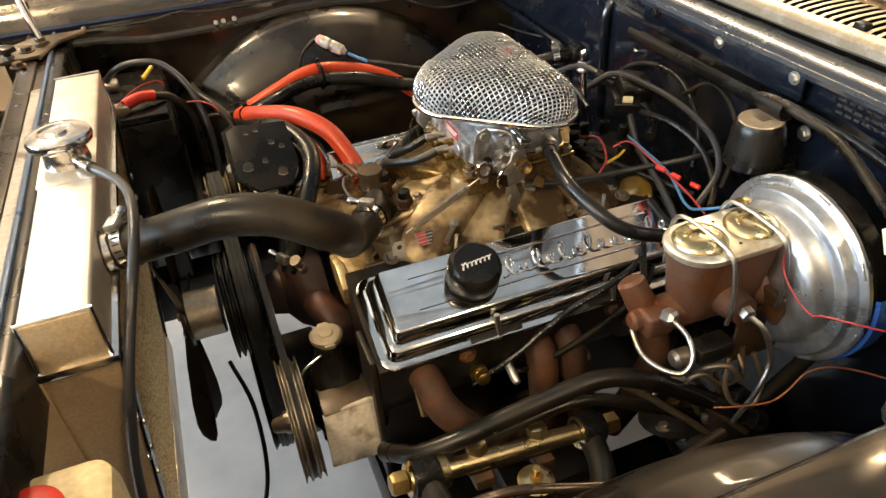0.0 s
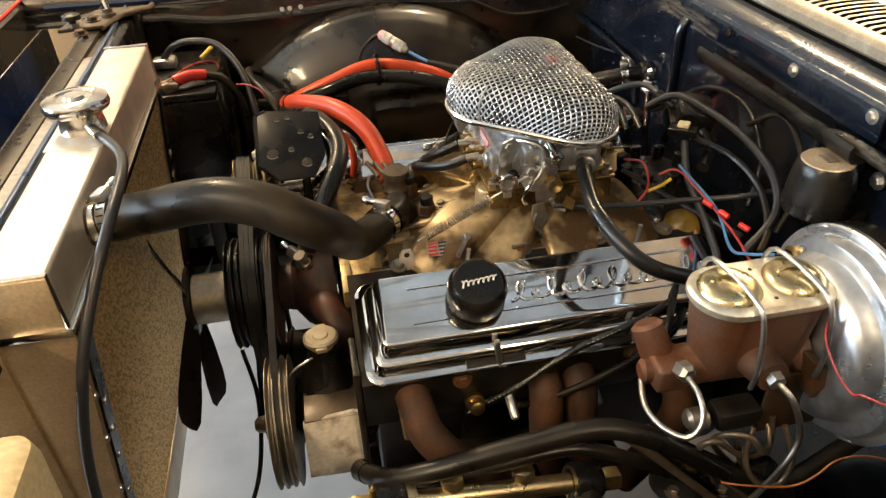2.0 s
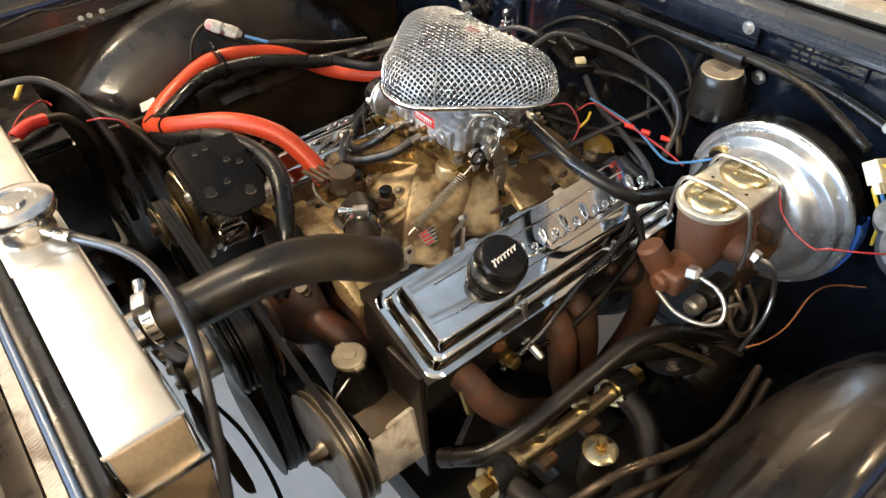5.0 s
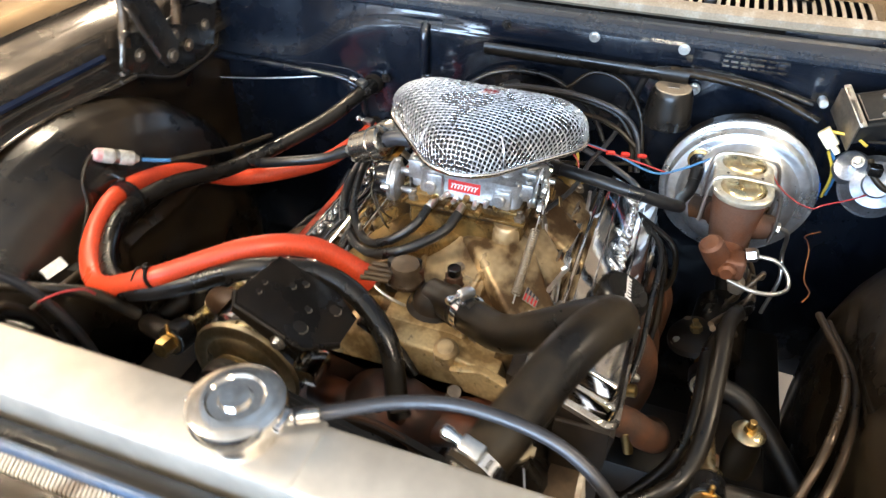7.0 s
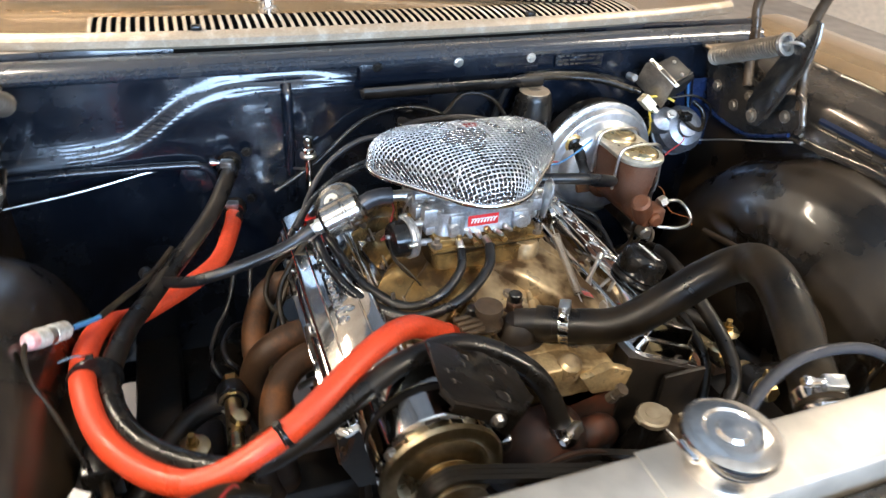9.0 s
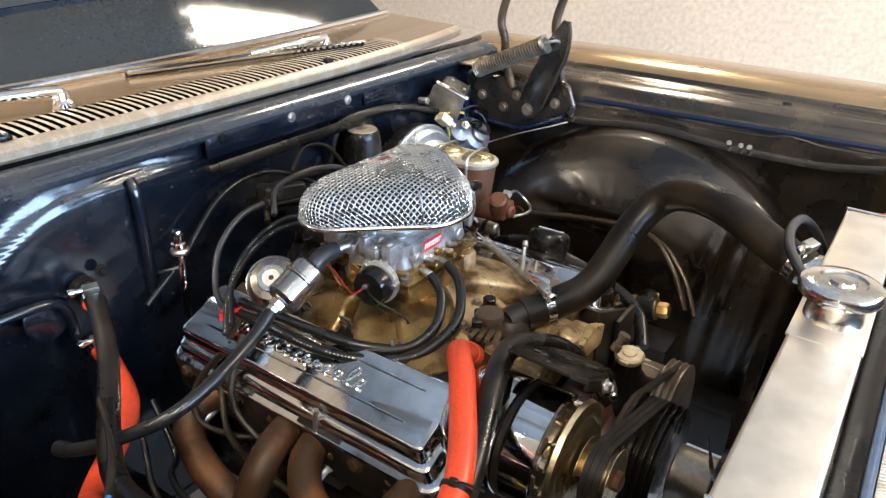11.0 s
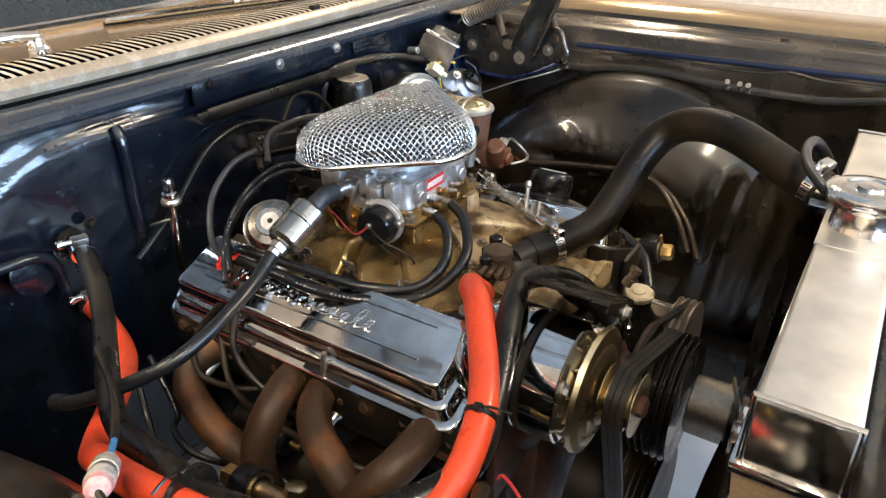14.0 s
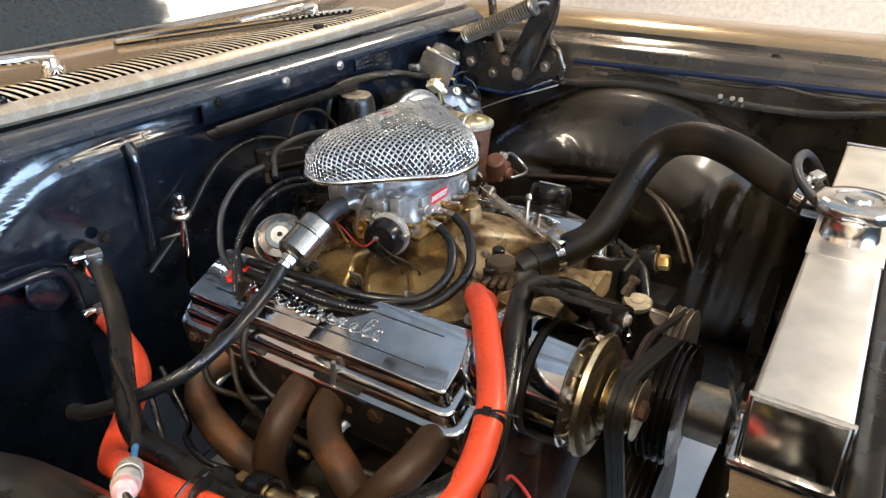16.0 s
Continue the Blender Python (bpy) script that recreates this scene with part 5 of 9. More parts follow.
def intake():
    t = thing("intake_manifold", (0.3, 0, 0.64), "stained tan cast aluminium intake manifold", "intake manifold")
    prof = [(-0.128, 0.700), (-0.115, 0.705), (-0.06, 0.672), (0.06, 0.672), (0.115, 0.705), (0.128, 0.700), (0.10, 0.63), (-0.10, 0.63)]
    part("base", loft([[(x, y, z) for y, z in prof] for x in (0.115, 0.545)]), CAST_ALU, t)
    rings = []
    for z, sx, sy, cx in ((0.66, 0.190, 0.176, 0.350), (0.70, 0.176, 0.166, 0.353), (0.738, 0.168, 0.160, 0.355), (0.742, 0.164, 0.156, 0.355), (0.7425, 0.174, 0.160, 0.355), (0.770, 0.172, 0.158, 0.355)):
        rings.append([(cx + a, b, z) for a, b in round_rect(sx, sy, 0.014, 5)])
    part("plenum", loft(rings), CARB_BASE, t, "dark brown plenum")
    def duct(pts, w, h, r):
        """A flat-topped runner with rounded corners along a line."""
        P = spline(pts, 0.012)
        rings = []
        for i, p in enumerate(P):
            d = (P[min(i + 1, len(P) - 1)] - P[max(i - 1, 0)]).normalized()
            u = d.cross(Vector((0, 0, 1))).normalized()
            v = u.cross(d)
            k = i / (len(P) - 1)
            rings.append([tuple(p + u * a + v * b) for a, b in round_rect(w(k), h(k), r, 5)])
        return loft(rings)
    # passenger runners and webs take the darker casting: oil stains plus painted shade
    for s in (-1, 1):
        off = 0.0 if s < 0 else 0.02
        for k, (xa, xb) in enumerate(((0.300, 0.180), (0.335, 0.268), (0.385, 0.372), (0.415, 0.460))):
            pts = [(xa, s * 0.030, 0.722), ((xa * 2 + xb) / 3, s * 0.062, 0.727), ((xa + 2 * xb) / 3 + off, s * 0.092, 0.714), (xb + off, s * 0.128, 0.688)]
            part("runner", duct(pts, lambda u: 0.088 - 0.024 * u, lambda u: 0.046 - 0.006 * u, 0.009), CAST_ALU if s < 0 else CARB_BASE, t, "" if s < 0 else "brown runner with oil stains and painted shade")
        part("valley_web", loft([[(x, s * 0.05, 0.70 + dz), (x, s * 0.118, 0.690 + dz * 0.3)] for x, dz in ((0.14, 0.0), (0.22, 0.012), (0.30, 0.016), (0.40, 0.016), (0.50, 0.004))], closed=False), CAST_ALU if s < 0 else CARB_BASE, t)
        for x in (0.15, 0.22, 0.31, 0.41, 0.5):
            part("bolt", hex_bolt((x + off, s * 0.118, 0.709), (0, s * 0.3, 1), 0.0075, 0.007), GREASE, t)
    # broad ramp that falls from the plenum to the water crossover
    ramp = []
    for x, w, z in ((0.10, 0.150, 0.686), (0.15, 0.135, 0.700), (0.20, 0.125, 0.712), (0.25, 0.125, 0.732), (0.285, 0.135, 0.752)):
        ramp.append([(x, -w / 2, 0.64), (x, -w / 2, z - 0.012), (x, -w / 2 + 0.012, z), (x, w / 2 - 0.012, z), (x, w / 2, z - 0.012), (x, w / 2, 0.64)])
    part("front_ramp", loft(ramp), CAST_ALU, t)
    for y in (-0.040, 0.036):
        part("ramp_rib", tube([(0.27, y * 1.25, 0.742), (0.235, y * 1.1, 0.727), (0.19, y * 0.9, 0.711), (0.15, y * 0.8, 0.702)], 0.0045, 8), CAST_ALU, t)
    part("pad_boss", lathe((0.282, -0.058, 0.735), (0, 0, 1), [(0, 0.022), (0.032, 0.020), (0.036, 0.017)], 22), CAST_ALU, t, "stained round mounting boss")
    # water crossover at the front with its flange
    front = [(-0.118, 0.648), (-0.105, 0.690), (-0.04, 0.705), (0.05, 0.705), (0.115, 0.690), (0.128, 0.648), (0.06, 0.632), (-0.05, 0.632)]
    part("front_crossover", prism(front, basis((0.088, 0, 0), (0, 1, 0), (0, 0, 1)), 0.045, 0.005, 3), CAST_PALE, t)
    part("front_lug", prism([(-0.118, 0.655), (-0.07, 0.66), (-0.05, 0.69), (-0.09, 0.70), (-0.125, 0.685)], basis((0.078, 0, 0), (0, 1, 0), (0, 0, 1)), 0.014, 0.003), CAST_PALE, t)
    part("hole_plug", lathe((0.086, -0.086, 0.676), (-1, 0, 0.4), [(0, 0.009), (0.005, 0.009), (0.006, 0.006)], 12), BLACK_GRIME, t)
    part("boss", lathe((0.10, -0.04, 0.69), (-0.3, 0, 1), [(0, 0.018), (0.018, 0.015), (0.022, 0.010)], 20), CAST_ALU, t)
    for x, s in ((0.245, 1), (0.345, 1), (0.42, 1), (0.30, -1), (0.43, -1)):
        part("strap", prism([(-0.009, -0.012), (0.009, -0.012), (0.010, 0.016), (-0.010, 0.016)], basis((x, s * 0.124, 0.712), (1, 0, 0), (0, s * 0.35, 0.9)), 0.003, 0.0006), GREASE, t, "greasy steel strap")
        part("strap_bolt", hex_bolt((x, s * 0.130, 0.716), (0, s * 0.9, -0.3), 0.0055, 0.004), RUST_DARK, t)
    part("flat_pad", box(0.12, 0.19, -0.055, 0.055, 0.68, 0.706, 0.006, 3), CAST_PALE, t)
    for x, y, z in ((0.215, 0.042, 0.714), (0.245, -0.052, 0.728), (0.13, -0.062, 0.694), (0.13, 0.072, 0.694), (0.225, -0.012, 0.719)):
        part("casting_lug", lathe((x, y, z), (-0.3, 0, 1), [(-0.006, 0.010), (0.004, 0.009), (0.006, 0.006)], 14), CAST_ALU, t)
        part("plug_bolt", hex_bolt((x, y, z + 0.006), (-0.3, 0, 1), 0.0055, 0.005), GREASE, t)
    st = part("sticker", box(-0.013, 0.013, -0.010, 0.010, 0, 0.0006, 0, 1, basis((0.200, -0.116, 0.7250), (1, 0, 0), (0, -0.85, -0.42)) @ Matrix.Diagonal((1, 1, -1, 1))), WORN_LABEL, t, "small worn sticker in red, white and blue")
    mm = basis((0.200, -0.116, 0.7250), (1, 0, 0), (0, -0.85, -0.42)) @ Matrix.Diagonal((1, 1, -1, 1))
    for k in range(4):
        part("bar", box(-0.012, 0.000, -0.009 + 0.005 * k, -0.0065 + 0.005 * k, 0.0006, 0.001, 0, 1, mm), RED_LABEL, st)
        part("bar", box(0.001, 0.012, -0.009 + 0.005 * k, -0.0065 + 0.005 * k, 0.0006, 0.001, 0, 1, mm), BLUE_BAND, st)
    return t


intake()


def thermostat():
    t = thing("thermostat_housing", (0.165, 0.0, 0.70), "black thermostat housing with rusty fittings", "thermostat housing")
    part("body", lathe((0.165, 0.0, 0.700), (0, 0, 1), [(0, 0.036), (0.006, 0.036), (0.008, 0.028), (0.02, 0.026), (0.03, 0.018), (0.033, 0.0)], 28), BLACK_GRIME, t)
    part("outlet", tube([(0.168, 0.005, 0.722), (0.158, -0.018, 0.726), (0.143, -0.043, 0.730)], 0.019, 18), BLACK_GRIME, t)
    for x, y, r, h, mt, lb in ((0.190, 0.035, 0.011, 0.03, RUST, "rusty temperature sender"), (0.205, -0.012, 0.012, 0.022, RUST, "rusty sender"), (0.178, 0.062, 0.009, 0.034, BLACK_GRIME, "black sensor")):
        b = part("fitting", lathe((x, y, 0.705), (0, 0, 1), [(0, r * 1.2), (0.01, r * 1.2), (0.011, r), (h, r), (h + 0.004, r * 0.6)], 6 if r > 0.01 else 16), mt, t, lb)
        part("terminal", rod((x, y, 0.705 + h), (x, y, 0.718 + h), r * 0.75), PLASTIC_BLACK, b)
    part("multi_port", lathe((0.172, 0.042, 0.724), (0, 0, 1), [(0, 0.020), (0.006, 0.021), (0.012, 0.017), (0.022, 0.016), (0.024, 0.019), (0.031, 0.018), (0.033, 0.0)], 18), GREASY_BROWN, t, "oily brown vacuum switch")
    for k in range(4):
        part("port", rod((0.176 - 0.009 * k, 0.056, 0.74), (0.172 - 0.012 * k, 0.088, 0.742 + 0.002 * k), 0.0032), GREASY_BROWN, t)
    part("bail", tube([(0.14, 0.03, 0.715), (0.132, 0.05, 0.73), (0.14, 0.07, 0.735), (0.155, 0.072, 0.725)], 0.002, 6), STEEL, t)
    return t


thermostat()


def carburettor():
    t = thing("carburetor", (0.36, 0, 0.770), "grey cast four-barrel carburetor with a red plate", "carburetor")
    part("gasket", box(0.276, 0.436, -0.079, 0.079, 0.770, 0.774, 0.001), BLACK_GRIME, t)
    part("throttle_body", box(0.280, 0.432, -0.076, 0.076, 0.774, 0.789, 0.004), CARB_BASE, t, "brown-stained throttle body")
    rings = []
    for z, sx, sy in ((0.789, 0.142, 0.142), (0.792, 0.142, 0.142), (0.798, 0.136, 0.140), (0.816, 0.136, 0.140)):
        rings.append([(0.358 + a, b, z) for a, b in round_rect(sx, sy, 0.012, 4)])
    body = part("main_body", loft(rings), CARB_ALU, t)
    for s in (-1, 1):
        part("bowl_side", box(0.305, 0.345, s * 0.068 - 0.012, s * 0.068 + 0.012, 0.792, 0.822, 0.004, 3), CARB_ALU, body)
        part("bowl_side", box(0.365, 0.412, s * 0.068 - 0.010, s * 0.068 + 0.010, 0.790, 0.818, 0.004, 3), CARB_ALU, body)
        part("boss", lathe((0.325, s * 0.079, 0.80), (0, s, 0), [(0, 0.010), (0.008, 0.009), (0.009, 0.005)], 14), CARB_ALU, body)
    horn = part("air_horn", loft([[(0.358 + a, b, z) for a, b in round_rect(sx, sy, 0.016, 5)] for z, sx, sy in ((0.816, 0.140, 0.146), (0.823, 0.140, 0.146), (0.8245, 0.130, 0.136))]), CARB_ALU, t)
    part("neck", lathe((0.362, 0.0, 0.824), (0, 0, 1), [(0, 0.068), (0.003, 0.064), (0.012, 0.063), (0.016, 0.066), (0.022, 0.068)], 40), CARB_ALU, horn)
    for x in (0.296, 0.33, 0.38, 0.418):
        for s in (-1, 1):
            part("screw", lathe((x, s * 0.066, 0.823), (0, 0, 1), [(0, 0.0042), (0.003, 0.0042), (0.004, 0.003)], 12), STEEL, horn)
    for s in (-1, 1):
        part("stepper_cover", lathe((0.315, s * 0.045, 0.823), (0, 0, 1), [(0, 0.010), (0.004, 0.010), (0.006, 0.007)], 16), CARB_ALU, horn)
        part("lug", box(0.342, 0.364, s * 0.062 - 0.009, s * 0.062 + 0.009, 0.823, 0.836, 0.004, 3), CARB_ALU, horn)
    # red plate on the front face
    lab = part("name_plate", box(0.2895, 0.2915, -0.017, 0.028, 0.798, 0.815, 0.0008), RED_LABEL, t, "small red plate with a pale squiggle")
    pts = [(0.289, -0.013 + 0.037 * i / 100 + 0.0013 * math.sin(i / 100 * 2 * math.pi * 8) - 0.0012 * math.cos(i / 100 * 2 * math.pi * 8), 0.8065 + 0.0034 * math.cos(i / 100 * 2 * math.pi * 8)) for i in range(101)]
    part("pale_mark", tube(pts, 0.0009, 5, smooth=False), WHITE_LABEL, lab)
    part("vacuum_port", rod((0.288, 0.042, 0.784), (0.262, 0.046, 0.782), 0.0055), STEEL, t)
    part("vacuum_port", rod((0.288, 0.004, 0.783), (0.262, 0.005, 0.780), 0.0055), STEEL, t)
    part("mixture_screw", rod((0.286, -0.02, 0.783), (0.268, -0.02, 0.783), 0.004), BRASS, t)
    part("mixture_screw", rod((0.286, 0.022, 0.783), (0.268, 0.022, 0.783), 0.004), BRASS, t)
    part("front_boss", rod((0.292, -0.045, 0.803), (0.276, -0.045, 0.803), 0.009), CARB_ALU, t)
    part("front_boss", rod((0.292, 0.05, 0.803), (0.278, 0.05, 0.803), 0.008), CARB_ALU, t)
    # electric choke on the passenger side
    ax = Vector((-0.12, 1, 0)).normalized()
    c = Vector((0.300, 0.100, 0.789))
    ch = part("choke_housing", lathe(c, ax, [(0, 0.016), (0.001, 0.024), (0.003, 0.0275), (0.007, 0.0285), (0.008, 0.0265), (0.010, 0.0265), (0.011, 0.0285), (0.0135, 0.0285), (0.0145, 0.0265)], 32), CARB_ALU, t, "bright choke housing ring")
    part("choke_cap", lathe(c + ax * 0.0145, ax, [(0, 0.0255), (0.014, 0.0245), (0.019, 0.022), (0.021, 0.014), (0.0215, 0.0)], 32), PLASTIC_BLACK, ch, "glossy black choke cap")
    for a in (50, 170, 290):
        q = c + Vector((math.cos(radians(a)) * 0.0275, 0, math.sin(radians(a)) * 0.0275))
        part("clamp_lug", lathe(q + ax * 0.006, ax, [(0, 0.0055), (0.007, 0.0055), (0.0075, 0.004), (0.011, 0.0038), (0.012, 0.002)], 10), STEEL, ch)
    for dx, dz, r in ((0.004, 0.016, 0.0045), (0.000, -0.012, 0.005), (0.020, 0.004, 0.006)):
        part("post", rod(c + Vector((dx, -0.032, dz)), c + Vector((dx, 0.002, dz)), r), CARB_ALU, ch, "bright standoff post")
    part("lever", prism([(-0.006, -0.022), (0.006, -0.020), (0.008, 0.010), (0.0, 0.020), (-0.008, 0.012)], basis(c + Vector((0.012, -0.010, 0.0)), (1, 0, 0), (0, 0, 1)), 0.0025, 0.0004), STEEL, ch)
    # blocks, screws and pads of the castings
    for x0, x1, y0, y1, z0, z1 in ((0.296, 0.312, 0.060, 0.088, 0.800, 0.828), (0.316, 0.336, 0.064, 0.094, 0.802, 0.822), (0.338, 0.352, 0.066, 0.088, 0.806, 0.830), (0.356, 0.378, 0.066, 0.092, 0.800, 0.818),
                                   (0.384, 0.402, 0.062, 0.086, 0.804, 0.828), (0.406, 0.424, 0.058, 0.080, 0.798, 0.820), (0.296, 0.312, -0.086, -0.060, 0.804, 0.824), (0.318, 0.340, -0.084, -0.064, 0.808, 0.828),
                                   (0.362, 0.384, -0.084, -0.064, 0.800, 0.826), (0.392, 0.414, -0.080, -0.060, 0.796, 0.818), (0.282, 0.292, 0.034, 0.056, 0.788, 0.822), (0.282, 0.292, -0.060, -0.036, 0.788, 0.816),
                                   (0.300, 0.328, 0.070, 0.084, 0.786, 0.800), (0.345, 0.372, 0.072, 0.086, 0.784, 0.800), (0.388, 0.418, 0.070, 0.082, 0.784, 0.798), (0.300, 0.420, 0.066, 0.078, 0.8005, 0.8055)):
        part("casting_block", box(x0, x1, y0, y1, z0, z1, 0.0028, 2), CARB_ALU, body)
    for x, y, z in ((0.304, 0.080, 0.828), (0.322, 0.086, 0.822), (0.331, 0.072, 0.822), (0.345, 0.080, 0.830), (0.367, 0.084, 0.818), (0.393, 0.078, 0.828), (0.415, 0.072, 0.820), (0.304, -0.078, 0.824), (0.329, -0.076, 0.828), (0.373, -0.076, 0.826), (0.403, -0.072, 0.818)):
        part("screw", lathe((x, y, z - 0.001), (0, 0, 1), [(0, 0.0045), (0.0025, 0.0045), (0.004, 0.003), (0.0032, 0.0)], 12), STEEL, horn)
    for k in range(7):
        part("port_screw", lathe((0.288, -0.040 + 0.0135 * k, 0.7885 + 0.004 * (k % 2)), (-1, 0.1 * (k - 3), 0.15), [(0, 0.0048), (0.006, 0.0045), (0.0065, 0.0035), (0.012 + 0.003 * (k % 3), 0.0032), (0.014 + 0.003 * (k % 3), 0.002)], 10), STEEL if k % 3 else BRASS, t)
    part("lower_flange", box(0.272, 0.440, -0.083, 0.083, 0.7735, 0.7785, 0.002), CARB_BASE, t)
    for x in (0.282, 0.43):
        for y in (-0.074, 0.074):
            part("mount_stud", rod((x, y, 0.772), (x, y, 0.792), 0.0038), GREASE, t)
            part("mount_nut", lathe((x, y, 0.7785), (0, 0, 1), [(0, 0.008), (0.006, 0.008), (0.007, 0.006)], 6), GREASE, t)
    part("float_vent", tube([(0.318, 0.030, 0.824), (0.318, 0.030, 0.838), (0.324, 0.022, 0.845)], 0.0035, 8), BRASS, horn)
    # brass and black idle-cam linkage below the choke
    part("idle_cam", prism([(-0.014, -0.006), (-0.004, -0.016), (0.010, -0.012), (0.014, 0.004), (0.004, 0.012), (-0.010, 0.010)], basis((0.388, 0.092, 0.768), (1, 0, 0), (0, 0, 1)), 0.003, 0.0006), PLASTIC_BLACK, t, "black idle cam")
    part("cam_rod", tube([(0.408, 0.090, 0.80), (0.406, 0.094, 0.785), (0.396, 0.096, 0.772), (0.380, 0.097, 0.752), (0.366, 0.098, 0.750)], 0.0018, 6), BRASS, t, "thin brass link rod")
    part("cam_screw", rod((0.374, 0.084, 0.752), (0.372, 0.108, 0.750), 0.004), BRASS, t)
    part("choke_lead", tube([(0.298, 0.136, 0.795), (0.312, 0.142, 0.782), (0.345, 0.124, 0.774), (0.39, 0.102, 0.778), (0.43, 0.095, 0.772)], 0.0013, 6), RED_WIRE, t, "thin red choke wire")
    part("choke_lead", tube([(0.298, 0.136, 0.792), (0.278, 0.136, 0.778), (0.262, 0.120, 0.762), (0.255, 0.105, 0.742), (0.268, 0.10, 0.728)], 0.0013, 6), RUBBER, t, "thin black choke wire")
    part("choke_lead", tube([(0.298, 0.136, 0.791), (0.285, 0.134, 0.770), (0.275, 0.120, 0.752), (0.282, 0.108, 0.735)], 0.0011, 6), RUBBER, t, "thin black choke wire")
    # plated throttle gear on the driver side
    part("kickdown_plate", prism([(-0.006, -0.022), (0.010, -0.024), (0.022, -0.006), (0.018, 0.010), (0.004, 0.012), (-0.010, 0.002)], basis((0.322, -0.092, 0.800), (1, 0, 0), (0, 0, 1)), 0.0025, 0.0005), STEEL, t)
    part("pump_arm", tube([(0.310, -0.072, 0.838), (0.322, -0.084, 0.840), (0.336, -0.092, 0.834), (0.338, -0.096, 0.815)], 0.0028, 8), STEEL, t)
    part("pump_rod", tube([(0.338, -0.096, 0.818), (0.330, -0.100, 0.80), (0.318, -0.100, 0.785), (0.312, -0.098, 0.77), (0.318, -0.096, 0.760)], 0.0022, 8), CHROME_CLEAN, t, "bright bent pump rod")
    part("shaft_boss", lathe((0.326, -0.076, 0.786), (0, -1, 0), [(0, 0.012), (0.010, 0.011), (0.011, 0.008), (0.022, 0.008), (0.024, 0.005)], 16), STEEL, t)
    part("shaft_boss", lathe((0.405, -0.074, 0.786), (0, -1, 0), [(0, 0.011), (0.008, 0.010), (0.016, 0.006)], 16), CARB_BASE, t)
    part("lever_bolt", hex_bolt((0.322, -0.095, 0.806), (0, -1, 0), 0.0065, 0.005), STEEL, t)
    part("lever_bolt", hex_bolt((0.300, -0.092, 0.802), (0, -1, 0), 0.005, 0.005), BLACK_GRIME, t)
    part("throttle_spring", helix((0.352, -0.086, 0.785), (0.352, -0.104, 0.785), 0.009, 0.0011, 6, 5, 12), BRASS, t, "small brass-coloured spring")
    part("lever_ring", lathe((0.293, -0.096, 0.795), (0, -1, 0.1), [(0, 0.0075), (0, 0.0125), (0.005, 0.0125), (0.006, 0.0115), (0.006, 0.0075), (0, 0.0075)], 22), CHROME_CLEAN, t, "bright ring end of the throttle lever")
    part("stop_bracket", prism([(-0.008, -0.034), (0.004, -0.036), (0.012, -0.006), (0.016, 0.012), (0.006, 0.022), (-0.006, 0.016), (-0.010, 0.0)], basis((0.292, -0.090, 0.832), (1, 0.05, 0), (0, -0.2, 1)), 0.0022, 0.0004), STEEL, t, "plated upright stop bracket")
    part("bracket_bolt", hex_bolt((0.294, -0.094, 0.842), (0, -1, 0.1), 0.0055, 0.004), STEEL, t)
    part("vacuum_post", lathe((0.352, -0.072, 0.826), (0.12, -1, -0.35), [(0, 0.0075), (0.018, 0.0072), (0.020, 0.009), (0.026, 0.009), (0.028, 0.005)], 14), ALUMINIUM_SHINY, t)
    part("rear_lug", lathe((0.392, -0.070, 0.834), (0, -1, 0), [(0, 0.014), (0.010, 0.013), (0.012, 0.006)], 18), CARB_ALU, t)
    part("crank_rod", tube([(0.331, -0.102, 0.748), (0.326, -0.104, 0.735), (0.336, -0.104, 0.722), (0.345, -0.102, 0.712)], 0.0024, 8), GREASE, t)
    part("crank_end", rod((0.336, -0.098, 0.716), (0.352, -0.108, 0.713), 0.0065), PLASTIC_BLACK, t)
    part("inner_cable", tube([(0.350, -0.106, 0.713), (0.375, -0.112, 0.706), (0.40, -0.118, 0.702), (0.425, -0.12, 0.703), (0.46, -0.115, 0.72)], 0.0012, 6), STEEL, t, "thin bare cable")
    part("bell_crank", prism([(-0.012, -0.016), (0.004, -0.020), (0.012, 0.0), (0.006, 0.018), (-0.008, 0.016)], basis((0.334, -0.098, 0.742), (1, 0, 0), (0, 0.2, 1)), 0.003, 0.0006), GREASE, t, "greasy bell crank")
    part("choke_terminal", rod((0.298, 0.132, 0.794), (0.2975, 0.140, 0.795), 0.003), STEEL, ch)
    part("choke_bracket", box(0.345, 0.405, 0.076, 0.086, 0.745, 0.775, 0.003), CARB_BASE, t)
    part("cam", lathe((0.362, 0.086, 0.772), (0, 1, 0), [(0, 0.014), (0.004, 0.014), (0.005, 0.006), (0.012, 0.006)], 14), BRASS, t, "yellowed fast-idle cam")
    part("linkage", tube([(0.362, 0.098, 0.772), (0.358, 0.095, 0.80), (0.35, 0.086, 0.824)], 0.002, 6), STEEL, t)
    part("fuel_inlet", tube([(0.366, 0.075, 0.812), (0.37, 0.098, 0.813), (0.373, 0.112, 0.812)], 0.008, 12), STEEL, t)
    # throttle side
    lev = part("throttle_lever", prism([(-0.012, -0.03), (0.012, -0.028), (0.016, 0.0), (0.010, 0.03), (-0.006, 0.034), (-0.016, 0.004)], basis((0.345, -0.088, 0.785), (1, 0, 0), (0, 0, 1)), 0.003, 0.0005), STEEL, t, "plated throttle lever")
    part("lever_stud", rod((0.345, -0.076, 0.785), (0.345, -0.10, 0.785), 0.004), STEEL, lev)
    part("lever_stud", rod((0.338, -0.084, 0.812), (0.338, -0.106, 0.812), 0.004), STEEL, lev)
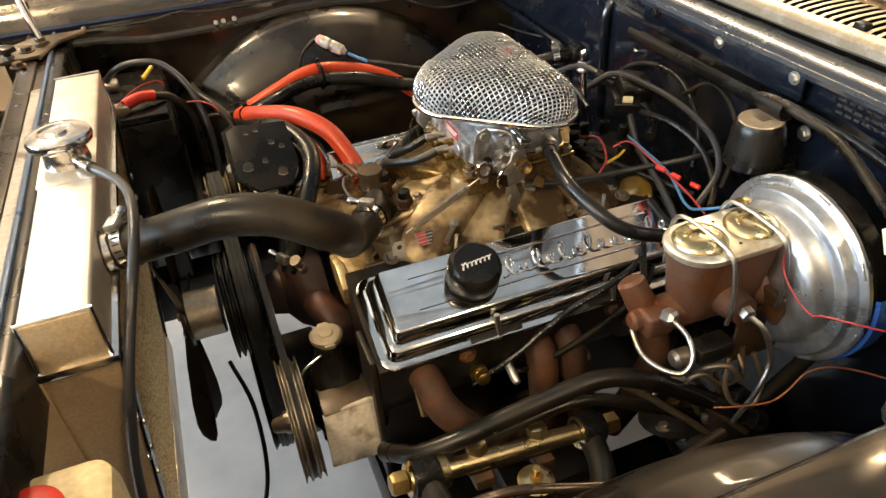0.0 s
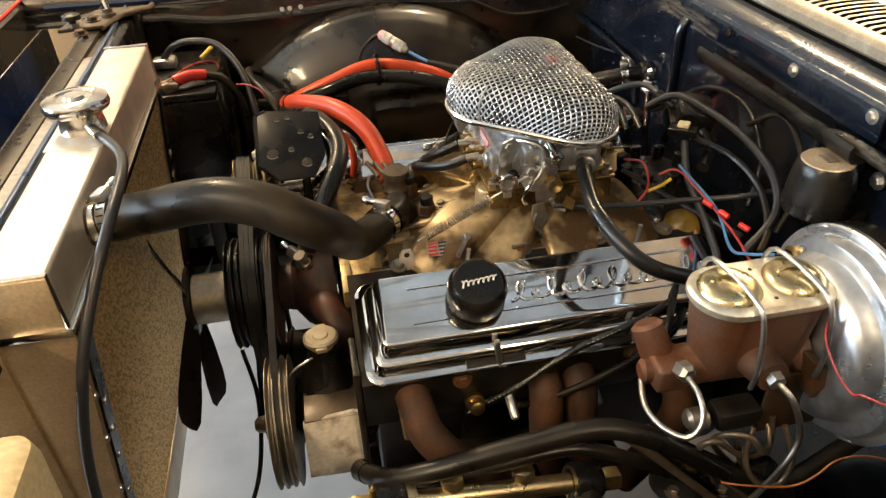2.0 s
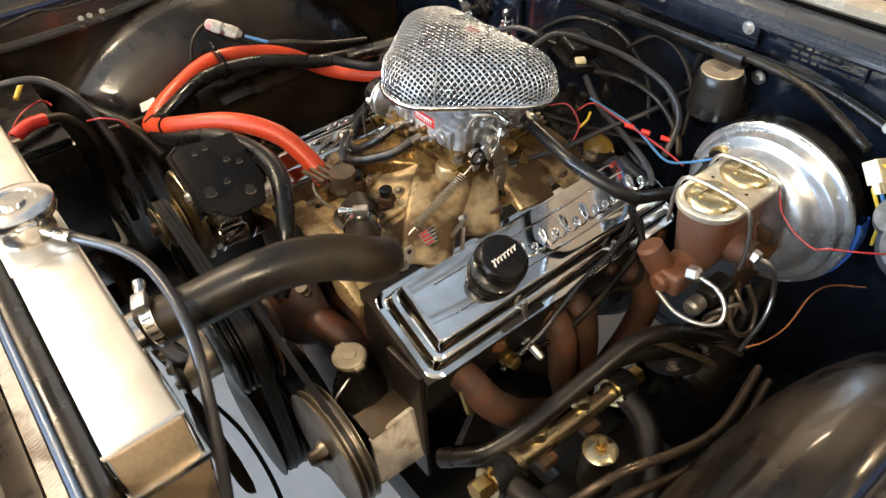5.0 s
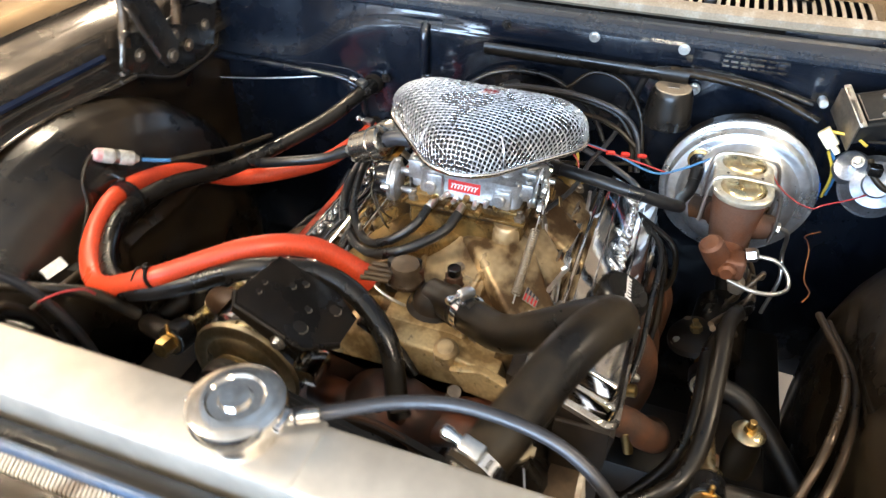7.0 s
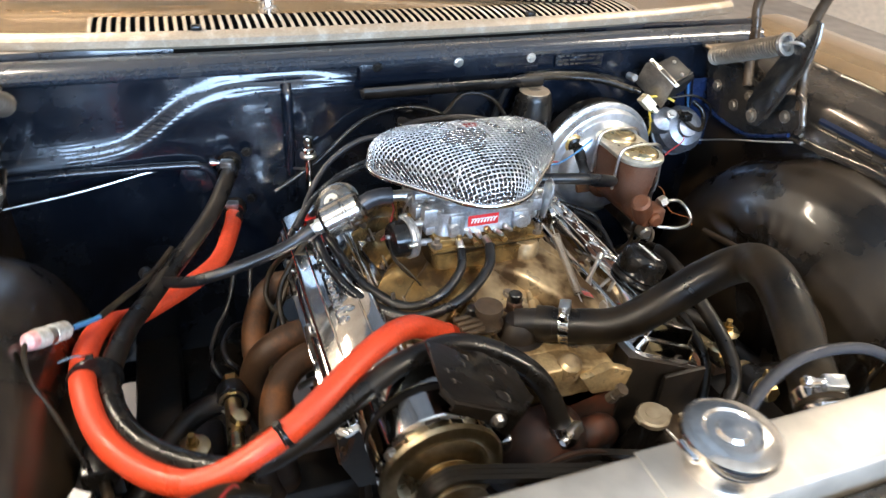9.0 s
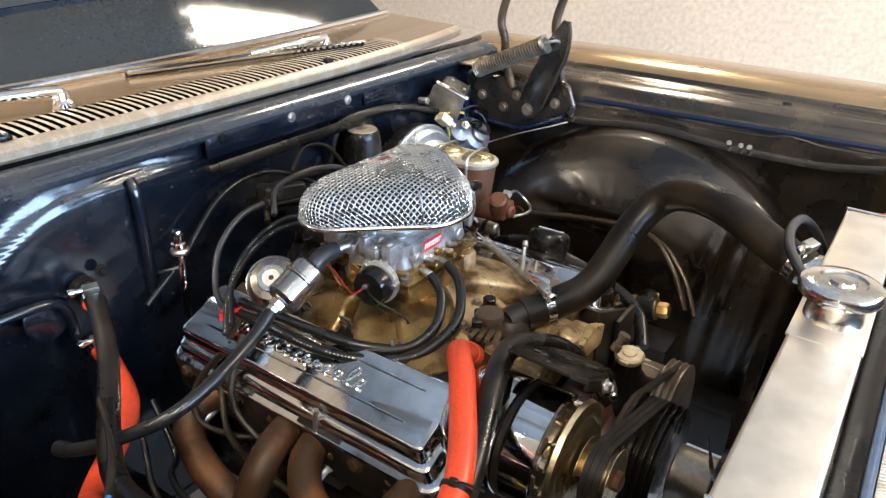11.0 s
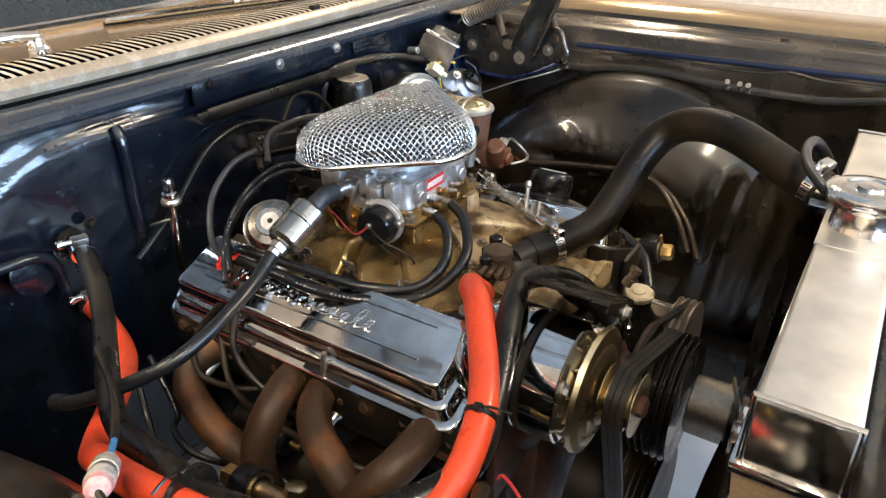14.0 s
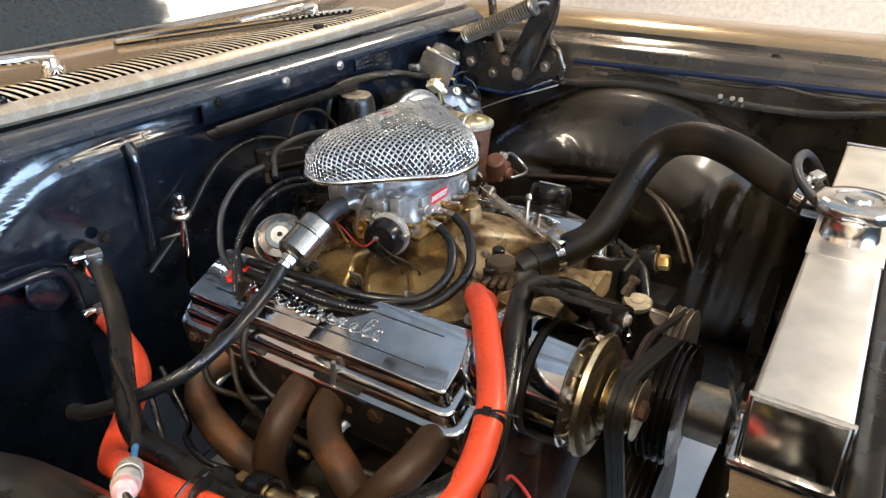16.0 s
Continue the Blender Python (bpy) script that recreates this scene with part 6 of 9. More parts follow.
    part("lower_arm", tube([(0.352, -0.092, 0.76), (0.358, -0.094, 0.748), (0.37, -0.094, 0.742)], 0.003, 8), STEEL, lev)
    part("return_arm", prism([(-0.005, -0.012), (0.005, -0.012), (0.006, 0.012), (-0.005, 0.014)], basis((0.292, -0.098, 0.788), (1, 0, 0), (0, 0, 1)), 0.003, 0.0005), STEEL, t)
    part("rod", tube([(0.295, -0.097, 0.792), (0.32, -0.095, 0.80), (0.338, -0.095, 0.812)], 0.002, 6), STEEL, t)
    part("idle_screw", rod((0.372, -0.09, 0.80), (0.40, -0.094, 0.804), 0.0035), STEEL, t)
    part("rear_port", lathe((0.395, -0.078, 0.802), (0, -1, 0), [(0, 0.012), (0.018, 0.011), (0.020, 0.009)], 18), CARB_ALU, t)
    part("rear_tag", prism([(-0.008, 0), (0.006, -0.008), (0.010, 0.004), (0.0, 0.012)], basis((0.366, -0.112, 0.762), (1, 0, 0), (0, 0.3, 1)), 0.0015, 0), BRASS, t, "small yellowed tag")
    return t


carburettor()


def air_cleaner():
    t = thing("air_cleaner", (0.362, 0, 0.845), "chrome wire mesh triangular air cleaner on the carburetor", "air cleaner")
    cx, cy = 0.346, 0.004
    circ = [(0.310, 0.004, 0.069), (0.381, 0.0955, 0.0465), (0.381, -0.0875, 0.0465)]

    def reach(a):
        # distance from the centre to the rounded-triangle outline
        d = Vector((math.cos(a), math.sin(a)))
        lo, hi = 0.02, 0.25
        for _ in range(26):
            mid = (lo + hi) / 2
            p = Vector((cx, cy)) + d * mid
            inside = False
            for i in range(3):
                for j in range(3):
                    (x0, y0, r0), (x1, y1, r1) = circ[i], circ[j]
                    A, B = Vector((x0, y0)), Vector((x1, y1))
                    for w in (0, 0.25, 0.5, 0.75, 1):
                        if (p - A.lerp(B, w)).length < r0 + (r1 - r0) * w:
                            inside = True
            q = [Vector(c[:2]) for c in circ]
            def side(u, v):
                return (v - u).cross(p - u)
            sg = [side(q[0], q[1]), side(q[1], q[2]), side(q[2], q[0])]
            if all(x > 0 for x in sg) or all(x < 0 for x in sg):
                inside = True
            if inside:
                lo = mid
            else:
                hi = mid
        return lo
    table = [reach(2 * math.pi * k / 180) for k in range(180)]
    table = [sum(table[(k + d) % 180] for d in (-3, -2, -1, 0, 1, 2, 3)) / 7 for k in range(180)]

    def out(a):
        k = (a / (2 * math.pi) * 180) % 180
        i = int(k)
        return table[i] * (1 - (k - i)) + table[(i + 1) % 180] * (k - i)
    # smooth dome profile by its arc length: share of the outline and of the height, from the crown to the rim
    prof, arc = [], [0.0]
    for k in range(61):
        th = math.pi / 2 * k / 60
        prof.append((math.sin(th) ** 0.645, math.cos(th) ** 0.645 if k < 60 else 0.0))
    for p, q in zip(prof[:-1], prof[1:]):
        arc.append(arc[-1] + math.hypot(0.105 * (q[0] - p[0]), 0.051 * (q[1] - p[1])))
    prof = [(l / arc[-1], p[0], p[1]) for l, p in zip(arc, prof)]

    def rim_z(x):
        return 0.8575

    def surf(rho, a, inset=0.0):
        for (r0, s0, z0), (r1, s1, z1) in zip(prof[:-1], prof[1:]):
            if rho <= r1:
                w = (rho - r0) / (r1 - r0)
                s, z = s0 + (s1 - s0) * w, z0 + (z1 - z0) * w
                break
        else:
            s, z = prof[-1][1], prof[-1][2]
        o = out(a) * s - inset
        x = cx + o * math.cos(a)
        return (x, cy + o * math.sin(a), rim_z(x) + 0.051 * z - inset)
    # two families of wires crossing at right angles, each over and under the other
    g = Geo()
    pitch, half = 0.0062, 34
    for fam in (0, 1):
        for i in range(-half, half + 1):
            run = []
            for j in range(-2 * half, 2 * half + 1):
                a, b = (i, j / 2) if fam == 0 else (j / 2, i)
                x, y = a * pitch, b * pitch
                ang = math.atan2(y, x)
                rho = math.hypot(x, y) / (1.28 * out(ang))
                if rho < 1.0:
                    lift = 0.0
                    if j % 2 == 0:
                        lift = 0.0005 * (1 if (i + j // 2 + fam) % 2 else -1)
                    run.append(surf(rho, ang, -lift))
            if len(run) > 3:
                g.add(tube(run, 0.00092, 6, smooth=False, caps=False))
    part("mesh_screen", g, WIRE_MESH, t, "bright woven wire mesh", sharp=180)
    for a in (2.55, 3.75):
        part("mesh_seam", tube([surf(r, a, -0.0012) for r in (1.0, 0.92, 0.84, 0.76, 0.66)], 0.0011, 6), WIRE_MESH, t, "single bright seam wire")
    rings = [[surf(r, 2 * math.pi * k / 72, 0.007) for k in range(72)] for r in (1.0, 0.88, 0.77, 0.66, 0.5, 0.3, 0.05)]
    part("filter_gauze", loft(rings, cap=True), FILTER, t, "dark gauze behind the mesh")
    rim = [surf(1.0, 2 * math.pi * k / 90) for k in range(90)]
    part("rim", tube([(x, y, z - 0.002) for x, y, z in rim + rim[:2]], 0.0042, 10, smooth=False, caps=False), CHROME, t, "dark chrome rolled rim")
    base = [[(x + (cx - x) * f, y * (1 - f), z + (0.846 - z) * w - 0.003) for x, y, z in rim] for f, w in ((0.0, 0.0), (0.15, 0.3), (0.45, 1.0))]
    part("base_pan", loft(base, cap=True), CHROME_CLEAN, t)
    part("badge", box(-0.011, 0.011, -0.006, 0.006, 0, 0.002, 0.0008, 1, basis((0.374, 0.0, 0.9065), (0, 1, 0), (-1, 0, 0))), mat("dark_red_badge", (0.22, 0.02, 0.02), 0.4, amount=0.3, bump=0.05), t, "small dark red badge")
    return t


air_cleaner()


def return_spring():
    a, b = Vector((0.288, -0.099, 0.786)), Vector((0.178, -0.098, 0.728))
    t = thing("return_spring", a, "long thin throttle return spring", "spring")
    p, q = a.lerp(b, 0.16), a.lerp(b, 0.90)
    part("coil", helix(p, q, 0.0052, 0.0010, 27, 6, 12), HUB_GREY, t)
    part("hook", tube([a, p], 0.001, 6, smooth=False), STEEL, t)
    part("hook", tube([q, b], 0.001, 6, smooth=False), STEEL, t)
    t2 = thing("spring_bracket", (0.162, -0.105, 0.69), "small plated bracket tab holding the return spring", "bracket")
    part("tab", prism([(-0.009, 0), (0.009, 0), (0.009, 0.035), (0.005, 0.041), (-0.005, 0.041), (-0.009, 0.035)], basis((0.160, -0.119, 0.694), (1, 0, 0), (0, -0.05, 1)), 0.0025, 0.0005), ALUMINIUM, t2)
    part("tab_hole", lathe((0.160, -0.1245, 0.728), (0, -1, -0.05), [(0, 0.0035), (0.0004, 0.0035), (0.0004, 0.0)], 14), BLACK_GRIME, t2)
    return t


return_spring()


def fuel_filter():
    """Silver can and round diaphragm body beside the carburettor."""
    a, b = Vector((0.371, 0.152, 0.806)), Vector((0.377, 0.208, 0.778))
    t = thing("fuel_regulator", (0.41, 0.18, 0.76), "silver fuel pressure regulator with a round white centre", "regulator")
    d = (b - a).normalized()
    part("can", lathe(a, d, [(0, 0.010), (0.002, 0.020), (0.006, 0.0235), (0.022, 0.0235), (0.0235, 0.025), (0.026, 0.025), (0.0275, 0.0235), (0.056, 0.0235), (0.061, 0.019), (0.062, 0.010)], 32), SATIN_CAN, t, "satin silver can")
    part("end_fitting", lathe(b, d, [(0, 0.011), (0.008, 0.011), (0.009, 0.008), (0.022, 0.007)], 6), STEEL, t)
    ax = Vector((-0.45, 0.55, 0.75)).normalized()
    c = Vector((0.425, 0.172, 0.772))
    body = part("diaphragm_body", lathe(c, ax, [(0, 0.020), (0.004, 0.034), (0.010, 0.036), (0.012, 0.036), (0.014, 0.032), (0.022, 0.028), (0.026, 0.019), (0.028, 0.018)], 36), SATIN_CAN, t, "plated round regulator body")
    part("centre_disc", lathe(c + ax * 0.028, ax, [(0, 0.0115), (0.0015, 0.0115), (0.002, 0.0105), (0.002, 0.0)], 30), WHITE_LABEL, body, "white centre disc")
    part("centre_screw", lathe(c + ax * 0.030, ax, [(0, 0.0035), (0.001, 0.003)], 12), BLACK_GRIME, body)
    part("rear_cover", lathe(c - ax * 0.002, -ax, [(0, 0.030), (0.010, 0.028), (0.014, 0.02)], 30), BRASS, body, "yellowed rear cover")
    part("bracket", tube([c - ax * 0.01, (0.44, 0.15, 0.745), (0.45, 0.13, 0.72)], 0.005, 8), STEEL, t)
    part("bolt", rod((0.398, 0.20, 0.765), (0.402, 0.225, 0.742), 0.005), STEEL, t)
    t2 = hose("fuel_hose", [(0.371, 0.152, 0.806), (0.371, 0.142, 0.812), (0.371, 0.125, 0.815), (0.371, 0.112, 0.814)], 0.0105, GREY_HOSE, "short grey fuel hose into the carburetor")
    return t


fuel_filter()
hose("fuel_hose", [(0.379, 0.222, 0.771), (0.373, 0.262, 0.752), (0.362, 0.330, 0.737), (0.372, 0.385, 0.719), (0.415, 0.425, 0.695), (0.462, 0.447, 0.672), (0.492, 0.455, 0.664)], 0.0080, RUBBER_GLOSS, "long black fuel hose crossing the passenger side")
_pts = [(0.265, 0.004, 0.781), (0.235, 0.018, 0.765), (0.205, 0.070, 0.742), (0.225, 0.130, 0.716), (0.275, 0.180, 0.720), (0.335, 0.205, 0.729), (0.395, 0.212, 0.738), (0.46, 0.21, 0.735), (0.50, 0.19, 0.73)]
printing(hose("vacuum_hose", _pts, 0.0068, RUBBER_GLOSS, "black vacuum hose looping round the carburetor", group="vacuum hoses"), _pts, 0.0068, (-0.4, 0.6, 0.6), 0.0016, 0.0016, (0.35, 0.8))
hose("vacuum_hose", [(0.263, 0.046, 0.782), (0.238, 0.056, 0.766), (0.222, 0.090, 0.742), (0.238, 0.130, 0.723), (0.285, 0.170, 0.731), (0.345, 0.190, 0.742), (0.41, 0.20, 0.748), (0.47, 0.195, 0.74)], 0.0062, RUBBER_GLOSS, "black vacuum hose looping round the carburetor", group="vacuum hoses")
hose("brake_vacuum_hose", [(0.392, -0.088, 0.803), (0.378, -0.135, 0.806), (0.366, -0.205, 0.803), (0.393, -0.265, 0.778), (0.455, -0.268, 0.747), (0.505, -0.283, 0.742), (0.538, -0.288, 0.762)], 0.0088, RUBBER_GLOSS, "thick glossy black vacuum hose to the brake booster")
hose("heater_hose", [(0.168, 0.086, 0.716), (0.160, 0.118, 0.742), (0.140, 0.160, 0.772), (0.097, 0.217, 0.784), (0.037, 0.315, 0.756), (0.035, 0.407, 0.719), (0.105, 0.481, 0.718), (0.201, 0.509, 0.734), (0.319, 0.500, 0.706), (0.415, 0.460, 0.648), (0.508, 0.360, 0.646), (0.600, 0.322, 0.652), (0.668, 0.307, 0.660)], 0.0140, RED_HOSE, "thick orange-red heater hose looping over the passenger side", n=20)
hose("heater_hose", [(0.025, -0.009, 0.650), (0.068, 0.024, 0.727), (0.100, 0.101, 0.766), (0.076, 0.189, 0.778), (0.040, 0.288, 0.748), (0.030, 0.365, 0.730), (0.097, 0.447, 0.716), (0.175, 0.483, 0.722), (0.271, 0.476, 0.715), (0.390, 0.446, 0.688), (0.530, 0.358, 0.716), (0.610, 0.318, 0.742), (0.655, 0.305, 0.748)], 0.0130, RUBBER_DUSTY, "dusty black heater hose beside the orange-red one", n=18)
hose_clamp((0.628, 0.313, 0.745), (0.8, -0.3, 0.15), 0.0132)
hose_clamp((0.645, 0.312, 0.657), (1, -0.2, 0.12), 0.0142)
hose_clamp((0.034, -0.002, 0.668), (0.35, 0.2, 0.8), 0.0132)


def zip_tie(p, axis, r, material, label):
    t = thing("cable_tie", p, label, "cable tie", "cable ties")
    a, u, w = frame_of(axis)
    p = Vector(p)
    part("strap", lathe(p - a * 0.0025, a, [(0, r), (0, r + 0.0012), (0.005, r + 0.0012), (0.005, r)], 24), material, t)
    part("head", box(-0.004, 0.004, -0.004, 0.004, 0, 0.006, 0.001, 1, basis(p + w * r, a, u)), material, t)
    part("tail", tube([p + w * (r + 0.003), p + w * (r + 0.01) + u * 0.012, p + w * (r + 0.006) + u * 0.03], 0.0013, 6), material, t)


zip_tie((0.037, 0.315, 0.756), (-0.2, 1, -0.5), 0.0143, PLASTIC_BLACK, "black cable tie round the heater hose")
zip_tie((0.200, 0.497, 0.728), (1, 0.1, 0), 0.028, PLASTIC_BLACK, "black cable tie bundling both heater hoses")
zip_tie((0.468, 0.214, 0.738), (0.3, -0.2, 1), 0.013, RED_PLASTIC, "bright red cable tie round the wires")
zip_tie((0.478, 0.212, 0.722), (0.3, -0.2, 1), 0.012, RED_PLASTIC, "bright red cable tie round the wires")


def heater_pipe(y, z):
    t = thing("heater_pipe", (0.66, y, z), "black heater pipe stub on the firewall", "pipe", "heater pipes")
    part("pipe", rod((0.62, y + 0.003, z - 0.003), (0.69, y, z), 0.0105), BLACK_SATIN, t)
    part("collar", lathe((0.652, y, z), (1, 0, 0), [(0, 0.016), (0.004, 0.019), (0.012, 0.019)], 20), BLACK_SATIN, t, "black collar")
    part("bolt", hex_bolt((0.655, y - 0.028, z + 0.018), (-1, 0, 0), 0.006, 0.006), BLACK_SATIN, t)


heater_pipe(0.307, 0.748)
heater_pipe(0.307, 0.660)


def firewall_stud():
    t = thing("dipstick_tube", (0.63, 0.184, 0.66), "chrome transmission dipstick tube with a capped end", "dipstick")
    part("cap", lathe((0.610, 0.184, 0.778), (0, 0, 1), [(0, 0.010), (0.006, 0.011), (0.008, 0.008), (0.02, 0.009), (0.026, 0.007), (0.028, 0.0)], 16), CHROME_CLEAN, t)
    part("collar", lathe((0.611, 0.184, 0.768), (0, 0, 1), [(0, 0.013), (0.004, 0.014), (0.008, 0.012)], 16), STEEL, t)
    part("tube", tube([(0.611, 0.184, 0.770), (0.615, 0.184, 0.72), (0.622, 0.182, 0.66), (0.625, 0.17, 0.58), (0.60, 0.14, 0.48)], 0.006, 10), CHROME_CLEAN, t)
    part("seal", tube([(0.613, 0.188, 0.745), (0.628, 0.20, 0.74), (0.64, 0.205, 0.735)], 0.002, 6), STEEL, t)


firewall_stud()

# ---- front accessory drive ----

WP = (0.012, 0.604)
ALT = (0.166, 0.701)
CRANK = (0.012, 0.410)
PS = (-0.176, 0.534)


def pulley(name, x0, x1, yz, r, grooves, material, parent, label=""):
    w = (x1 - x0) / grooves
    prof = [(0, r * 0.3), (0.0, r)]
    for k in range(grooves):
        s = w * k
        prof += [(s + 0.001, r), (s + w * 0.42, r - 0.008), (s + w * 0.58, r - 0.008), (s + w - 0.001, r)]
    prof += [(x1 - x0, r), (x1 - x0, r * 0.3)]
    return part(name, lathe((x0, yz[0], yz[1]), (1, 0, 0), prof, 48), material, parent, label)


def belt(xs, width, wheels, label):
    """A belt round circles (y, z, radius), given anticlockwise seen from the front."""
    pts = []
    n = len(wheels)
    tang = []
    for i in range(n):
        (y0, z0, r0), (y1, z1, r1) = wheels[i], wheels[(i + 1) % n]
        d = Vector((y1 - y0, z1 - z0))
        L = d.length
        base = math.atan2(d.y, d.x)
        off = math.acos(max(-1, min(1, (r0 - r1) / L)))
        ang = base - off
        tang.append((ang, ang))
    for i in range(n):
        y, z, r = wheels[i]
        a0, a1 = tang[i - 1][1], tang[i][0]
        while a1 < a0:
            a1 += 2 * math.pi
        k = max(3, int((a1 - a0) / 0.12))
        for j in range(k + 1):
            a = a0 + (a1 - a0) * j / k
            pts.append((y + r * math.cos(a), z + r * math.sin(a), math.cos(a), math.sin(a)))
    t = thing("drive_belt", (xs[0], wheels[0][0], wheels[0][1]), label, "belt", "drive belts")
    h = 0.007
    for x in xs:
        rings = []
        for y, z, cy_, cz_ in pts + pts[:1]:
            rings.append([(x - width / 2, y + cy_ * 0.001, z + cz_ * 0.001), (x + width / 2, y + cy_ * 0.001, z + cz_ * 0.001), (x + width * 0.32, y - cy_ * h, z - cz_ * h), (x - width * 0.32, y - cy_ * h, z - cz_ * h)])
        part("rib", loft(rings, cap=False), BELT, t)
    return t


def water_pump():
    t = thing("water_pump", (0.03, 0.012, 0.5), "worn orange-brown water pump with a grooved pulley", "water pump")
    part("body", lathe((-0.01, *WP), (1, 0, 0), [(0, 0.03), (0.02, 0.035), (0.035, 0.055), (0.06, 0.07), (0.08, 0.07)], 30), ENGINE_ORANGE, t)
    for s in (-1, 1):
        part("leg", tube([(0.05, 0.012 + s * 0.03, 0.60), (0.055, 0.012 + s * 0.075, 0.615), (0.075, 0.012 + s * 0.11, 0.59), (0.085, 0.012 + s * 0.115, 0.56)], 0.022, 14), ENGINE_ORANGE, t)
    part("bypass_neck", rod((0.028, -0.012, 0.61), (0.030, -0.006, 0.655), 0.012), ENGINE_ORANGE, t)
    pulley("pulley", -0.074, -0.022, WP, 0.078, 6, BLACK_SATIN, t, "dusty black grooved pulley")
    part("pulley_ring", lathe((-0.022, *WP), (1, 0, 0), [(0, 0.074), (0.004, 0.081), (0.007, 0.081), (0.01, 0.066)], 44), RUST, t)
    part("fitting", lathe((0.040, -0.066, 0.690), (-0.4, -0.3, 1), [(0, 0.007), (0.010, 0.007), (0.011, 0.0055), (0.020, 0.0055), (0.021, 0.008), (0.027, 0.008)], 8), LINE_DULL, t, "dull brown fitting")
    return t


water_pump()


def fan():
    t = thing("cooling_fan", (-0.11, *WP), "dark flexible cooling fan on a grey spacer", "fan")
    part("spacer", lathe((-0.128, *WP), (1, 0, 0), [(0, 0.033), (0.002, 0.036), (0.046, 0.036), (0.048, 0.034)], 40), HUB_GREY, t, "plain grey metal fan spacer")
    part("hub_plate", lathe((-0.134, *WP), (1, 0, 0), [(0, 0.05), (0.005, 0.05), (0.006, 0.046)], 36), BLACK_SATIN, t)
    for k in range(4):
        a = radians(45 + 90 * k)
        part("bolt", hex_bolt((-0.134, WP[0] + 0.022 * math.cos(a), WP[1] + 0.022 * math.sin(a)), (-1, 0, 0), 0.006, 0.006), STEEL, t)
    for k in range(5):
        a = radians(-92 + 72 * k)
        e, f = Vector((0, math.cos(a), math.sin(a))), Vector((0, -math.sin(a), math.cos(a)))
        rings = []
        for r, w, tw in ((0.042, 0.030, 0.35), (0.09, 0.036, 0.5), (0.15, 0.044, 0.48), (0.182, 0.044, 0.42), (0.195, 0.030, 0.4)):
            c = Vector((-0.131, *WP)) + e * r
            cd = f * math.cos(tw) + Vector((1, 0, 0)) * math.sin(tw)
            nn = cd.cross(e)
            rings.append([c + cd * w * 0.5, c + cd * w * 0.2 + nn * 0.003, c - cd * w * 0.5, c - cd * w * 0.2 + nn * 0.001])
        part("blade", loft([[tuple(p) for p in r] for r in rings]), BLACK_SATIN, t, "dark satin blade")
    return t


fan()


def crank_pulley():
    t = thing("crank_pulley", (-0.02, *CRANK), "dusty grooved crankshaft pulley low on the engine", "pulley")
    pulley("wheel", -0.062, -0.008, CRANK, 0.092, 3, BLACK_GRIME, t)
    part("damper", lathe((-0.008, *CRANK), (1, 0, 0), [(0, 0.05), (0.0, 0.085), (0.05, 0.085), (0.052, 0.05)], 40), BLACK_GRIME, t)
    return t


crank_pulley()
belt((-0.0492, -0.0425, -0.0358), 0.0062, [(CRANK[0], CRANK[1], 0.089), (ALT[0], ALT[1], 0.0355), (WP[0], WP[1], 0.0775)], "dusty black belt between crank, alternator and water pump")
belt((-0.0165,), 0.009, [(CRANK[0], CRANK[1], 0.089), (WP[0], WP[1], 0.0775), (PS[0], PS[1], 0.079)], "dusty black belt to the power steering pulley")


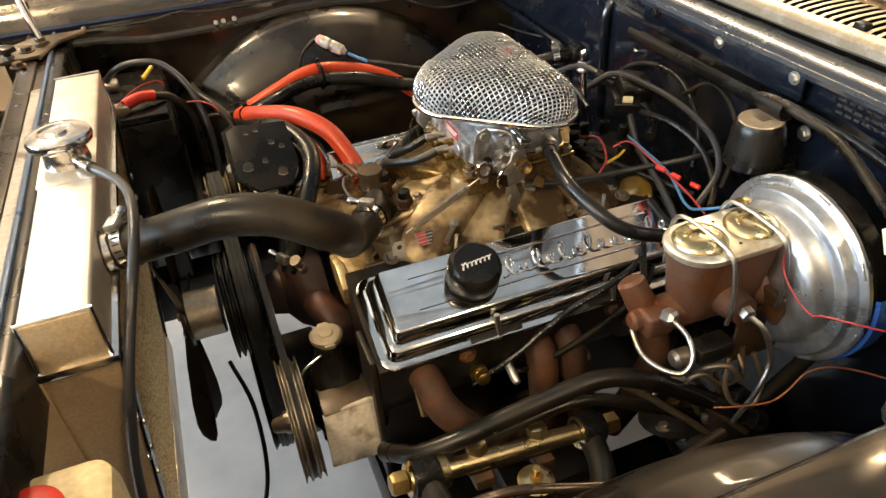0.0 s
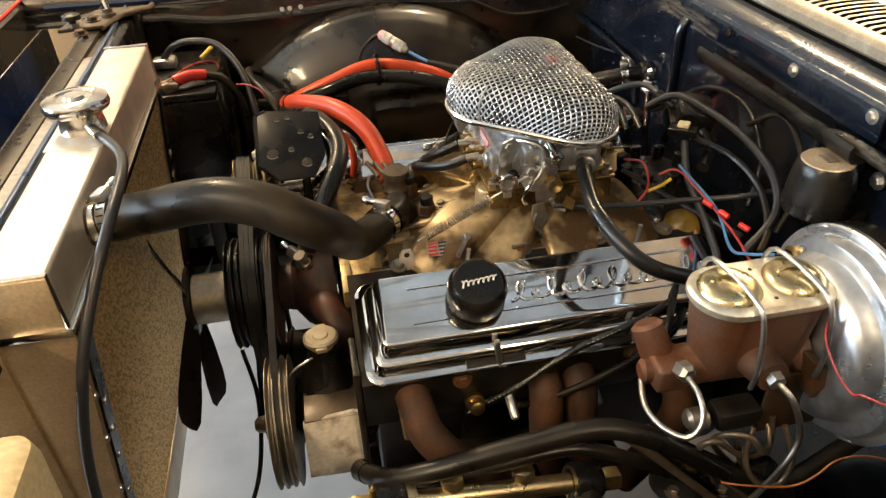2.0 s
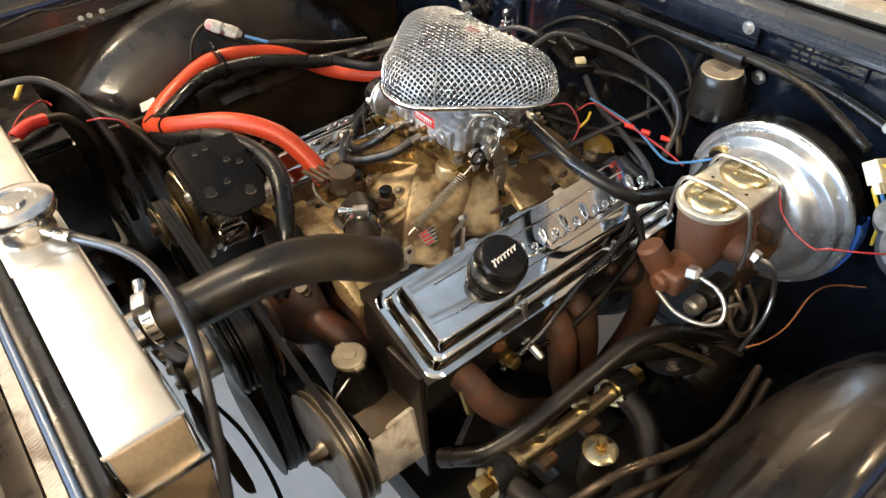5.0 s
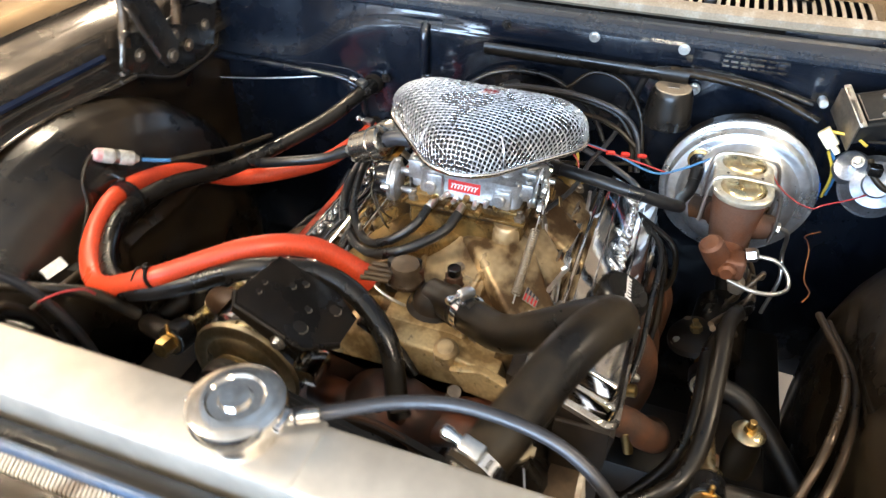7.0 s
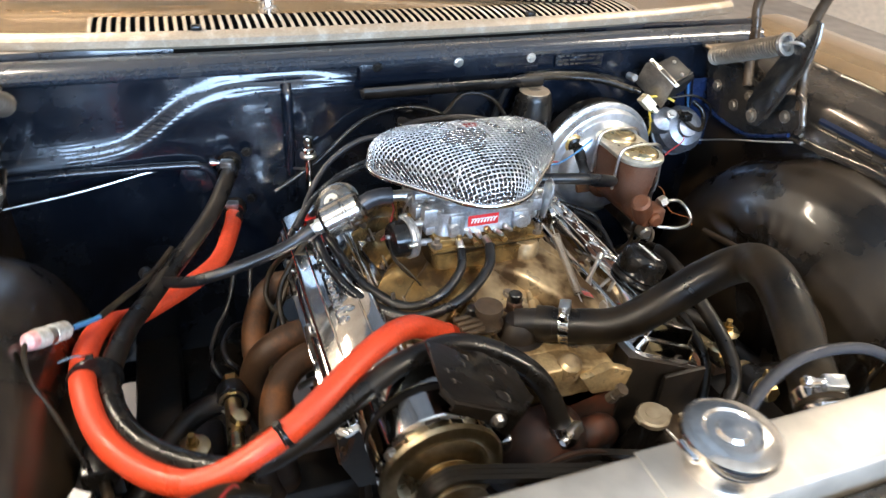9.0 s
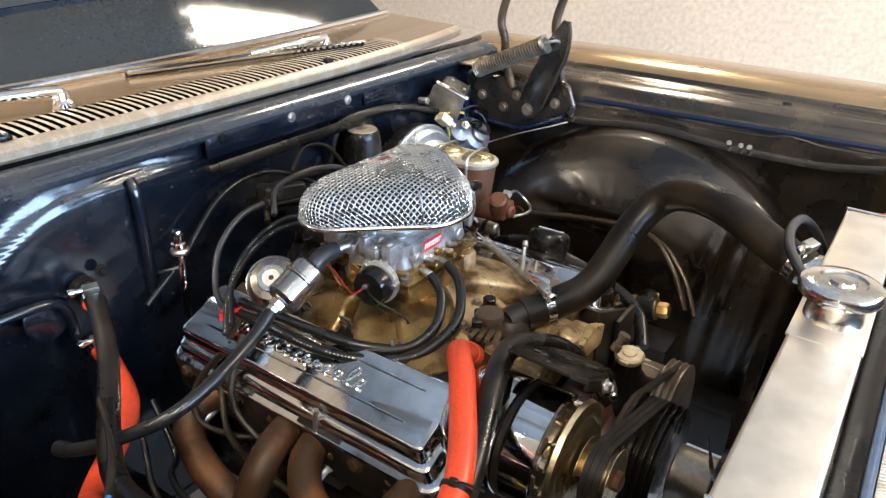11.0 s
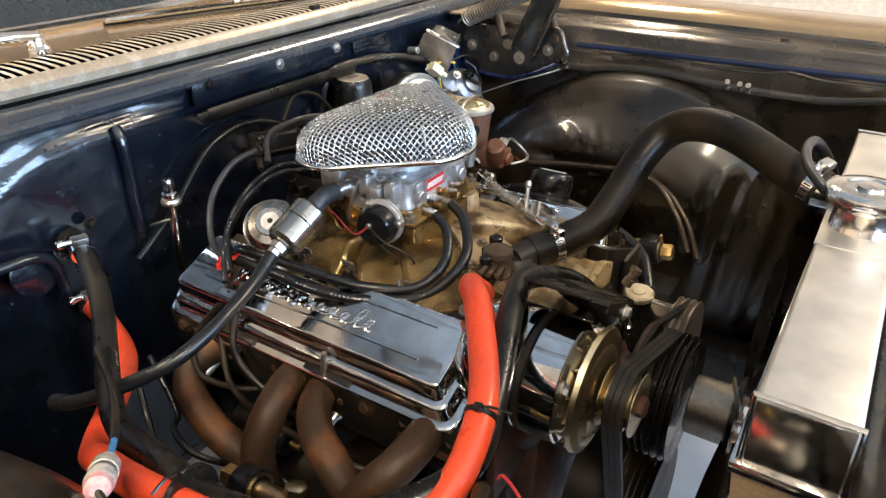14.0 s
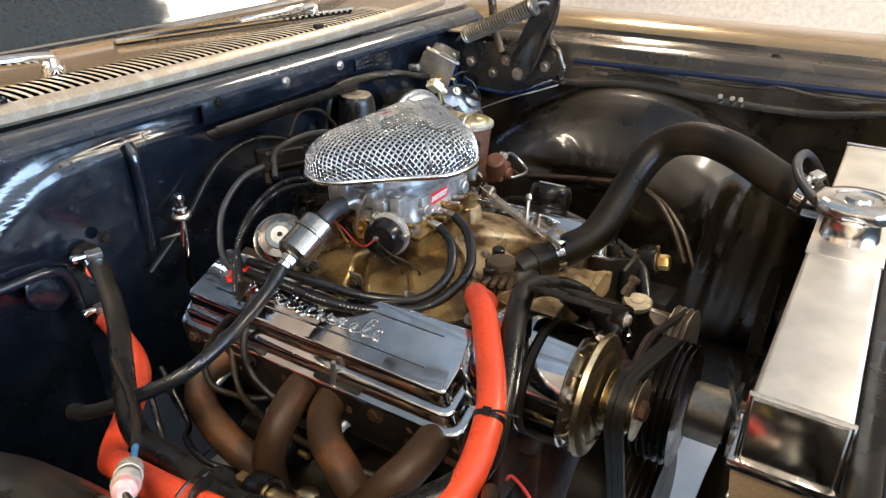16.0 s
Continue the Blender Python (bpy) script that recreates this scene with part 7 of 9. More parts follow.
def alternator():
    t = thing("alternator", (0.05, ALT[0], 0.63), "chrome alternator with a dull grey fan and pulley", "alternator")
    y, z = ALT
    part("rear_case", lathe((0.052, y, z), (1, 0, 0), [(0, 0.063), (0.002, 0.0665), (0.05, 0.0665), (0.066, 0.058), (0.078, 0.045), (0.08, 0.02)], 48), CHROME, t, "chrome rear case")
    part("joint_band", lathe((0.044, y, z), (1, 0, 0), [(0, 0.064), (0.001, 0.066), (0.007, 0.066), (0.008, 0.064)], 48), BLACK_GRIME, t)
    part("front_case", lathe((-0.004, y, z), (1, 0, 0), [(0, 0.04), (0.004, 0.058), (0.012, 0.0665), (0.046, 0.0665), (0.048, 0.063)], 48), CHROME, t, "chrome front case")
    for k in range(10):
        a = radians(36 * k + 10)
        c = Vector((0.01, y + 0.0645 * math.cos(a), z + 0.0645 * math.sin(a)))
        part("vent_slot", box(-0.008, 0.012, -0.008, 0.008, 0, 0.003, 0.001, 1, basis(c, (1, 0, 0), (0, -math.sin(a), math.cos(a)))), BLACK_GRIME, t)
    for k in range(4):
        a = radians(90 * k + 30)
        c = Vector((0.002, y + 0.0595 * math.cos(a), z + 0.0595 * math.sin(a)))
        part("case_bolt", hex_bolt(c, (-1, 0, 0), 0.0055, 0.006), STEEL, t)
    part("fan_plate", lathe((-0.020, y, z), (1, 0, 0), [(0, 0.030), (0.001, 0.044), (0.005, 0.050), (0.003, 0.058), (0.006, 0.066), (0.011, 0.068), (0.014, 0.062), (0.016, 0.03)], 56), BRONZE_FAN, t, "bronzed metal fan plate")
    for k in range(14):
        a = 2 * math.pi * k / 14
        part("fan_vane", box(-0.004, 0.004, 0.046, 0.064, -0.001, 0.001, 0, 1, Matrix.Translation((-0.007, y, z)) @ Matrix.Rotation(a, 4, "X") @ Matrix.Rotation(0.4, 4, "Y")), BRONZE_FAN, t)
    pulley("pulley", -0.058, -0.024, ALT, 0.033, 3, BRONZE_FAN, t, "grooved grey pulley")
    part("pulley_nut", lathe((-0.066, y, z), (1, 0, 0), [(0, 0.008), (0.002, 0.011), (0.012, 0.011)], 6), RUST, t, "rusty orange nut")
    part("lug", box(-0.002, 0.04, y - 0.085, y - 0.05, z - 0.012, z + 0.012, 0.006), CHROME, t)
    return t


alternator()


def accessory_bracket():
    t = thing("alternator_bracket", (0.04, 0.11, 0.74), "satin black folded bracket plate above the alternator", "bracket")
    m = basis((-0.012, 0.055, 0.747), (1, 0.0, 0), (0, 0.89, 0.45))
    out = [(0.0, 0.034), (0.030, 0.004), (0.074, 0.004), (0.092, 0.04), (0.09, 0.118), (0.014, 0.128), (0.0, 0.12)]
    plate = part("plate", prism(out, m, 0.004, 0.0008), BRACKET_BLACK, t)
    part("folded_edge", tube([m @ Vector((0.030, 0.004, 0.001)), m @ Vector((0.0, 0.034, 0.001)), m @ Vector((0.0, 0.12, 0.001)), m @ Vector((0.014, 0.128, 0.001))], 0.004, 8, smooth=False), BRACKET_BLACK, t)
    part("front_fold", prism([(0.034, 0.003), (0.12, 0.003), (0.12, -0.008), (0.07, -0.014), (0.034, -0.030)], m @ basis((0.0, 0, 0), (0, 1, 0), (0, 0, 1)), -0.004, 0.0008), BRACKET_BLACK, t, "folded front face")
    part("fold_bolt", hex_bolt(m @ Vector((-0.004, 0.06, -0.008)), (-1, 0, 0), 0.0062, 0.006), STEEL, t, "bright nut")
    # holes are dark discs, each with a lighter arc along one side
    for x, y, r in ((0.02, 0.05, 0.008), (0.046, 0.055, 0.004), (0.066, 0.03, 0.007), (0.062, 0.085, 0.004), (0.03, 0.11, 0.003), (0.045, 0.112, 0.003), (0.075, 0.075, 0.004)):
        part("hole", lathe(m @ Vector((x, y, 0.0042)), m.to_3x3() @ Vector((0, 0, 1)), [(0, r * 0.4), (0.0002, r), (0.0003, r * 0.9)], 16), BLACK_GRIME, plate, "dark bolt hole")
        part("hole_rim", lathe(m @ Vector((x, y, 0.0040)), m.to_3x3() @ Vector((0, 0, 1)), [(0, r), (0.0006, r + 0.0002), (0.0007, r + 0.0010), (0, r + 0.0014)], 18, start=200, sweep=120), GREASE, plate, "bright arc on the hole edge")
    part("arm", tube([(0.075, 0.06, 0.738), (0.08, 0.02, 0.705), (0.07, -0.01, 0.675)], 0.007, 10), BLACK_SATIN, t)
    return t


accessory_bracket()


def steering_pump():
    t = thing("power_steering_pump", (0.04, -0.19, 0.46), "black power steering pump with a plated cap", "steering pump")
    y, z = PS
    pulley("pulley", -0.030, -0.002, PS, 0.083, 3, GREASE, t, "dusty grooved pulley")
    part("pulley_face", lathe((-0.029, y, z), (1, 0, 0), [(0, 0.02), (0.008, 0.055), (0.002, 0.072)], 40), GREASE, t)
    part("shaft_nut", lathe((-0.054, y, z), (1, 0, 0), [(0, 0.006), (0.004, 0.010), (0.014, 0.012), (0.02, 0.016), (0.026, 0.016)], 12), GREASE, t)
    part("body", lathe((0.008, -0.176, 0.530), (1, 0, 0), [(0, 0.034), (0.004, 0.044), (0.07, 0.046), (0.086, 0.042), (0.09, 0.03)], 32), BLACK_SATIN, t)
    neck = Vector((0.043, -0.148, 0.628))
    part("reservoir_neck", loft([[(0.045 + a * 0.05, -0.165 + b * 0.06, 0.53) for a, b in [(math.cos(k * 0.3927), math.sin(k * 0.3927)) for k in range(16)]],
                                 [(0.044 + a * 0.032, -0.152 + b * 0.034, 0.585) for a, b in [(math.cos(k * 0.3927), math.sin(k * 0.3927)) for k in range(16)]],
                                 [(0.043 + a * 0.019, -0.146 + b * 0.019, 0.612) for a, b in [(math.cos(k * 0.3927), math.sin(k * 0.3927)) for k in range(16)]],
                                 [(0.043 + a * 0.019, -0.145 + b * 0.019, 0.625) for a, b in [(math.cos(k * 0.3927), math.sin(k * 0.3927)) for k in range(16)]]]), BLACK_SATIN, t)
    cap = part("cap", lathe((0.043, -0.144, 0.629), (0, 0.05, 1), [(0, 0.016), (0.002, 0.0215), (0.008, 0.022), (0.0105, 0.019), (0.010, 0.010), (0.0115, 0.009), (0.0115, 0.0)], 28), CAP_GREY, t, "dull plated filler cap")
    part("neck_collar", lathe((0.043, -0.145, 0.612), (0, 0.05, 1), [(0, 0.013), (0.002, 0.0165), (0.018, 0.0165)], 22), CAP_GREY, t)
    for s in (-1, 1):
        part("ear", box(0.043 - 0.007, 0.043 + 0.007, -0.144 + s * 0.021 - 0.004, -0.144 + s * 0.021 + 0.004, 0.631, 0.637, 0.0015), CAP_GREY, cap)
    part("dip_wire", tube([(0.03, -0.16, 0.618), (0.005, -0.168, 0.61), (-0.008, -0.17, 0.59)], 0.0016, 6), STEEL, t)
    m = basis((0.008, -0.240, 0.494), (1, 0, 0), (0, 0.14, 1)) @ Matrix.Scale(1.045, 4)
    part("bracket_face", prism([(0, 0), (0.068, -0.004), (0.071, 0.03), (0.070, 0.084), (0.060, 0.088), (0.002, 0.082)], m, -0.006, 0.001), PALE_SCUFF, t, "scuffed pale metal bracket face")
    part("bracket_side", box(0.012, 0.080, -0.228, -0.185, 0.576, 0.581, 0.001), GREASY_BROWN, t)
    part("bracket_leg", box(0.076, 0.084, -0.245, -0.18, 0.44, 0.66, 0.002), BLACK_GRIME, t)
    part("pump_bolt", hex_bolt((0.088, -0.225, 0.64), (0, -1, 0.1), 0.008, 0.008), BRASS, t)
    return t


steering_pump()

# ---- brakes ----


def brake_booster():
    t = thing("brake_booster", (0.62, -0.368, 0.65), "round silver brake booster with a blue-tinted rim", "brake booster")
    c = (0.532, -0.353, 0.716)
    part("front_shell", lathe(c, (1, 0, 0), [(0.004, 0.030), (0.002, 0.046), (0.0, 0.056), (0.0, 0.064), (0.002, 0.072), (0.006, 0.079), (0.013, 0.0845), (0.021, 0.087), (0.026, 0.0895), (0.0275, 0.094), (0.027, 0.099), (0.029, 0.1035), (0.036, 0.1065), (0.044, 0.108)], 72), BOOSTER_ZINC, t, "silver zinc front shell")
    part("rim", lathe((0.574, c[1], c[2]), (1, 0, 0), [(0, 0.1075), (0.001, 0.1135), (0.004, 0.1165), (0.009, 0.1162), (0.013, 0.111)], 72), BOOSTER_ZINC, t)
    part("rear_rim", lathe((0.587, c[1], c[2]), (1, 0, 0), [(0, 0.109), (0.002, 0.1152), (0.022, 0.1148), (0.026, 0.107)], 64), BLACK_SATIN, t)
    # blue over the outboard arc of the rim only
    part("blue_rim", lathe((0.588, c[1], c[2]), (1, 0, 0), [(0, 0.1153), (0.002, 0.1196), (0.024, 0.1194), (0.026, 0.115)], 34, start=165, sweep=125), BOOSTER_BLUE, t, "blue rear rim")
    part("rear_shell", lathe((0.612, c[1], c[2]), (1, 0, 0), [(0, 0.108), (0.018, 0.098), (0.032, 0.07), (0.045, 0.05)], 48), BLACK_SATIN, t)
    part("check_valve", lathe((0.556, -0.288, 0.766), (-1, 0.15, 0), [(0, 0.014), (0.006, 0.014), (0.008, 0.009), (0.02, 0.009), (0.022, 0.010)], 18), PLASTIC_BLACK, t, "black check valve")
    part("grommet", lathe((0.562, -0.289, 0.766), (-1, 0.15, 0), [(0, 0.018), (0.008, 0.018), (0.010, 0.014)], 20), BRASS, t)
    for k in range(8):
        a = radians(45 * k + 12)
        part("crimp", box(-0.004, 0.008, -0.010, 0.010, 0.0, 0.003, 0.001, 1, basis((0.578, c[1] + 0.1150 * math.cos(a), c[2] + 0.1150 * math.sin(a)), (1, 0, 0), (0, -math.sin(a), math.cos(a)))), BOOSTER_ZINC, t)
    return t


brake_booster()


def master_cylinder():
    t = thing("master_cylinder", (0.47, -0.348, 0.69), "brown iron brake master cylinder with a gold lid", "master cylinder")
    cx, cy = 0.477, -0.347

    def oval(l, w, z, n=8):
        return [(cx + a, cy + b, z) for a, b in round_rect(l, w, min(l, w) / 2 - 0.0005, n)]
    part("reservoir", loft([oval(0.118, 0.052, 0.705), oval(0.122, 0.058, 0.72), oval(0.134, 0.068, 0.77), oval(0.138, 0.072, 0.784), oval(0.139, 0.073, 0.788)]), MC_IRON, t)
    lid = part("lid", loft([oval(0.145, 0.079, 0.7865), oval(0.147, 0.081, 0.789), oval(0.146, 0.080, 0.7935), oval(0.140, 0.074, 0.7960), oval(0.134, 0.068, 0.7965)]), LID_ZINC, t, "pale zinc lid")
    for x in (0.4425, 0.5115):
        dome = part("dome", lathe((x, cy, 0.796), (0, 0, 1), [(0, 0.0310), (0.002, 0.030), (0.006, 0.027), (0.008, 0.020), (0.0085, 0.010), (0.0075, 0.0)], 32), GOLD_ZINC, lid, "pressed yellow zinc dome")
        part("dome_ridge", tube([(x - 0.018, cy + 0.004, 0.8042), (x - 0.006, cy + 0.008, 0.8055), (x + 0.008, cy + 0.004, 0.8055), (x + 0.016, cy - 0.008, 0.804)], 0.0018, 6), GOLD_ZINC, dome)
        # wire bail over the lid
        part("bail", tube([(x - 0.004, cy + 0.046, 0.735), (x - 0.004, cy + 0.045, 0.780), (x - 0.002, cy + 0.040, 0.803), (x, cy + 0.022, 0.810), (x + 0.004, cy - 0.02, 0.808), (x + 0.007, cy - 0.043, 0.800), (x + 0.009, cy - 0.052, 0.775), (x + 0.010, cy - 0.056, 0.735), (x + 0.010, cy - 0.054, 0.712)], 0.0027, 10), STEEL, t, "bright wire bail")
    for a, b in ((0.0, 0.022), (0.0, -0.024), (-0.06, 0.0), (0.062, 0.01)):
        part("dimple", lathe((cx + a, cy + b, 0.7966), (0, 0, 1), [(0, 0.0022), (0.0006, 0.0018)], 8), BLACK_GRIME, lid)
    part("bore", lathe((0.392, cy, 0.702), (1, 0, 0), [(0, 0.016), (0.004, 0.021), (0.03, 0.022), (0.11, 0.024), (0.125, 0.026), (0.130, 0.034), (0.142, 0.034)], 28), MC_IRON, t)
    part("mount_flange", prism([(-0.055, -0.02), (0.055, -0.02), (0.06, 0), (0.055, 0.02), (-0.055, 0.02), (-0.06, 0)], basis((0.524, cy, 0.702), (0, 1, 0), (0, 0, 1)), 0.010, 0.002), RUST_DARK, t, "rusty mounting flange")
    # outlet bosses towards the wing
    for x, z in ((0.472, 0.728),):
        part("outlet_boss", lathe((x, cy - 0.022, z - 0.006), (0, -1, 0.1), [(0, 0.022), (0.022, 0.019), (0.036, 0.016)], 20), RUST, t, "rusty outlet boss")
        part("tube_nut", lathe((x, cy - 0.055, z - 0.002), (0, -1, -0.15), [(0, 0.009), (0.010, 0.009), (0.012, 0.006)], 6), STEEL, t, "plated tube nut")
    return t


master_cylinder()


def proportioning_valve():
    t = thing("proportioning_valve", (0.385, -0.34, 0.69), "reddish brown brake proportioning valve", "valve")
    part("barrel", lathe((0.378, -0.318, 0.742), (0.18, -0.35, -0.6), [(0, 0.012), (0.004, 0.0165), (0.03, 0.0175), (0.05, 0.0165)], 22), MC_IRON, t)
    part("body", box(0.372, 0.408, -0.372, -0.330, 0.690, 0.722, 0.006, 3), MC_IRON, t)
    part("nose", lathe((0.376, -0.350, 0.706), (-1, 0.1, 0), [(0, 0.013), (0.010, 0.012), (0.014, 0.008)], 18), MC_IRON, t)
    part("tube_nut", lathe((0.394, -0.370, 0.722), (0.1, -1, 0.3), [(0, 0.010), (0.012, 0.010), (0.016, 0.006)], 6), STEEL, t, "plated tube nut")
    return t


proportioning_valve()


def brake_line(pts, r=0.0028, label="thin steel brake line below the master cylinder", material=None):
    return single("brake_line", tube(pts, r, 10, 0.004), material or STEEL, label, "brake line", "brake lines")


brake_line([(0.394, -0.384, 0.724), (0.394, -0.408, 0.722), (0.390, -0.426, 0.708), (0.376, -0.430, 0.694), (0.360, -0.412, 0.692), (0.354, -0.385, 0.694), (0.364, -0.352, 0.696)], 0.003, "pale steel brake line looping below the valve")
brake_line([(0.471, -0.412, 0.727), (0.482, -0.428, 0.712), (0.496, -0.434, 0.668), (0.482, -0.440, 0.630), (0.47, -0.43, 0.57)], 0.0032)
for _p in ([(0.505, -0.385, 0.642), (0.506, -0.392, 0.613), (0.492, -0.398, 0.600), (0.463, -0.402, 0.612), (0.4335, -0.402, 0.640), (0.420, -0.396, 0.630), (0.430, -0.388, 0.60), (0.452, -0.384, 0.56), (0.47, -0.38, 0.52)],
           [(0.505, -0.378, 0.634), (0.498, -0.400, 0.618), (0.480, -0.415, 0.627), (0.460, -0.412, 0.652), (0.4425, -0.400, 0.646), (0.440, -0.386, 0.622), (0.458, -0.380, 0.590), (0.49, -0.38, 0.55)],
           [(0.465, -0.390, 0.622), (0.474, -0.392, 0.592), (0.490, -0.390, 0.566), (0.512, -0.384, 0.545)],
           [(0.515, -0.395, 0.636), (0.522, -0.412, 0.600), (0.508, -0.420, 0.572), (0.480, -0.416, 0.582), (0.470, -0.404, 0.610), (0.480, -0.392, 0.640)]):
    brake_line(_p, 0.0034, "coiled dull brake line beside the steering box", LINE_DULL)
for _p in ([(0.345, -0.352, 0.622), (0.376, -0.370, 0.603), (0.410, -0.385, 0.574), (0.451, -0.400, 0.535), (0.48, -0.41, 0.50)],
           [(0.372, -0.352, 0.606), (0.4085, -0.370, 0.595), (0.447, -0.390, 0.578), (0.4775, -0.410, 0.553), (0.51, -0.42, 0.52)]):
    brake_line(_p, 0.0048, "dull steel line along the frame", LINE_DULL)


def combination_valve():
    t = thing("combination_valve", (0.45, -0.385, 0.60), "rusty brake combination valve under the master cylinder", "valve")
    part("body", box(0.44, 0.49, -0.39, -0.36, 0.635, 0.66, 0.006), BLACK_GRIME, t)
    part("stem", lathe((0.432, -0.375, 0.648), (-1, 0, 0), [(0, 0.012), (0.018, 0.012), (0.022, 0.008)], 12), GREASE, t)
    part("bracket", box(0.49, 0.56, -0.385, -0.38, 0.62, 0.70, 0.002), RUST_DARK, t)


combination_valve()


def steering_box():
    t = thing("steering_box", (0.48, -0.40, 0.40), "oily steering box and shaft low beside the frame", "steering box")
    part("case", lathe((0.44, -0.385, 0.47), (0.5, 0, 0.15), [(0, 0.03), (0.01, 0.04), (0.08, 0.045), (0.12, 0.04)], 20), BRACKET_BLACK, t)
    part("cover", lathe((0.455, -0.352, 0.50), (0, 0.3, 1), [(0, 0.048), (0.010, 0.046), (0.016, 0.036), (0.018, 0.0)], 24), BLACK_GRIME, t, "oily black top cover")
    for k in range(4):
        a = radians(90 * k + 30)
        part("cover_bolt", hex_bolt((0.455 + 0.038 * math.cos(a), -0.352 + 0.036 * math.sin(a), 0.511 + 0.011 * -math.sin(a)), (0, 0.3, 1), 0.007, 0.006), GREASE, t)
    part("adjuster", lathe((0.455, -0.347, 0.517), (0, 0.3, 1), [(0, 0.010), (0.010, 0.010), (0.011, 0.005), (0.022, 0.005)], 6), BRASS, t, "brass-coloured adjuster nut")
    part("shaft", rod((0.55, -0.385, 0.505), (0.66, -0.37, 0.56), 0.011), BLACK_GRIME, t)
    part("coupling", lathe((0.53, -0.385, 0.499), (0.5, 0, 0.15), [(0, 0.03), (0.012, 0.03)], 16), GREASE, t)


steering_box()


def upper_arm(s):
    t = thing("control_arm", (0.2, s * 0.37, 0.48), "yellow-plated upper control arm shaft with rubber bushes", "control arm", "upper control arms")
    a, b = Vector((0.068, s * 0.366, 0.592)), Vector((0.335, s * 0.358, 0.550))
    d = (b - a).normalized()
    part("shaft", rod(a.lerp(b, 0.16), a.lerp(b, 0.86), 0.0115), GOLD_ZINC, t, "yellow zinc cross shaft")
    part("flat", box(-0.06, 0.06, -0.010, 0.010, -0.013, 0.008, 0.003, 2, basis(a.lerp(b, 0.52), d, (0, 1, 0))), BLACK_GRIME, t)
    for u, fl in ((0.10, -1), (0.92, 1)):
        p = a.lerp(b, u)
        part("bush", lathe(p - d * 0.018, d, [(0, 0.016), (0.003, 0.0225), (0.03, 0.0225), (0.036, 0.018)], 24), RUBBER_GLOSS, t, "shiny black bush")
        part("bush_sleeve", lathe(p + d * 0.018 * -fl, d, [(0, 0.020), (0.010, 0.019)], 24), GOLD_ZINC, t)
        q = a if fl < 0 else b
        part("end_nut", lathe(q - d * (0.012 if fl < 0 else 0), d, [(0, 0.012), (0.004, 0.014), (0.018, 0.014), (0.020, 0.011)], 6), BRASS, t, "brass-coloured end nut")
        part("washer", lathe(q + d * (0.008 if fl < 0 else -0.012), d, [(0, 0.019), (0.003, 0.019)], 20), GOLD_ZINC, t)
        part("arm", tube([p, p + Vector((0.02 * -fl, s * 0.07, -0.02)), Vector((0.20, s * 0.52, 0.47))], 0.016, 10), BLACK_GRIME, t)
    for u in (0.36, 0.66):
        p = a.lerp(b, u)
        part("mount_bolt", lathe(p + Vector((0, 0, -0.012)), (0, 0.3 * -s, 1), [(0, 0.008), (0.02, 0.008), (0.022, 0.013), (0.034, 0.013), (0.036, 0.01)], 6), GOLD_ZINC, t)
        part("shim", box(p.x - 0.012, p.x + 0.012, p.y - 0.02, p.y + 0.012, p.z - 0.03, p.z - 0.012, 0.003), RUST_DARK, t)
    part("grease_nipple", lathe(a + Vector((0.012, 0, 0.018)), (0, 0, 1), [(0, 0.004), (0.008, 0.003), (0.010, 0.0035), (0.013, 0.001)], 10), BRASS, t)
    return t


upper_arm(-1)
upper_arm(1)


def shock_top(s):
    t = thing("shock_absorber_top", (0.212, s * 0.414, 0.50), "shock absorber top with a pale washer and nut", "shock absorber", "shock absorber tops")
    part("cushion", lathe((0.212, s * 0.414, 0.50), (0, 0, 1), [(0, 0.022), (0.05, 0.022), (0.07, 0.018), (0.075, 0.016)], 22), RUBBER, t)
    part("washer", lathe((0.212, s * 0.414, 0.575), (0, 0, 1), [(0, 0.020), (0.003, 0.0215), (0.006, 0.018), (0.007, 0.008)], 24), GOLD_ZINC, t, "pale yellow dished washer")
    part("stud", rod((0.212, s * 0.414, 0.58), (0.212, s * 0.414, 0.60), 0.005), BRASS, t)
    part("nut", lathe((0.212, s * 0.414, 0.582), (0, 0, 1), [(0, 0.008), (0.007, 0.008)], 6), BRASS, t)


shock_top(-1)
shock_top(1)

hose("steering_hose", [(0.070, -0.290, 0.556), (0.098, -0.333, 0.588), (0.150, -0.352, 0.612), (0.240, -0.360, 0.636), (0.335, -0.368, 0.646), (0.430, -0.400, 0.605), (0.53, -0.42, 0.53)], 0.0115, RUBBER_DUSTY, "thick dusty black power steering hose", n=16)
hose("steering_hose", [(0.085, -0.27, 0.52), (0.150, -0.33, 0.565), (0.22, -0.345, 0.592), (0.31, -0.35, 0.60), (0.40, -0.37, 0.565), (0.46, -0.38, 0.53)], 0.008, RUBBER_DUSTY, "thin dusty black power steering hose")
_pts = [(0.205, -0.250, 0.575), (0.262, -0.262, 0.618), (0.330, -0.262, 0.662), (0.400, -0.262, 0.690), (0.455, -0.235, 0.694), (0.50, -0.17, 0.70)]
printing(hose("spark_plug_wire", _pts, 0.0042, RUBBER_GLOSS, "printed black spark plug wire beside the valve cover", "spark plug wire", group="spark plug wires"), _pts, 0.0042, (0, -0.75, 0.66))
hose("spark_plug_wire", [(0.262, -0.250, 0.572), (0.300, -0.272, 0.600), (0.38, -0.275, 0.635), (0.45, -0.262, 0.668), (0.50, -0.20, 0.69)], 0.0042, RUBBER, "black spark plug wire beside the valve cover", "spark plug wire", group="spark plug wires")
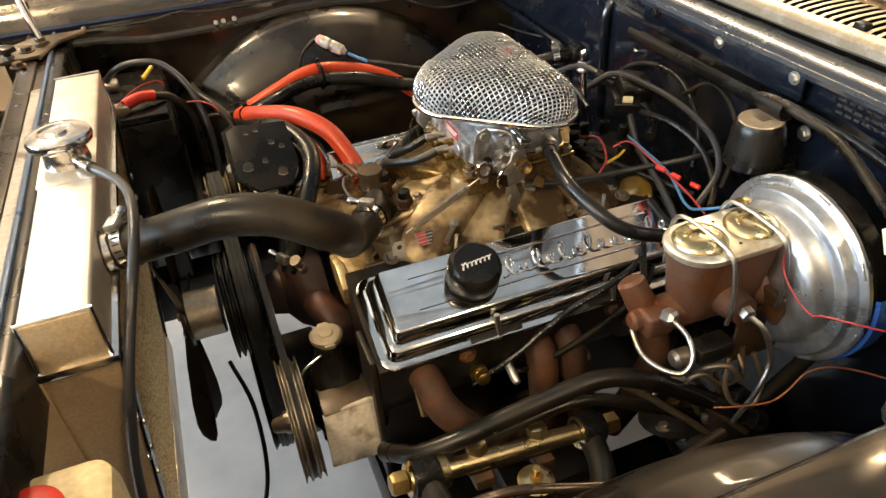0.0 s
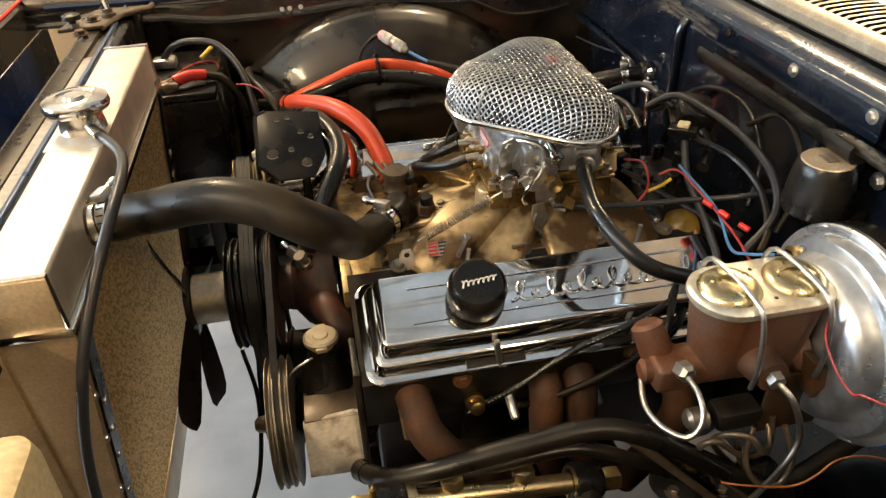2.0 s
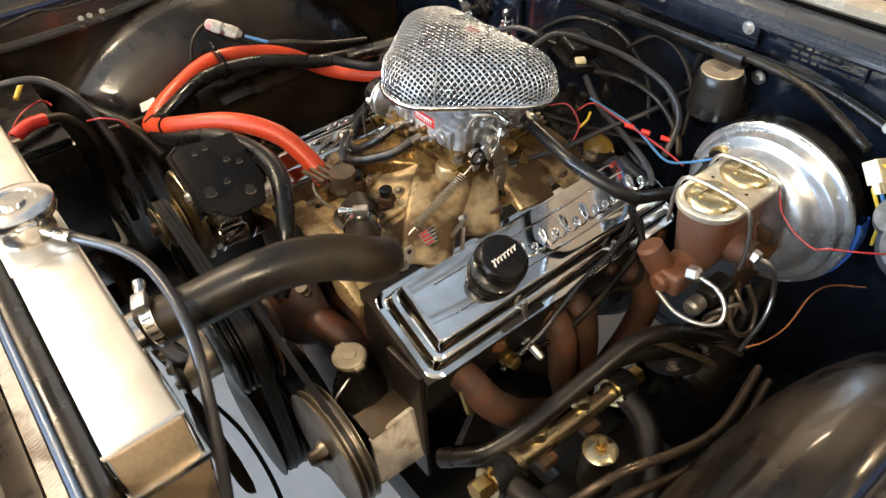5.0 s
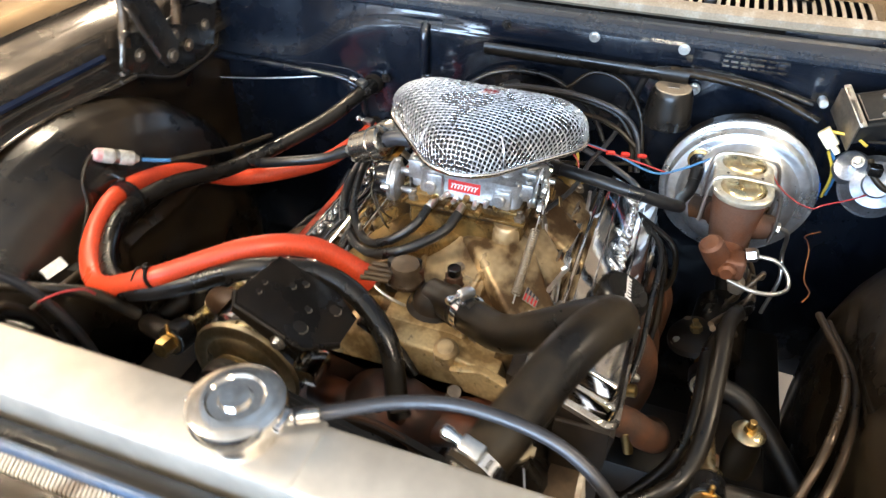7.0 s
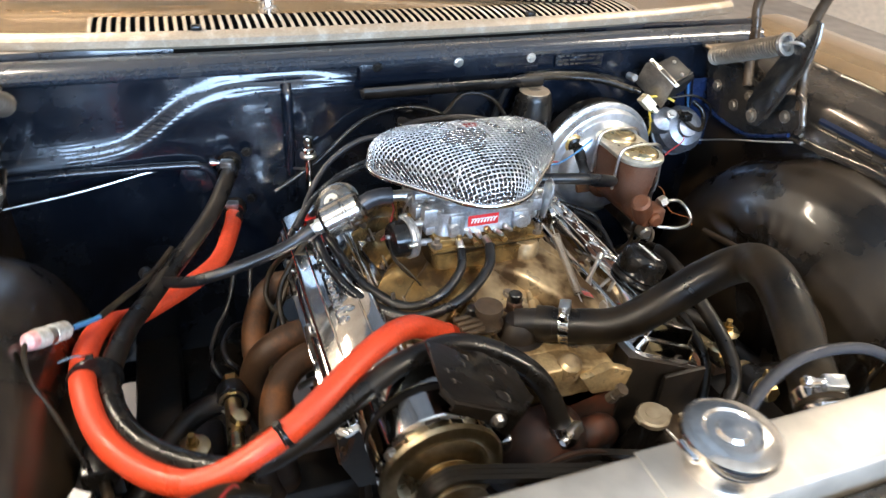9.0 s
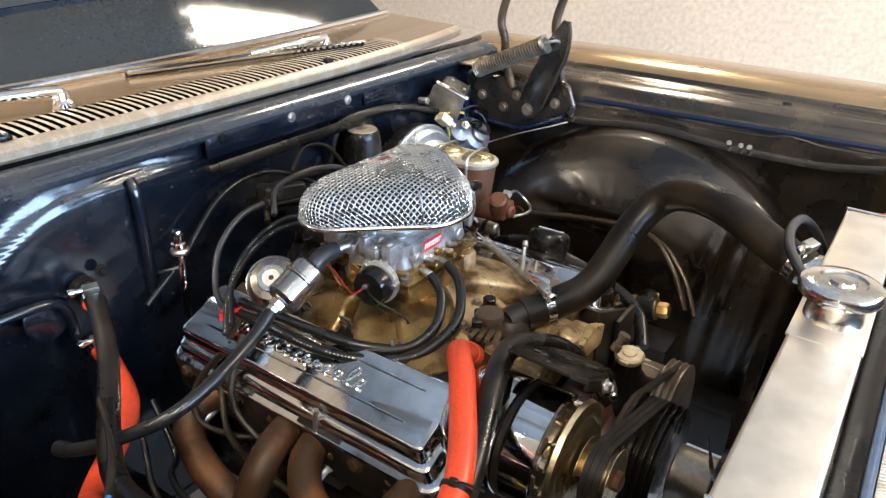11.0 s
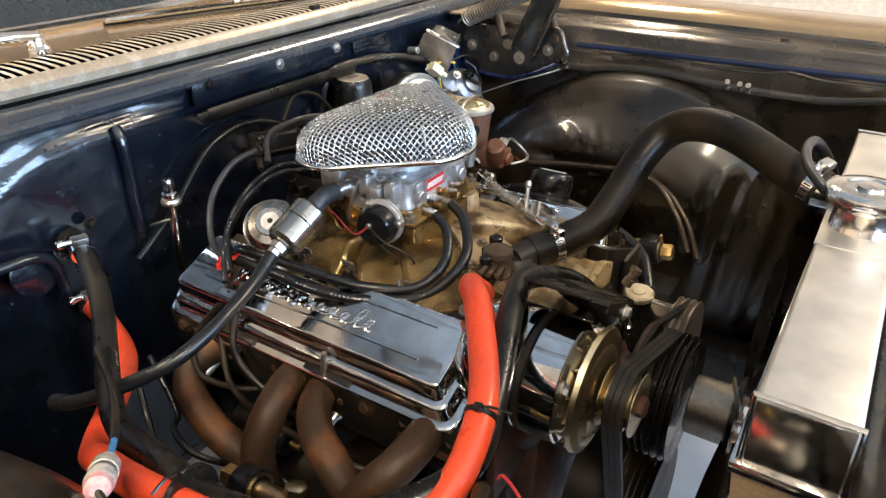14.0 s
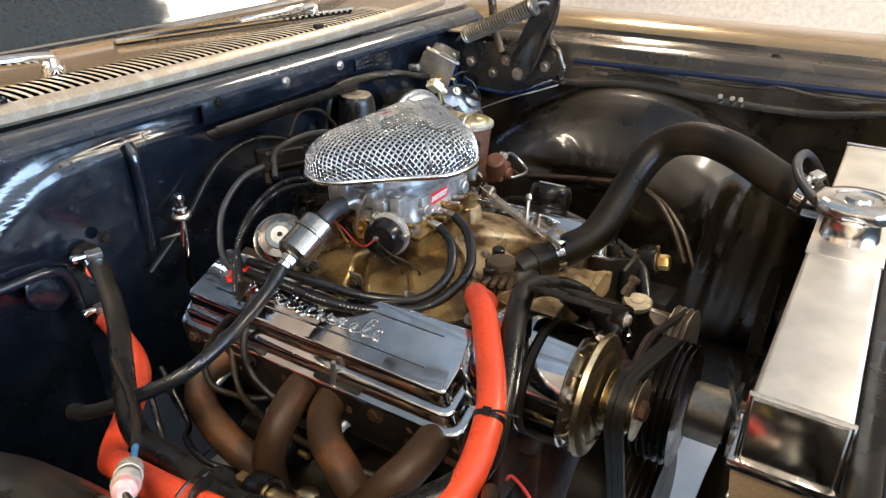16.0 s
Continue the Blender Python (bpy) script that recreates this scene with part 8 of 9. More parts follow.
hose("spark_plug_wire", [(0.42, -0.25, 0.58), (0.425, -0.285, 0.62), (0.43, -0.28, 0.68), (0.455, -0.24, 0.70), (0.50, -0.17, 0.71)], 0.0042, RUBBER, "black spark plug wire beside the valve cover", "spark plug wire", group="spark plug wires")
hose("spark_plug_wire", [(0.443, 0.224, 0.735), (0.480, 0.232, 0.665), (0.452, 0.262, 0.605), (0.405, 0.285, 0.592), (0.32, 0.300, 0.595), (0.23, 0.303, 0.592), (0.18, 0.285, 0.58)], 0.0044, RUBBER, "black spark plug wire drooping over the passenger header", "spark plug wire", group="spark plug wires")
hose("spark_plug_wire", [(0.440, 0.224, 0.715), (0.420, 0.268, 0.650), (0.375, 0.272, 0.610), (0.335, 0.258, 0.585), (0.315, 0.235, 0.570)], 0.0044, RUBBER, "black spark plug wire drooping over the passenger header", "spark plug wire", group="spark plug wires")
hose("spark_plug_wire", [(0.455, 0.230, 0.700), (0.490, 0.270, 0.640), (0.475, 0.285, 0.595), (0.43, 0.262, 0.575), (0.40, 0.24, 0.575)], 0.0044, RUBBER, "black spark plug wire drooping over the passenger header", "spark plug wire", group="spark plug wires")
hose("spark_plug_wire", [(0.455, 0.226, 0.735), (0.509, 0.205, 0.748), (0.545, 0.165, 0.785), (0.560, 0.11, 0.812), (0.565, 0.05, 0.815)], 0.0044, GREY_HOSE, "grey-black ignition wire rising to the coil", "spark plug wire", group="spark plug wires")
_pts = [(0.443, 0.236, 0.735), (0.485, 0.195, 0.765), (0.510, 0.135, 0.790), (0.520, 0.070, 0.800), (0.515, 0.01, 0.79)]
printing(hose("spark_plug_wire", _pts, 0.0044, RUBBER_GLOSS, "printed black ignition wire behind the carburetor", "spark plug wire", group="spark plug wires"), _pts, 0.0044, (-0.5, 0.8, 0.4))
_pts = [(0.443, 0.246, 0.725), (0.478, 0.205, 0.760), (0.500, 0.145, 0.786), (0.508, 0.080, 0.796), (0.50, 0.02, 0.785)]
printing(hose("spark_plug_wire", _pts, 0.0044, RUBBER_GLOSS, "printed black ignition wire behind the carburetor", "spark plug wire", group="spark plug wires"), _pts, 0.0044, (-0.5, 0.8, 0.4))
hose("starter_cable", [(0.56, 0.30, 0.60), (0.50, 0.315, 0.545), (0.465, 0.345, 0.553), (0.415, 0.362, 0.557), (0.385, 0.350, 0.545), (0.40, 0.310, 0.50), (0.42, 0.25, 0.47)], 0.0042, RUBBER_GLOSS, "looped black starter cable low beside the header", "cable", group="starter cables")
hose("starter_cable", [(0.57, 0.32, 0.61), (0.52, 0.345, 0.555), (0.48, 0.366, 0.545), (0.43, 0.380, 0.535), (0.395, 0.372, 0.52), (0.39, 0.33, 0.48), (0.42, 0.26, 0.45)], 0.0042, RUBBER_GLOSS, "looped black starter cable low beside the header", "cable", group="starter cables")
hose("wire_loom", [(0.629, 0.240, 0.700), (0.634, 0.167, 0.745), (0.646, 0.075, 0.812), (0.650, -0.02, 0.822), (0.632, -0.10, 0.785), (0.60, -0.14, 0.74)], 0.0042, RUBBER_GLOSS, "thin black wire arching along the firewall", "wire")

# ---- ignition and wiring by the firewall ----


def distributor():
    t = thing("distributor", (0.535, 0.0, 0.64), "black distributor with tall wire towers behind the carburetor", "distributor")
    part("body", lathe((0.525, -0.02, 0.64), (0, 0, 1), [(0, 0.025), (0.03, 0.03), (0.034, 0.055), (0.05, 0.06), (0.055, 0.06)], 28), CARB_BASE, t)
    cap = part("cap", lathe((0.525, -0.02, 0.695), (0, 0, 1), [(0, 0.062), (0.012, 0.062), (0.03, 0.052), (0.044, 0.046), (0.046, 0.0)], 32), PLASTIC_BLACK, t)
    part("module_cover", lathe((0.535, -0.098, 0.690), (-0.2, -0.6, 0.75), [(0, 0.024), (0.004, 0.027), (0.016, 0.024), (0.026, 0.014), (0.029, 0.0)], 24), mat("amber_plastic", (0.20, 0.125, 0.018), 0.32, dirt_or_sheen=(0.06, 0.035, 0.01), amount=0.7, bump=0.15), t, "amber yellow plastic cover")
    part("vacuum_unit", lathe((0.497, -0.080, 0.690), (-0.35, -0.75, 0.45), [(0, 0.018), (0.004, 0.026), (0.010, 0.027), (0.014, 0.022), (0.016, 0.010), (0.020, 0.009), (0.021, 0.0)], 28), PLASTIC_BLACK, t, "round black vacuum unit")
    part("vacuum_hub", lathe((0.4905, -0.0955, 0.6985), (-0.35, -0.75, 0.45), [(0, 0.0095), (0.0025, 0.0085), (0.003, 0.004)], 18), GREASE, t)
    for k in range(8):
        a = radians(45 * k + 10)
        part("tower", rod((0.525 + 0.04 * math.cos(a), -0.02 + 0.04 * math.sin(a), 0.73), (0.525 + 0.044 * math.cos(a), -0.02 + 0.044 * math.sin(a), 0.758), 0.008), PLASTIC_BLACK, cap)
    return t


distributor()


def ignition_coil():
    t = thing("ignition_coil", (0.57, 0.01, 0.79), "black square ignition coil on a metal frame", "ignition coil")
    m = basis((0.586, 0.006, 0.802), (0.35, 0.92, 0.05), (-0.9, 0.35, 0.15))
    part("core_frame", box(-0.050, 0.050, -0.030, 0.030, -0.006, -0.001, 0.002, 2, m), BLACK_SATIN, t, "flat black frame")
    part("body", box(-0.033, 0.033, -0.024, 0.024, -0.014, 0.022, 0.004, 3, m), PLASTIC_BLACK, t)
    part("tower", rod(m @ Vector((0.02, 0.02, 0.0)), m @ Vector((0.045, 0.045, 0.004)), 0.009), PLASTIC_BLACK, t)
    part("lead", tube([m @ Vector((-0.04, -0.01, 0)), m @ Vector((-0.07, -0.02, -0.01)), m @ Vector((-0.1, -0.01, -0.02))], 0.008, 10), PLASTIC_BLACK, t)
    con = thing("wire_connector", (0.535, -0.055, 0.79), "black connector with a pale tan insert", "connector")
    m2 = basis((0.548, -0.042, 0.808), (0.8, -0.6, 0), (0.6, 0.8, -0.1))
    part("shell", box(-0.018, 0.018, -0.014, 0.014, -0.005, 0.005, 0.001, 1, m2), PLASTIC_BLACK, con)
    part("insert", box(-0.008, 0.007, -0.006, 0.012, 0.005, 0.010, 0.001, 1, m2), CREAM, con, "pale tan insert")
    return t


ignition_coil()

for _k, (_p, _r, _m, _l) in enumerate((
        ([(0.545, 0.06, 0.800), (0.570, 0.03, 0.826), (0.588, -0.03, 0.826), (0.602, -0.10, 0.816), (0.607, -0.16, 0.795), (0.600, -0.19, 0.76), (0.565, -0.20, 0.72)], 0.0048, GREY_HOSE, "grey-black wire looping past the firewall"),
        ([(0.550, 0.07, 0.792), (0.580, 0.04, 0.816), (0.600, -0.02, 0.814), (0.614, -0.09, 0.806), (0.620, -0.15, 0.785), (0.610, -0.18, 0.75), (0.58, -0.19, 0.71)], 0.0048, RUBBER, "black wire looping past the firewall"),
        ([(0.560, -0.05, 0.800), (0.585, -0.10, 0.796), (0.600, -0.15, 0.775), (0.592, -0.195, 0.745), (0.57, -0.22, 0.73)], 0.0045, RUBBER, "black wire looping past the firewall"),
        ([(0.545, -0.055, 0.798), (0.532, -0.10, 0.770), (0.528, -0.16, 0.745), (0.523, -0.21, 0.715), (0.50, -0.23, 0.68)], 0.0048, GREY_HOSE, "printed grey wire running down to the engine"),
        ([(0.630, -0.06, 0.815), (0.640, -0.10, 0.845), (0.636, -0.15, 0.835), (0.628, -0.185, 0.79), (0.60, -0.20, 0.74)], 0.0036, RUBBER, "thin black wire by the firewall"),
        ([(0.465, -0.05, 0.765), (0.50, -0.10, 0.752), (0.53, -0.15, 0.745), (0.555, -0.20, 0.742)], 0.0034, RUBBER, "thin black wire behind the carburetor"),
        ([(0.525, -0.085, 0.782), (0.540, -0.158, 0.760), (0.524, -0.225, 0.748), (0.518, -0.262, 0.765), (0.521, -0.300, 0.79)], 0.0018, BLUE_WIRE, "light blue wire by the brake booster"),
        ([(0.50, -0.085, 0.772), (0.515, -0.10, 0.784), (0.530, -0.13, 0.770), (0.540, -0.20, 0.752), (0.535, -0.25, 0.745)], 0.0015, RED_WIRE, "thin red wire behind the carburetor"),
        ([(0.455, -0.07, 0.792), (0.472, -0.09, 0.795), (0.470, -0.115, 0.775), (0.455, -0.12, 0.755)], 0.0015, RED_WIRE, "thin red wire behind the carburetor"),
        ([(0.470, -0.115, 0.768), (0.490, -0.112, 0.772), (0.505, -0.105, 0.775)], 0.0021, YELLOW_WIRE, "yellow crimped wire end"),
        ([(0.530, -0.385, 0.785), (0.515, -0.402, 0.768), (0.512, -0.431, 0.750), (0.512, -0.455, 0.745), (0.512, -0.462, 0.752), (0.525, -0.50, 0.764), (0.56, -0.53, 0.76)], 0.0011, RED_WIRE, "thin red wire across the brake booster"),
        ([(0.40, -0.46, 0.66), (0.421, -0.470, 0.662), (0.469, -0.470, 0.647), (0.492, -0.470, 0.656), (0.509, -0.470, 0.674), (0.541, -0.470, 0.671), (0.583, -0.475, 0.653), (0.61, -0.50, 0.65)], 0.0010, ORANGE_WIRE, "thin orange wire near the steering box"),
        ([(0.590, -0.462, 0.80), (0.600, -0.480, 0.76), (0.615, -0.482, 0.71)], 0.0022, YELLOW_WIRE, "thin yellow wire by the booster"),
        ([(0.598, -0.466, 0.80), (0.606, -0.486, 0.76), (0.622, -0.488, 0.71)], 0.0022, BLUE_WIRE, "thin blue wire by the booster"))):
    hose("wire", _p, _r, _m, _l, "wire", n=8)
hose("wire_loom", [(0.640, -0.215, 0.868), (0.640, -0.302, 0.862), (0.620, -0.367, 0.858), (0.600, -0.437, 0.838)], 0.0065, RUBBER, "ribbed black wire loom across the firewall", "wire loom", ribs=0.001)
hose("hood_cable", [(0.647, -0.165, 0.79), (0.640, -0.180, 0.848), (0.640, -0.205, 0.866), (0.645, -0.28, 0.866), (0.65, -0.36, 0.858), (0.65, -0.43, 0.842)], 0.006, RUBBER_GLOSS, "glossy black pipe bent round the wiper motor cover", "pipe")
hose("throttle_cable", [(0.355, -0.094, 0.752), (0.42, -0.12, 0.756), (0.50, -0.13, 0.758), (0.58, -0.15, 0.765), (0.66, -0.16, 0.775)], 0.0036, GREY_HOSE, "thin grey throttle cable to the firewall", "cable")


def small_firewall_parts():
    t = thing("insulated_clip", (0.543, -0.186, 0.75), "bright red plastic wire clip", "clip")
    for q in ((0.528, -0.150, 0.766), (0.537, -0.172, 0.763), (0.550, -0.197, 0.758)):
        part("sleeve", rod(q, Vector(q) + Vector((0.006, -0.012, -0.002)), 0.0035), RED_PLASTIC, t)
    t = thing("vacuum_canister", (0.615, -0.225, 0.77), "black tapered round canister with a flat tan top", "canister")
    part("body", lathe((0.6197, -0.226, 0.788), (-0.03, 0, 1), [(0, 0.0355), (0.003, 0.038), (0.049, 0.033), (0.057, 0.031), (0.0615, 0.028)], 36), PLASTIC_BLACK, t)
    top = part("top", lathe((0.6178, -0.226, 0.8492), (-0.03, 0, 1), [(0, 0.028), (0.0015, 0.0268), (0.002, 0.0)], 36), TAN_EDGE, t, "dusty tan flat top")
    part("mark", box(-0.007, 0.007, -0.009, 0.009, 0, 0.001, 0, 1, basis((0.6178, -0.226, 0.8512), (1, 0, 0), (0, 1, 0))), GREASE, top)
    part("foot", box(0.630, 0.667, -0.255, -0.20, 0.770, 0.790, 0.006), BLACK_SATIN, t)
    part("side_bolt", hex_bolt((0.660, -0.257, 0.834), (-1, 0, 0), 0.007, 0.006), STEEL, t)
    t = thing("relay_box", (0.634, -0.53, 0.82), "black voltage regulator box with a bright edge", "relay")
    m = basis((0.612, -0.505, 0.856), (0.55, 0.25, 0.3), (-0.2, 1, -0.1))
    part("case", box(-0.030, 0.030, -0.034, 0.034, -0.024, 0.020, 0.005, 3, m), CASE_BLACK, t)
    part("cover", box(-0.024, 0.020, -0.026, 0.024, 0.020, 0.026, 0.002, 2, m), CASE_BLACK, t, "raised dull cover")
    part("cover_edge", tube([m @ Vector((-0.024, -0.026, 0.0265)), m @ Vector((-0.024, 0.024, 0.0265)), m @ Vector((0.020, 0.024, 0.0265))], 0.0011, 6, smooth=False), GREASE, t, "bright worn cover edge")
    # worn angle bracket along one side
    part("plate", prism([(-0.036, -0.030), (0.038, -0.030), (0.040, 0.020), (0.030, 0.034), (0.012, 0.030), (0.004, 0.038), (-0.030, 0.034)], m @ basis((0, 0.036, 0), (1, 0, 0), (0, 0, 1)), -0.003, 0.0008), GREASE, t, "pale worn angle bracket")
    part("bracket_fold", box(-0.036, 0.038, 0.030, 0.040, 0.028, 0.031, 0.001, 1, m), STEEL, t)
    for q in ((-0.018, 0.0, 0.026), (0.012, -0.010, 0.026)):
        part("cover_screw", lathe(m @ Vector(q), m.to_3x3() @ Vector((0, 0, 1)), [(0, 0.004), (0.002, 0.0038), (0.003, 0.002)], 12), STEEL, t)
    part("terminal_block", box(-0.020, 0.022, -0.050, -0.034, -0.016, 0.004, 0.003, 2, m), PLASTIC_BLACK, t)
    for k in range(3):
        part("lead", tube([m @ Vector((-0.012 + 0.012 * k, -0.050, -0.006)), m @ Vector((-0.016 + 0.012 * k, -0.068, -0.014)), m @ Vector((-0.03 + 0.01 * k, -0.072, -0.04)), m @ Vector((-0.05, -0.06, -0.06 - 0.008 * k))], 0.0020, 8), (RUBBER, BLUE_WIRE, RUBBER)[k], t)
    part("stud", rod((0.648, -0.47, 0.848), (0.62, -0.47, 0.850), 0.009), BLACK_SATIN, t)
    part("stud", rod((0.648, -0.44, 0.853), (0.626, -0.44, 0.855), 0.007), STEEL, t)
    t = thing("blower_motor", (0.575, -0.538, 0.72), "silver blower motor can with looped wires", "motor")
    d = Vector((-0.55, 0.1, 0.35))
    part("can", lathe((0.612, -0.541, 0.742), d, [(0, 0.040), (0.004, 0.046), (0.010, 0.0465), (0.012, 0.043), (0.034, 0.042), (0.037, 0.045), (0.042, 0.045), (0.050, 0.038), (0.060, 0.034), (0.064, 0.020), (0.071, 0.018), (0.073, 0.0)], 36), CAST_SILVER, t)
    part("gear_housing", lathe((0.600, -0.505, 0.770), (-0.5, 0.25, 0.45), [(0, 0.026), (0.020, 0.026), (0.026, 0.022), (0.028, 0.010), (0.032, 0.0)], 28), CAST_SILVER, t, "rounded gear housing")
    for k in range(5):
        a = radians(72 * k)
        dd, u, w = frame_of(d)
        part("rib", box(-0.002, 0.002, 0.038, 0.0455, 0.012, 0.036, 0.001, 1, basis((0.612, -0.541, 0.742), u, w) @ Matrix.Rotation(a, 4, "Z")), CAST_SILVER, t)
    part("bolt", hex_bolt((0.572, -0.500, 0.800), (-0.5, 0.25, 0.45), 0.006, 0.006), STEEL, t)
    part("wire_loop", tube([(0.572, -0.515, 0.806), (0.556, -0.520, 0.792), (0.548, -0.538, 0.778), (0.552, -0.560, 0.772), (0.566, -0.574, 0.782), (0.575, -0.572, 0.80), (0.588, -0.556, 0.815)], 0.0045, 10), RUBBER, t, "looped black wire")
    part("wire_loop", tube([(0.60, -0.50, 0.82), (0.58, -0.545, 0.83), (0.575, -0.585, 0.81), (0.585, -0.605, 0.78)], 0.0024, 8), RUBBER, t, "black wire")
    part("plug", box(0.548, 0.566, -0.530, -0.512, 0.792, 0.806, 0.002), PLASTIC_BLACK, t)
    t = thing("wire_connector", (0.60, -0.456, 0.805), "cream plastic plug with wires", "connector")
    m = basis((0.598, -0.457, 0.817), (0.3, 0.6, 0.6), (0.9, -0.1, -0.2))
    part("body", box(-0.014, 0.014, -0.012, 0.012, -0.009, 0.009, 0.001, 1, m), CREAM, t)
    for k in (-1, 0, 1):
        part("pin", box(-0.026, -0.012, -0.009 + 0.009 * k - 0.003 + 0.009, -0.009 + 0.009 * k + 0.003 + 0.009, -0.004, 0.004, 0.0008, 1, m), CREAM, t)
    part("lead", tube([m @ Vector((0.014, 0, 0)), (0.592, -0.487, 0.828), (0.580, -0.505, 0.822)], 0.0024, 8), YELLOW_WIRE, t, "yellow lead")
    hose("ground_wire", [(0.560, -0.57, 0.745), (0.49, -0.585, 0.775), (0.43, -0.61, 0.795), (0.40, -0.632, 0.805)], 0.0018, STEEL, "thin bare ground wire to the fender", "wire", n=6)


small_firewall_parts()


def identification_plate():
    """Stamped plate on the firewall; its unreadable rows are plain bars."""
    t = thing("data_plate", (0.664, -0.33, 0.88), "small black stamped data plate on the firewall", "plate")
    part("plate", box(0.662, 0.6645, -0.385, -0.285, 0.872, 0.900, 0.0006), BLACK_PAINT, t)
    r = random.Random(9)
    for row in range(3):
        y = -0.29
        while y > -0.375:
            w = r.uniform(0.006, 0.014)
            part("bar", box(0.6612, 0.6622, y - w, y, 0.8765 + 0.008 * row, 0.8795 + 0.008 * row, 0), FLANGE_GREY, t)
            y -= w + 0.004


identification_plate()

# ---- passenger front corner ----


def battery():
    t = thing("battery", (-0.15, 0.46, 0.55), "black car battery with red positive terminal", "battery")
    part("case", box(-0.235, -0.085, 0.365, 0.60, 0.56, 0.755, 0.005), PLASTIC_BLACK, t)
    part("top", box(-0.232, -0.088, 0.368, 0.597, 0.755, 0.768, 0.004), PLASTIC_BLACK, t)
    post = part("positive_post", lathe((-0.165, 0.392, 0.767), (0, 0, 1), [(0, 0.012), (0.018, 0.010), (0.019, 0.0)], 16), GREASE, t)
    part("terminal", box(-0.182, -0.148, 0.380, 0.404, 0.770, 0.784, 0.004), GREASE, post)
    part("red_boot", tube([(-0.155, 0.395, 0.782), (-0.128, 0.408, 0.786), (-0.105, 0.415, 0.782)], 0.010, 12), RED_PLASTIC, t, "bright red cable boot")
    part("negative_clamp", box(-0.205, -0.165, 0.50, 0.53, 0.768, 0.785, 0.004), STEEL, t)
    tray = thing("battery_tray", (-0.16, 0.48, 0.53), "black steel battery tray", "tray")
    part("tray", box(-0.245, -0.075, 0.355, 0.61, 0.545, 0.559, 0.004), BLACK_GRIME, tray)
    part("leg", box(-0.17, -0.14, 0.45, 0.50, 0.27, 0.545, 0.004), BLACK_GRIME, tray)
    hose("battery_cable", [(-0.108, 0.415, 0.782), (-0.078, 0.420, 0.770), (-0.055, 0.415, 0.73), (-0.050, 0.40, 0.66), (-0.05, 0.38, 0.58)], 0.0075, RUBBER, "thick black positive battery cable", "cable")
    hose("battery_cable", [(-0.185, 0.515, 0.784), (-0.160, 0.490, 0.812), (-0.125, 0.480, 0.822), (-0.080, 0.465, 0.815), (-0.045, 0.430, 0.775), (-0.030, 0.39, 0.70), (-0.035, 0.35, 0.60)], 0.0058, GREY_HOSE, "grey battery cable with a crimped lug", "cable")
    hose("wire", [(-0.165, 0.385, 0.787), (-0.13, 0.43, 0.795), (-0.095, 0.46, 0.79), (-0.085, 0.455, 0.78)], 0.0014, RED_WIRE, "thin red wire at the battery", "wire", n=8)
    hose("wire", [(-0.055, 0.40, 0.765), (-0.035, 0.385, 0.768), (-0.015, 0.37, 0.762), (-0.008, 0.365, 0.75)], 0.0014, RED_WIRE, "thin red wire dropping to the alternator", "wire", n=8)
    hose("wire_loom", [(-0.02, 0.62, 0.70), (-0.04, 0.52, 0.745), (-0.03, 0.44, 0.755), (0.0, 0.38, 0.74), (0.02, 0.34, 0.70)], 0.007, RUBBER, "black taped wire loom by the battery", "wire loom")
    cap = thing("crimp_connector", (-0.113, 0.532, 0.77), "small yellow crimp connector", "connector")
    part("sleeve", rod((-0.122, 0.522, 0.776), (-0.102, 0.545, 0.788), 0.004), YELLOW_WIRE, cap)
    return t


battery()


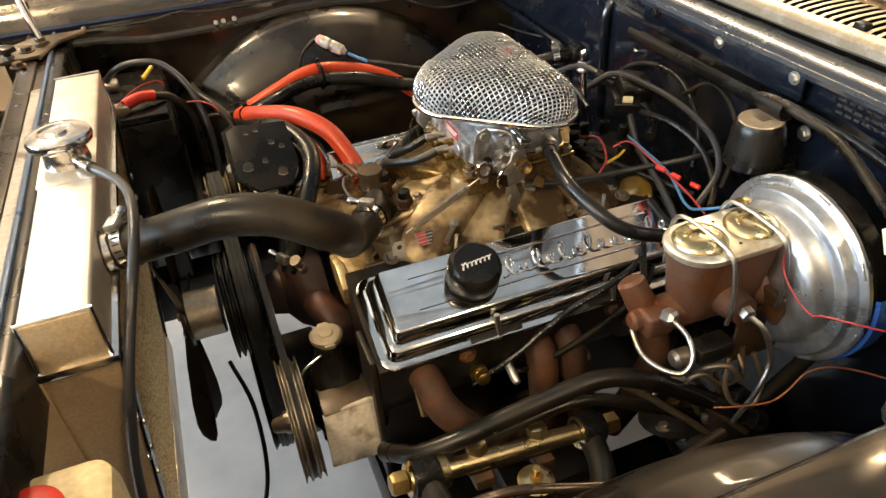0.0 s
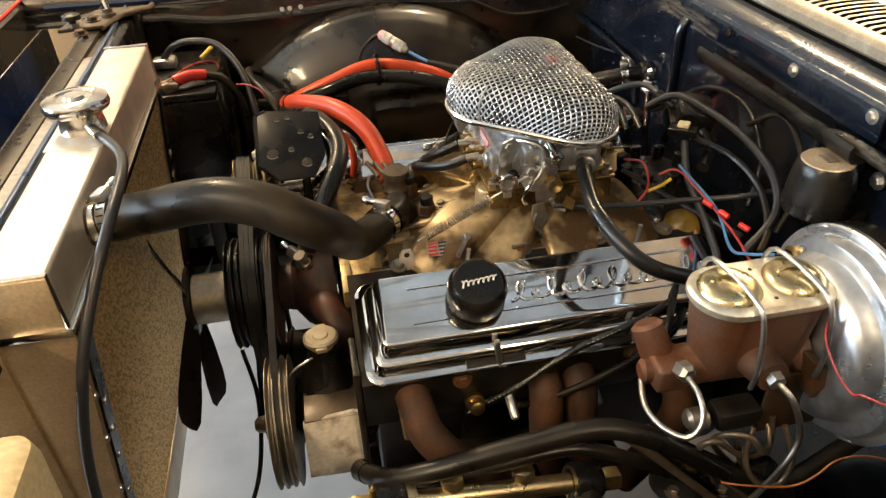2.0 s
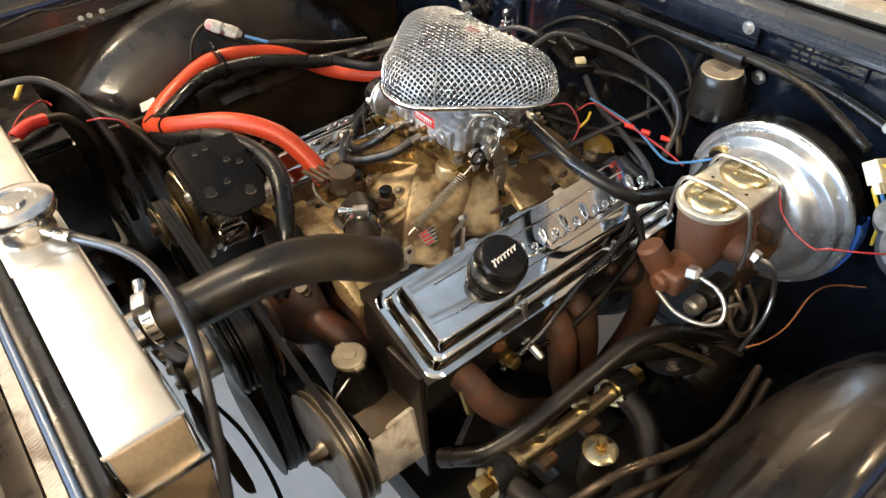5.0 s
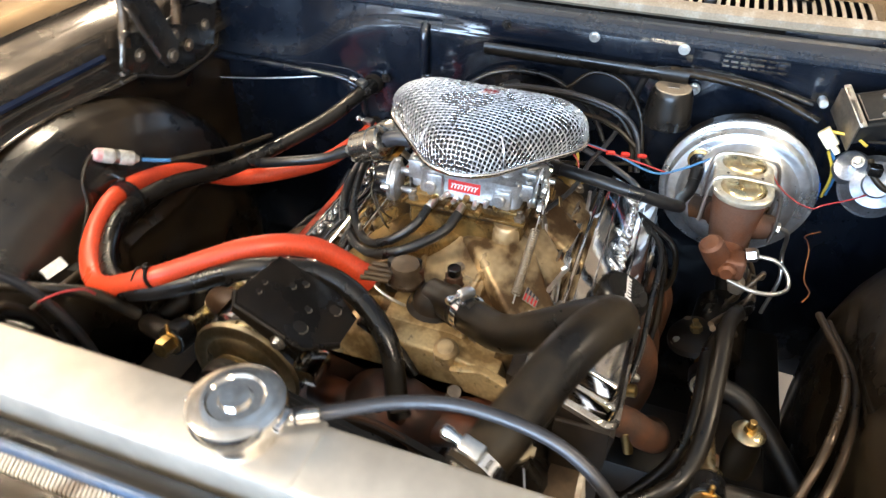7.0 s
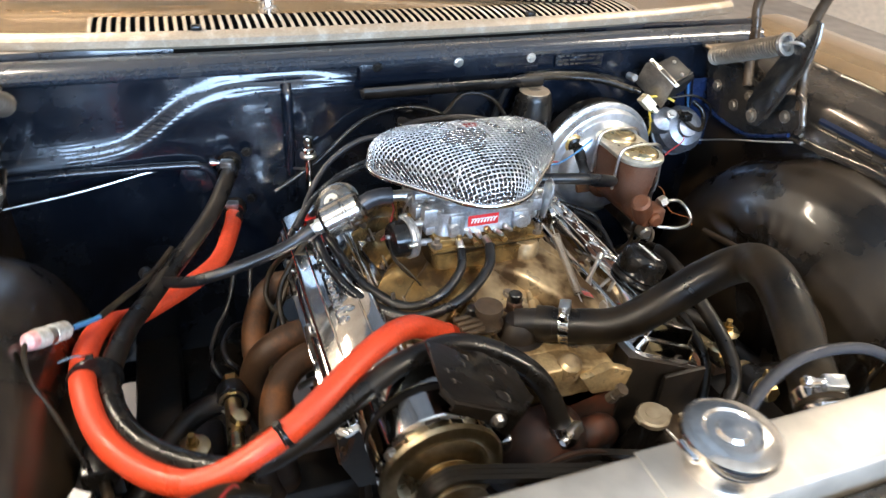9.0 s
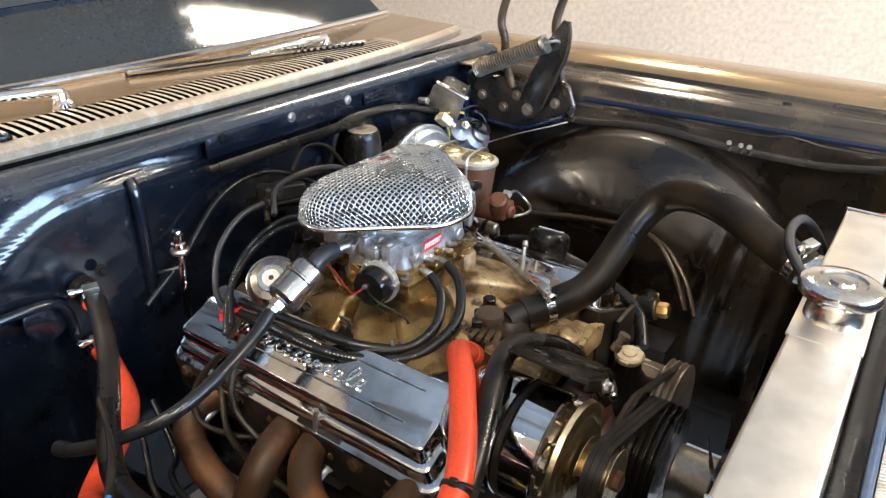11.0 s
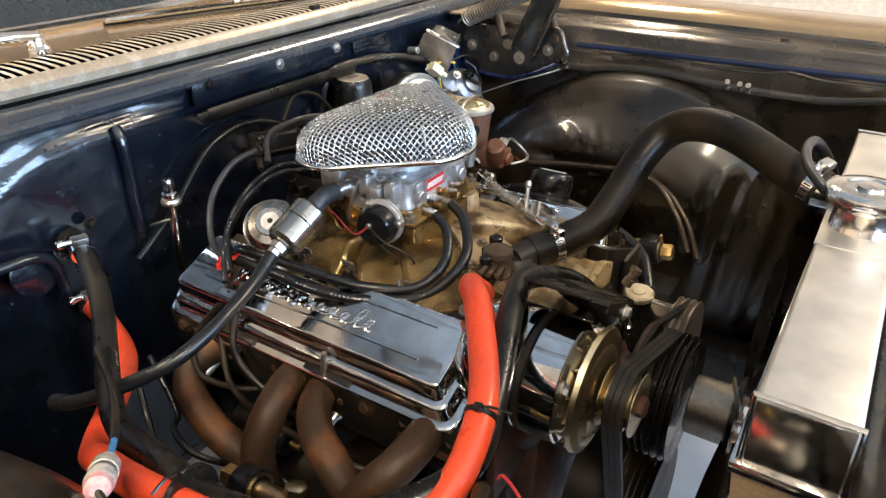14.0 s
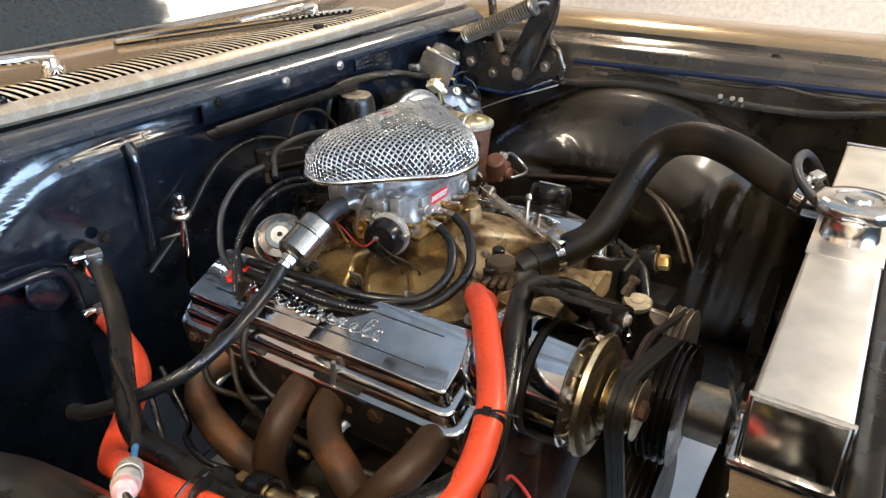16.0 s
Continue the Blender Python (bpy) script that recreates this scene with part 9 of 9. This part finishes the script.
def fuse_holder():
    a, b = Vector((0.218, 0.553, 0.780)), Vector((0.268, 0.518, 0.752))
    d = (b - a).normalized()
    t = thing("fuse_holder", a, "clear inline fuse holder with a pink end", "fuse holder")
    part("pink_end", lathe(a - d * 0.004, d, [(0, 0.005), (0.004, 0.0095), (0.012, 0.0105)], 16), mat("pink_plastic", (0.60, 0.26, 0.25), 0.3, dirt_or_sheen=(0.55, 0.48, 0.44), amount=0.7, scale=120, bump=0.1), t, "pink fuse inside the clear end")
    part("tube", lathe(a + d * 0.008, d, [(0, 0.0105), (0.004, 0.0115), (0.016, 0.0112), (0.019, 0.0085), (0.023, 0.0085), (0.026, 0.0115), (0.045, 0.011), (0.048, 0.008), (0.054, 0.005)], 20), PLASTIC_CLEAR, t)
    part("band", lathe(a + d * 0.027, d, [(0, 0.0107), (0.006, 0.0107)], 18), STEEL, t)
    hose("wire", [tuple(b + d * 0.0), (0.285, 0.505, 0.744), (0.302, 0.493, 0.737)], 0.0032, BLUE_WIRE, "short blue wire leaving the fuse holder", "wire", n=8)
    hose("wire", [(0.300, 0.494, 0.738), (0.335, 0.47, 0.735), (0.39, 0.44, 0.725), (0.46, 0.41, 0.72)], 0.0042, RUBBER, "black sleeved wire beside the heater hoses", "wire", n=8)
    hose("wire", [tuple(a), (0.205, 0.556, 0.776), (0.180, 0.551, 0.755), (0.159, 0.534, 0.725), (0.102, 0.506, 0.700)], 0.003, RUBBER, "dark wire dropping from the fuse holder", "wire", n=8)
    return t


fuse_holder()


def starter_relay():
    t = thing("relay", (0.09, 0.545, 0.58), "black relay with a white tag on the inner fender", "relay")
    part("body", box(0.095, 0.14, 0.475, 0.515, 0.655, 0.695, 0.004), PLASTIC_BLACK, t)
    part("bracket", box(0.085, 0.13, 0.505, 0.55, 0.650, 0.672, 0.003), BLACK_SATIN, t)
    up, face = Vector((0.035, -0.027, 0.02)).normalized(), Vector((-0.66, -0.27, 0.66))
    part("tag", prism([(-0.009, 0), (0.008, 0.001), (0.009, 0.034), (-0.008, 0.032)], basis((0.052, 0.528, 0.684), up.cross(face), up), 0.001, 0), WHITE_LABEL, t, "white paper tag")
    hose("wire_loom", [(-0.03, 0.47, 0.70), (0.03, 0.48, 0.69), (0.08, 0.49, 0.68), (0.10, 0.495, 0.675)], 0.006, RUBBER, "black taped loom to the relay", "wire loom")


starter_relay()
hose("transmission_line", [(0.394, -0.485, 0.650), (0.272, -0.505, 0.660), (0.150, -0.476, 0.675), (0.085, -0.45, 0.63), (0.045, -0.425, 0.57)], 0.0052, LINE_BRONZE, "dark bare steel line beside the wheel well", "pipe", group="transmission lines")
hose("transmission_line", [(0.394, -0.500, 0.640), (0.272, -0.520, 0.648), (0.140, -0.492, 0.660), (0.070, -0.466, 0.615), (0.030, -0.440, 0.555)], 0.0052, LINE_BRONZE, "dark bare steel line beside the wheel well", "pipe", group="transmission lines")
hose("floor_cable", [(-0.10, 0.10, 0.42), (-0.08, 0.02, 0.38), (-0.085, -0.08, 0.33), (-0.12, -0.14, 0.27)], 0.0036, RUBBER, "black cable hanging below the fan", "cable")
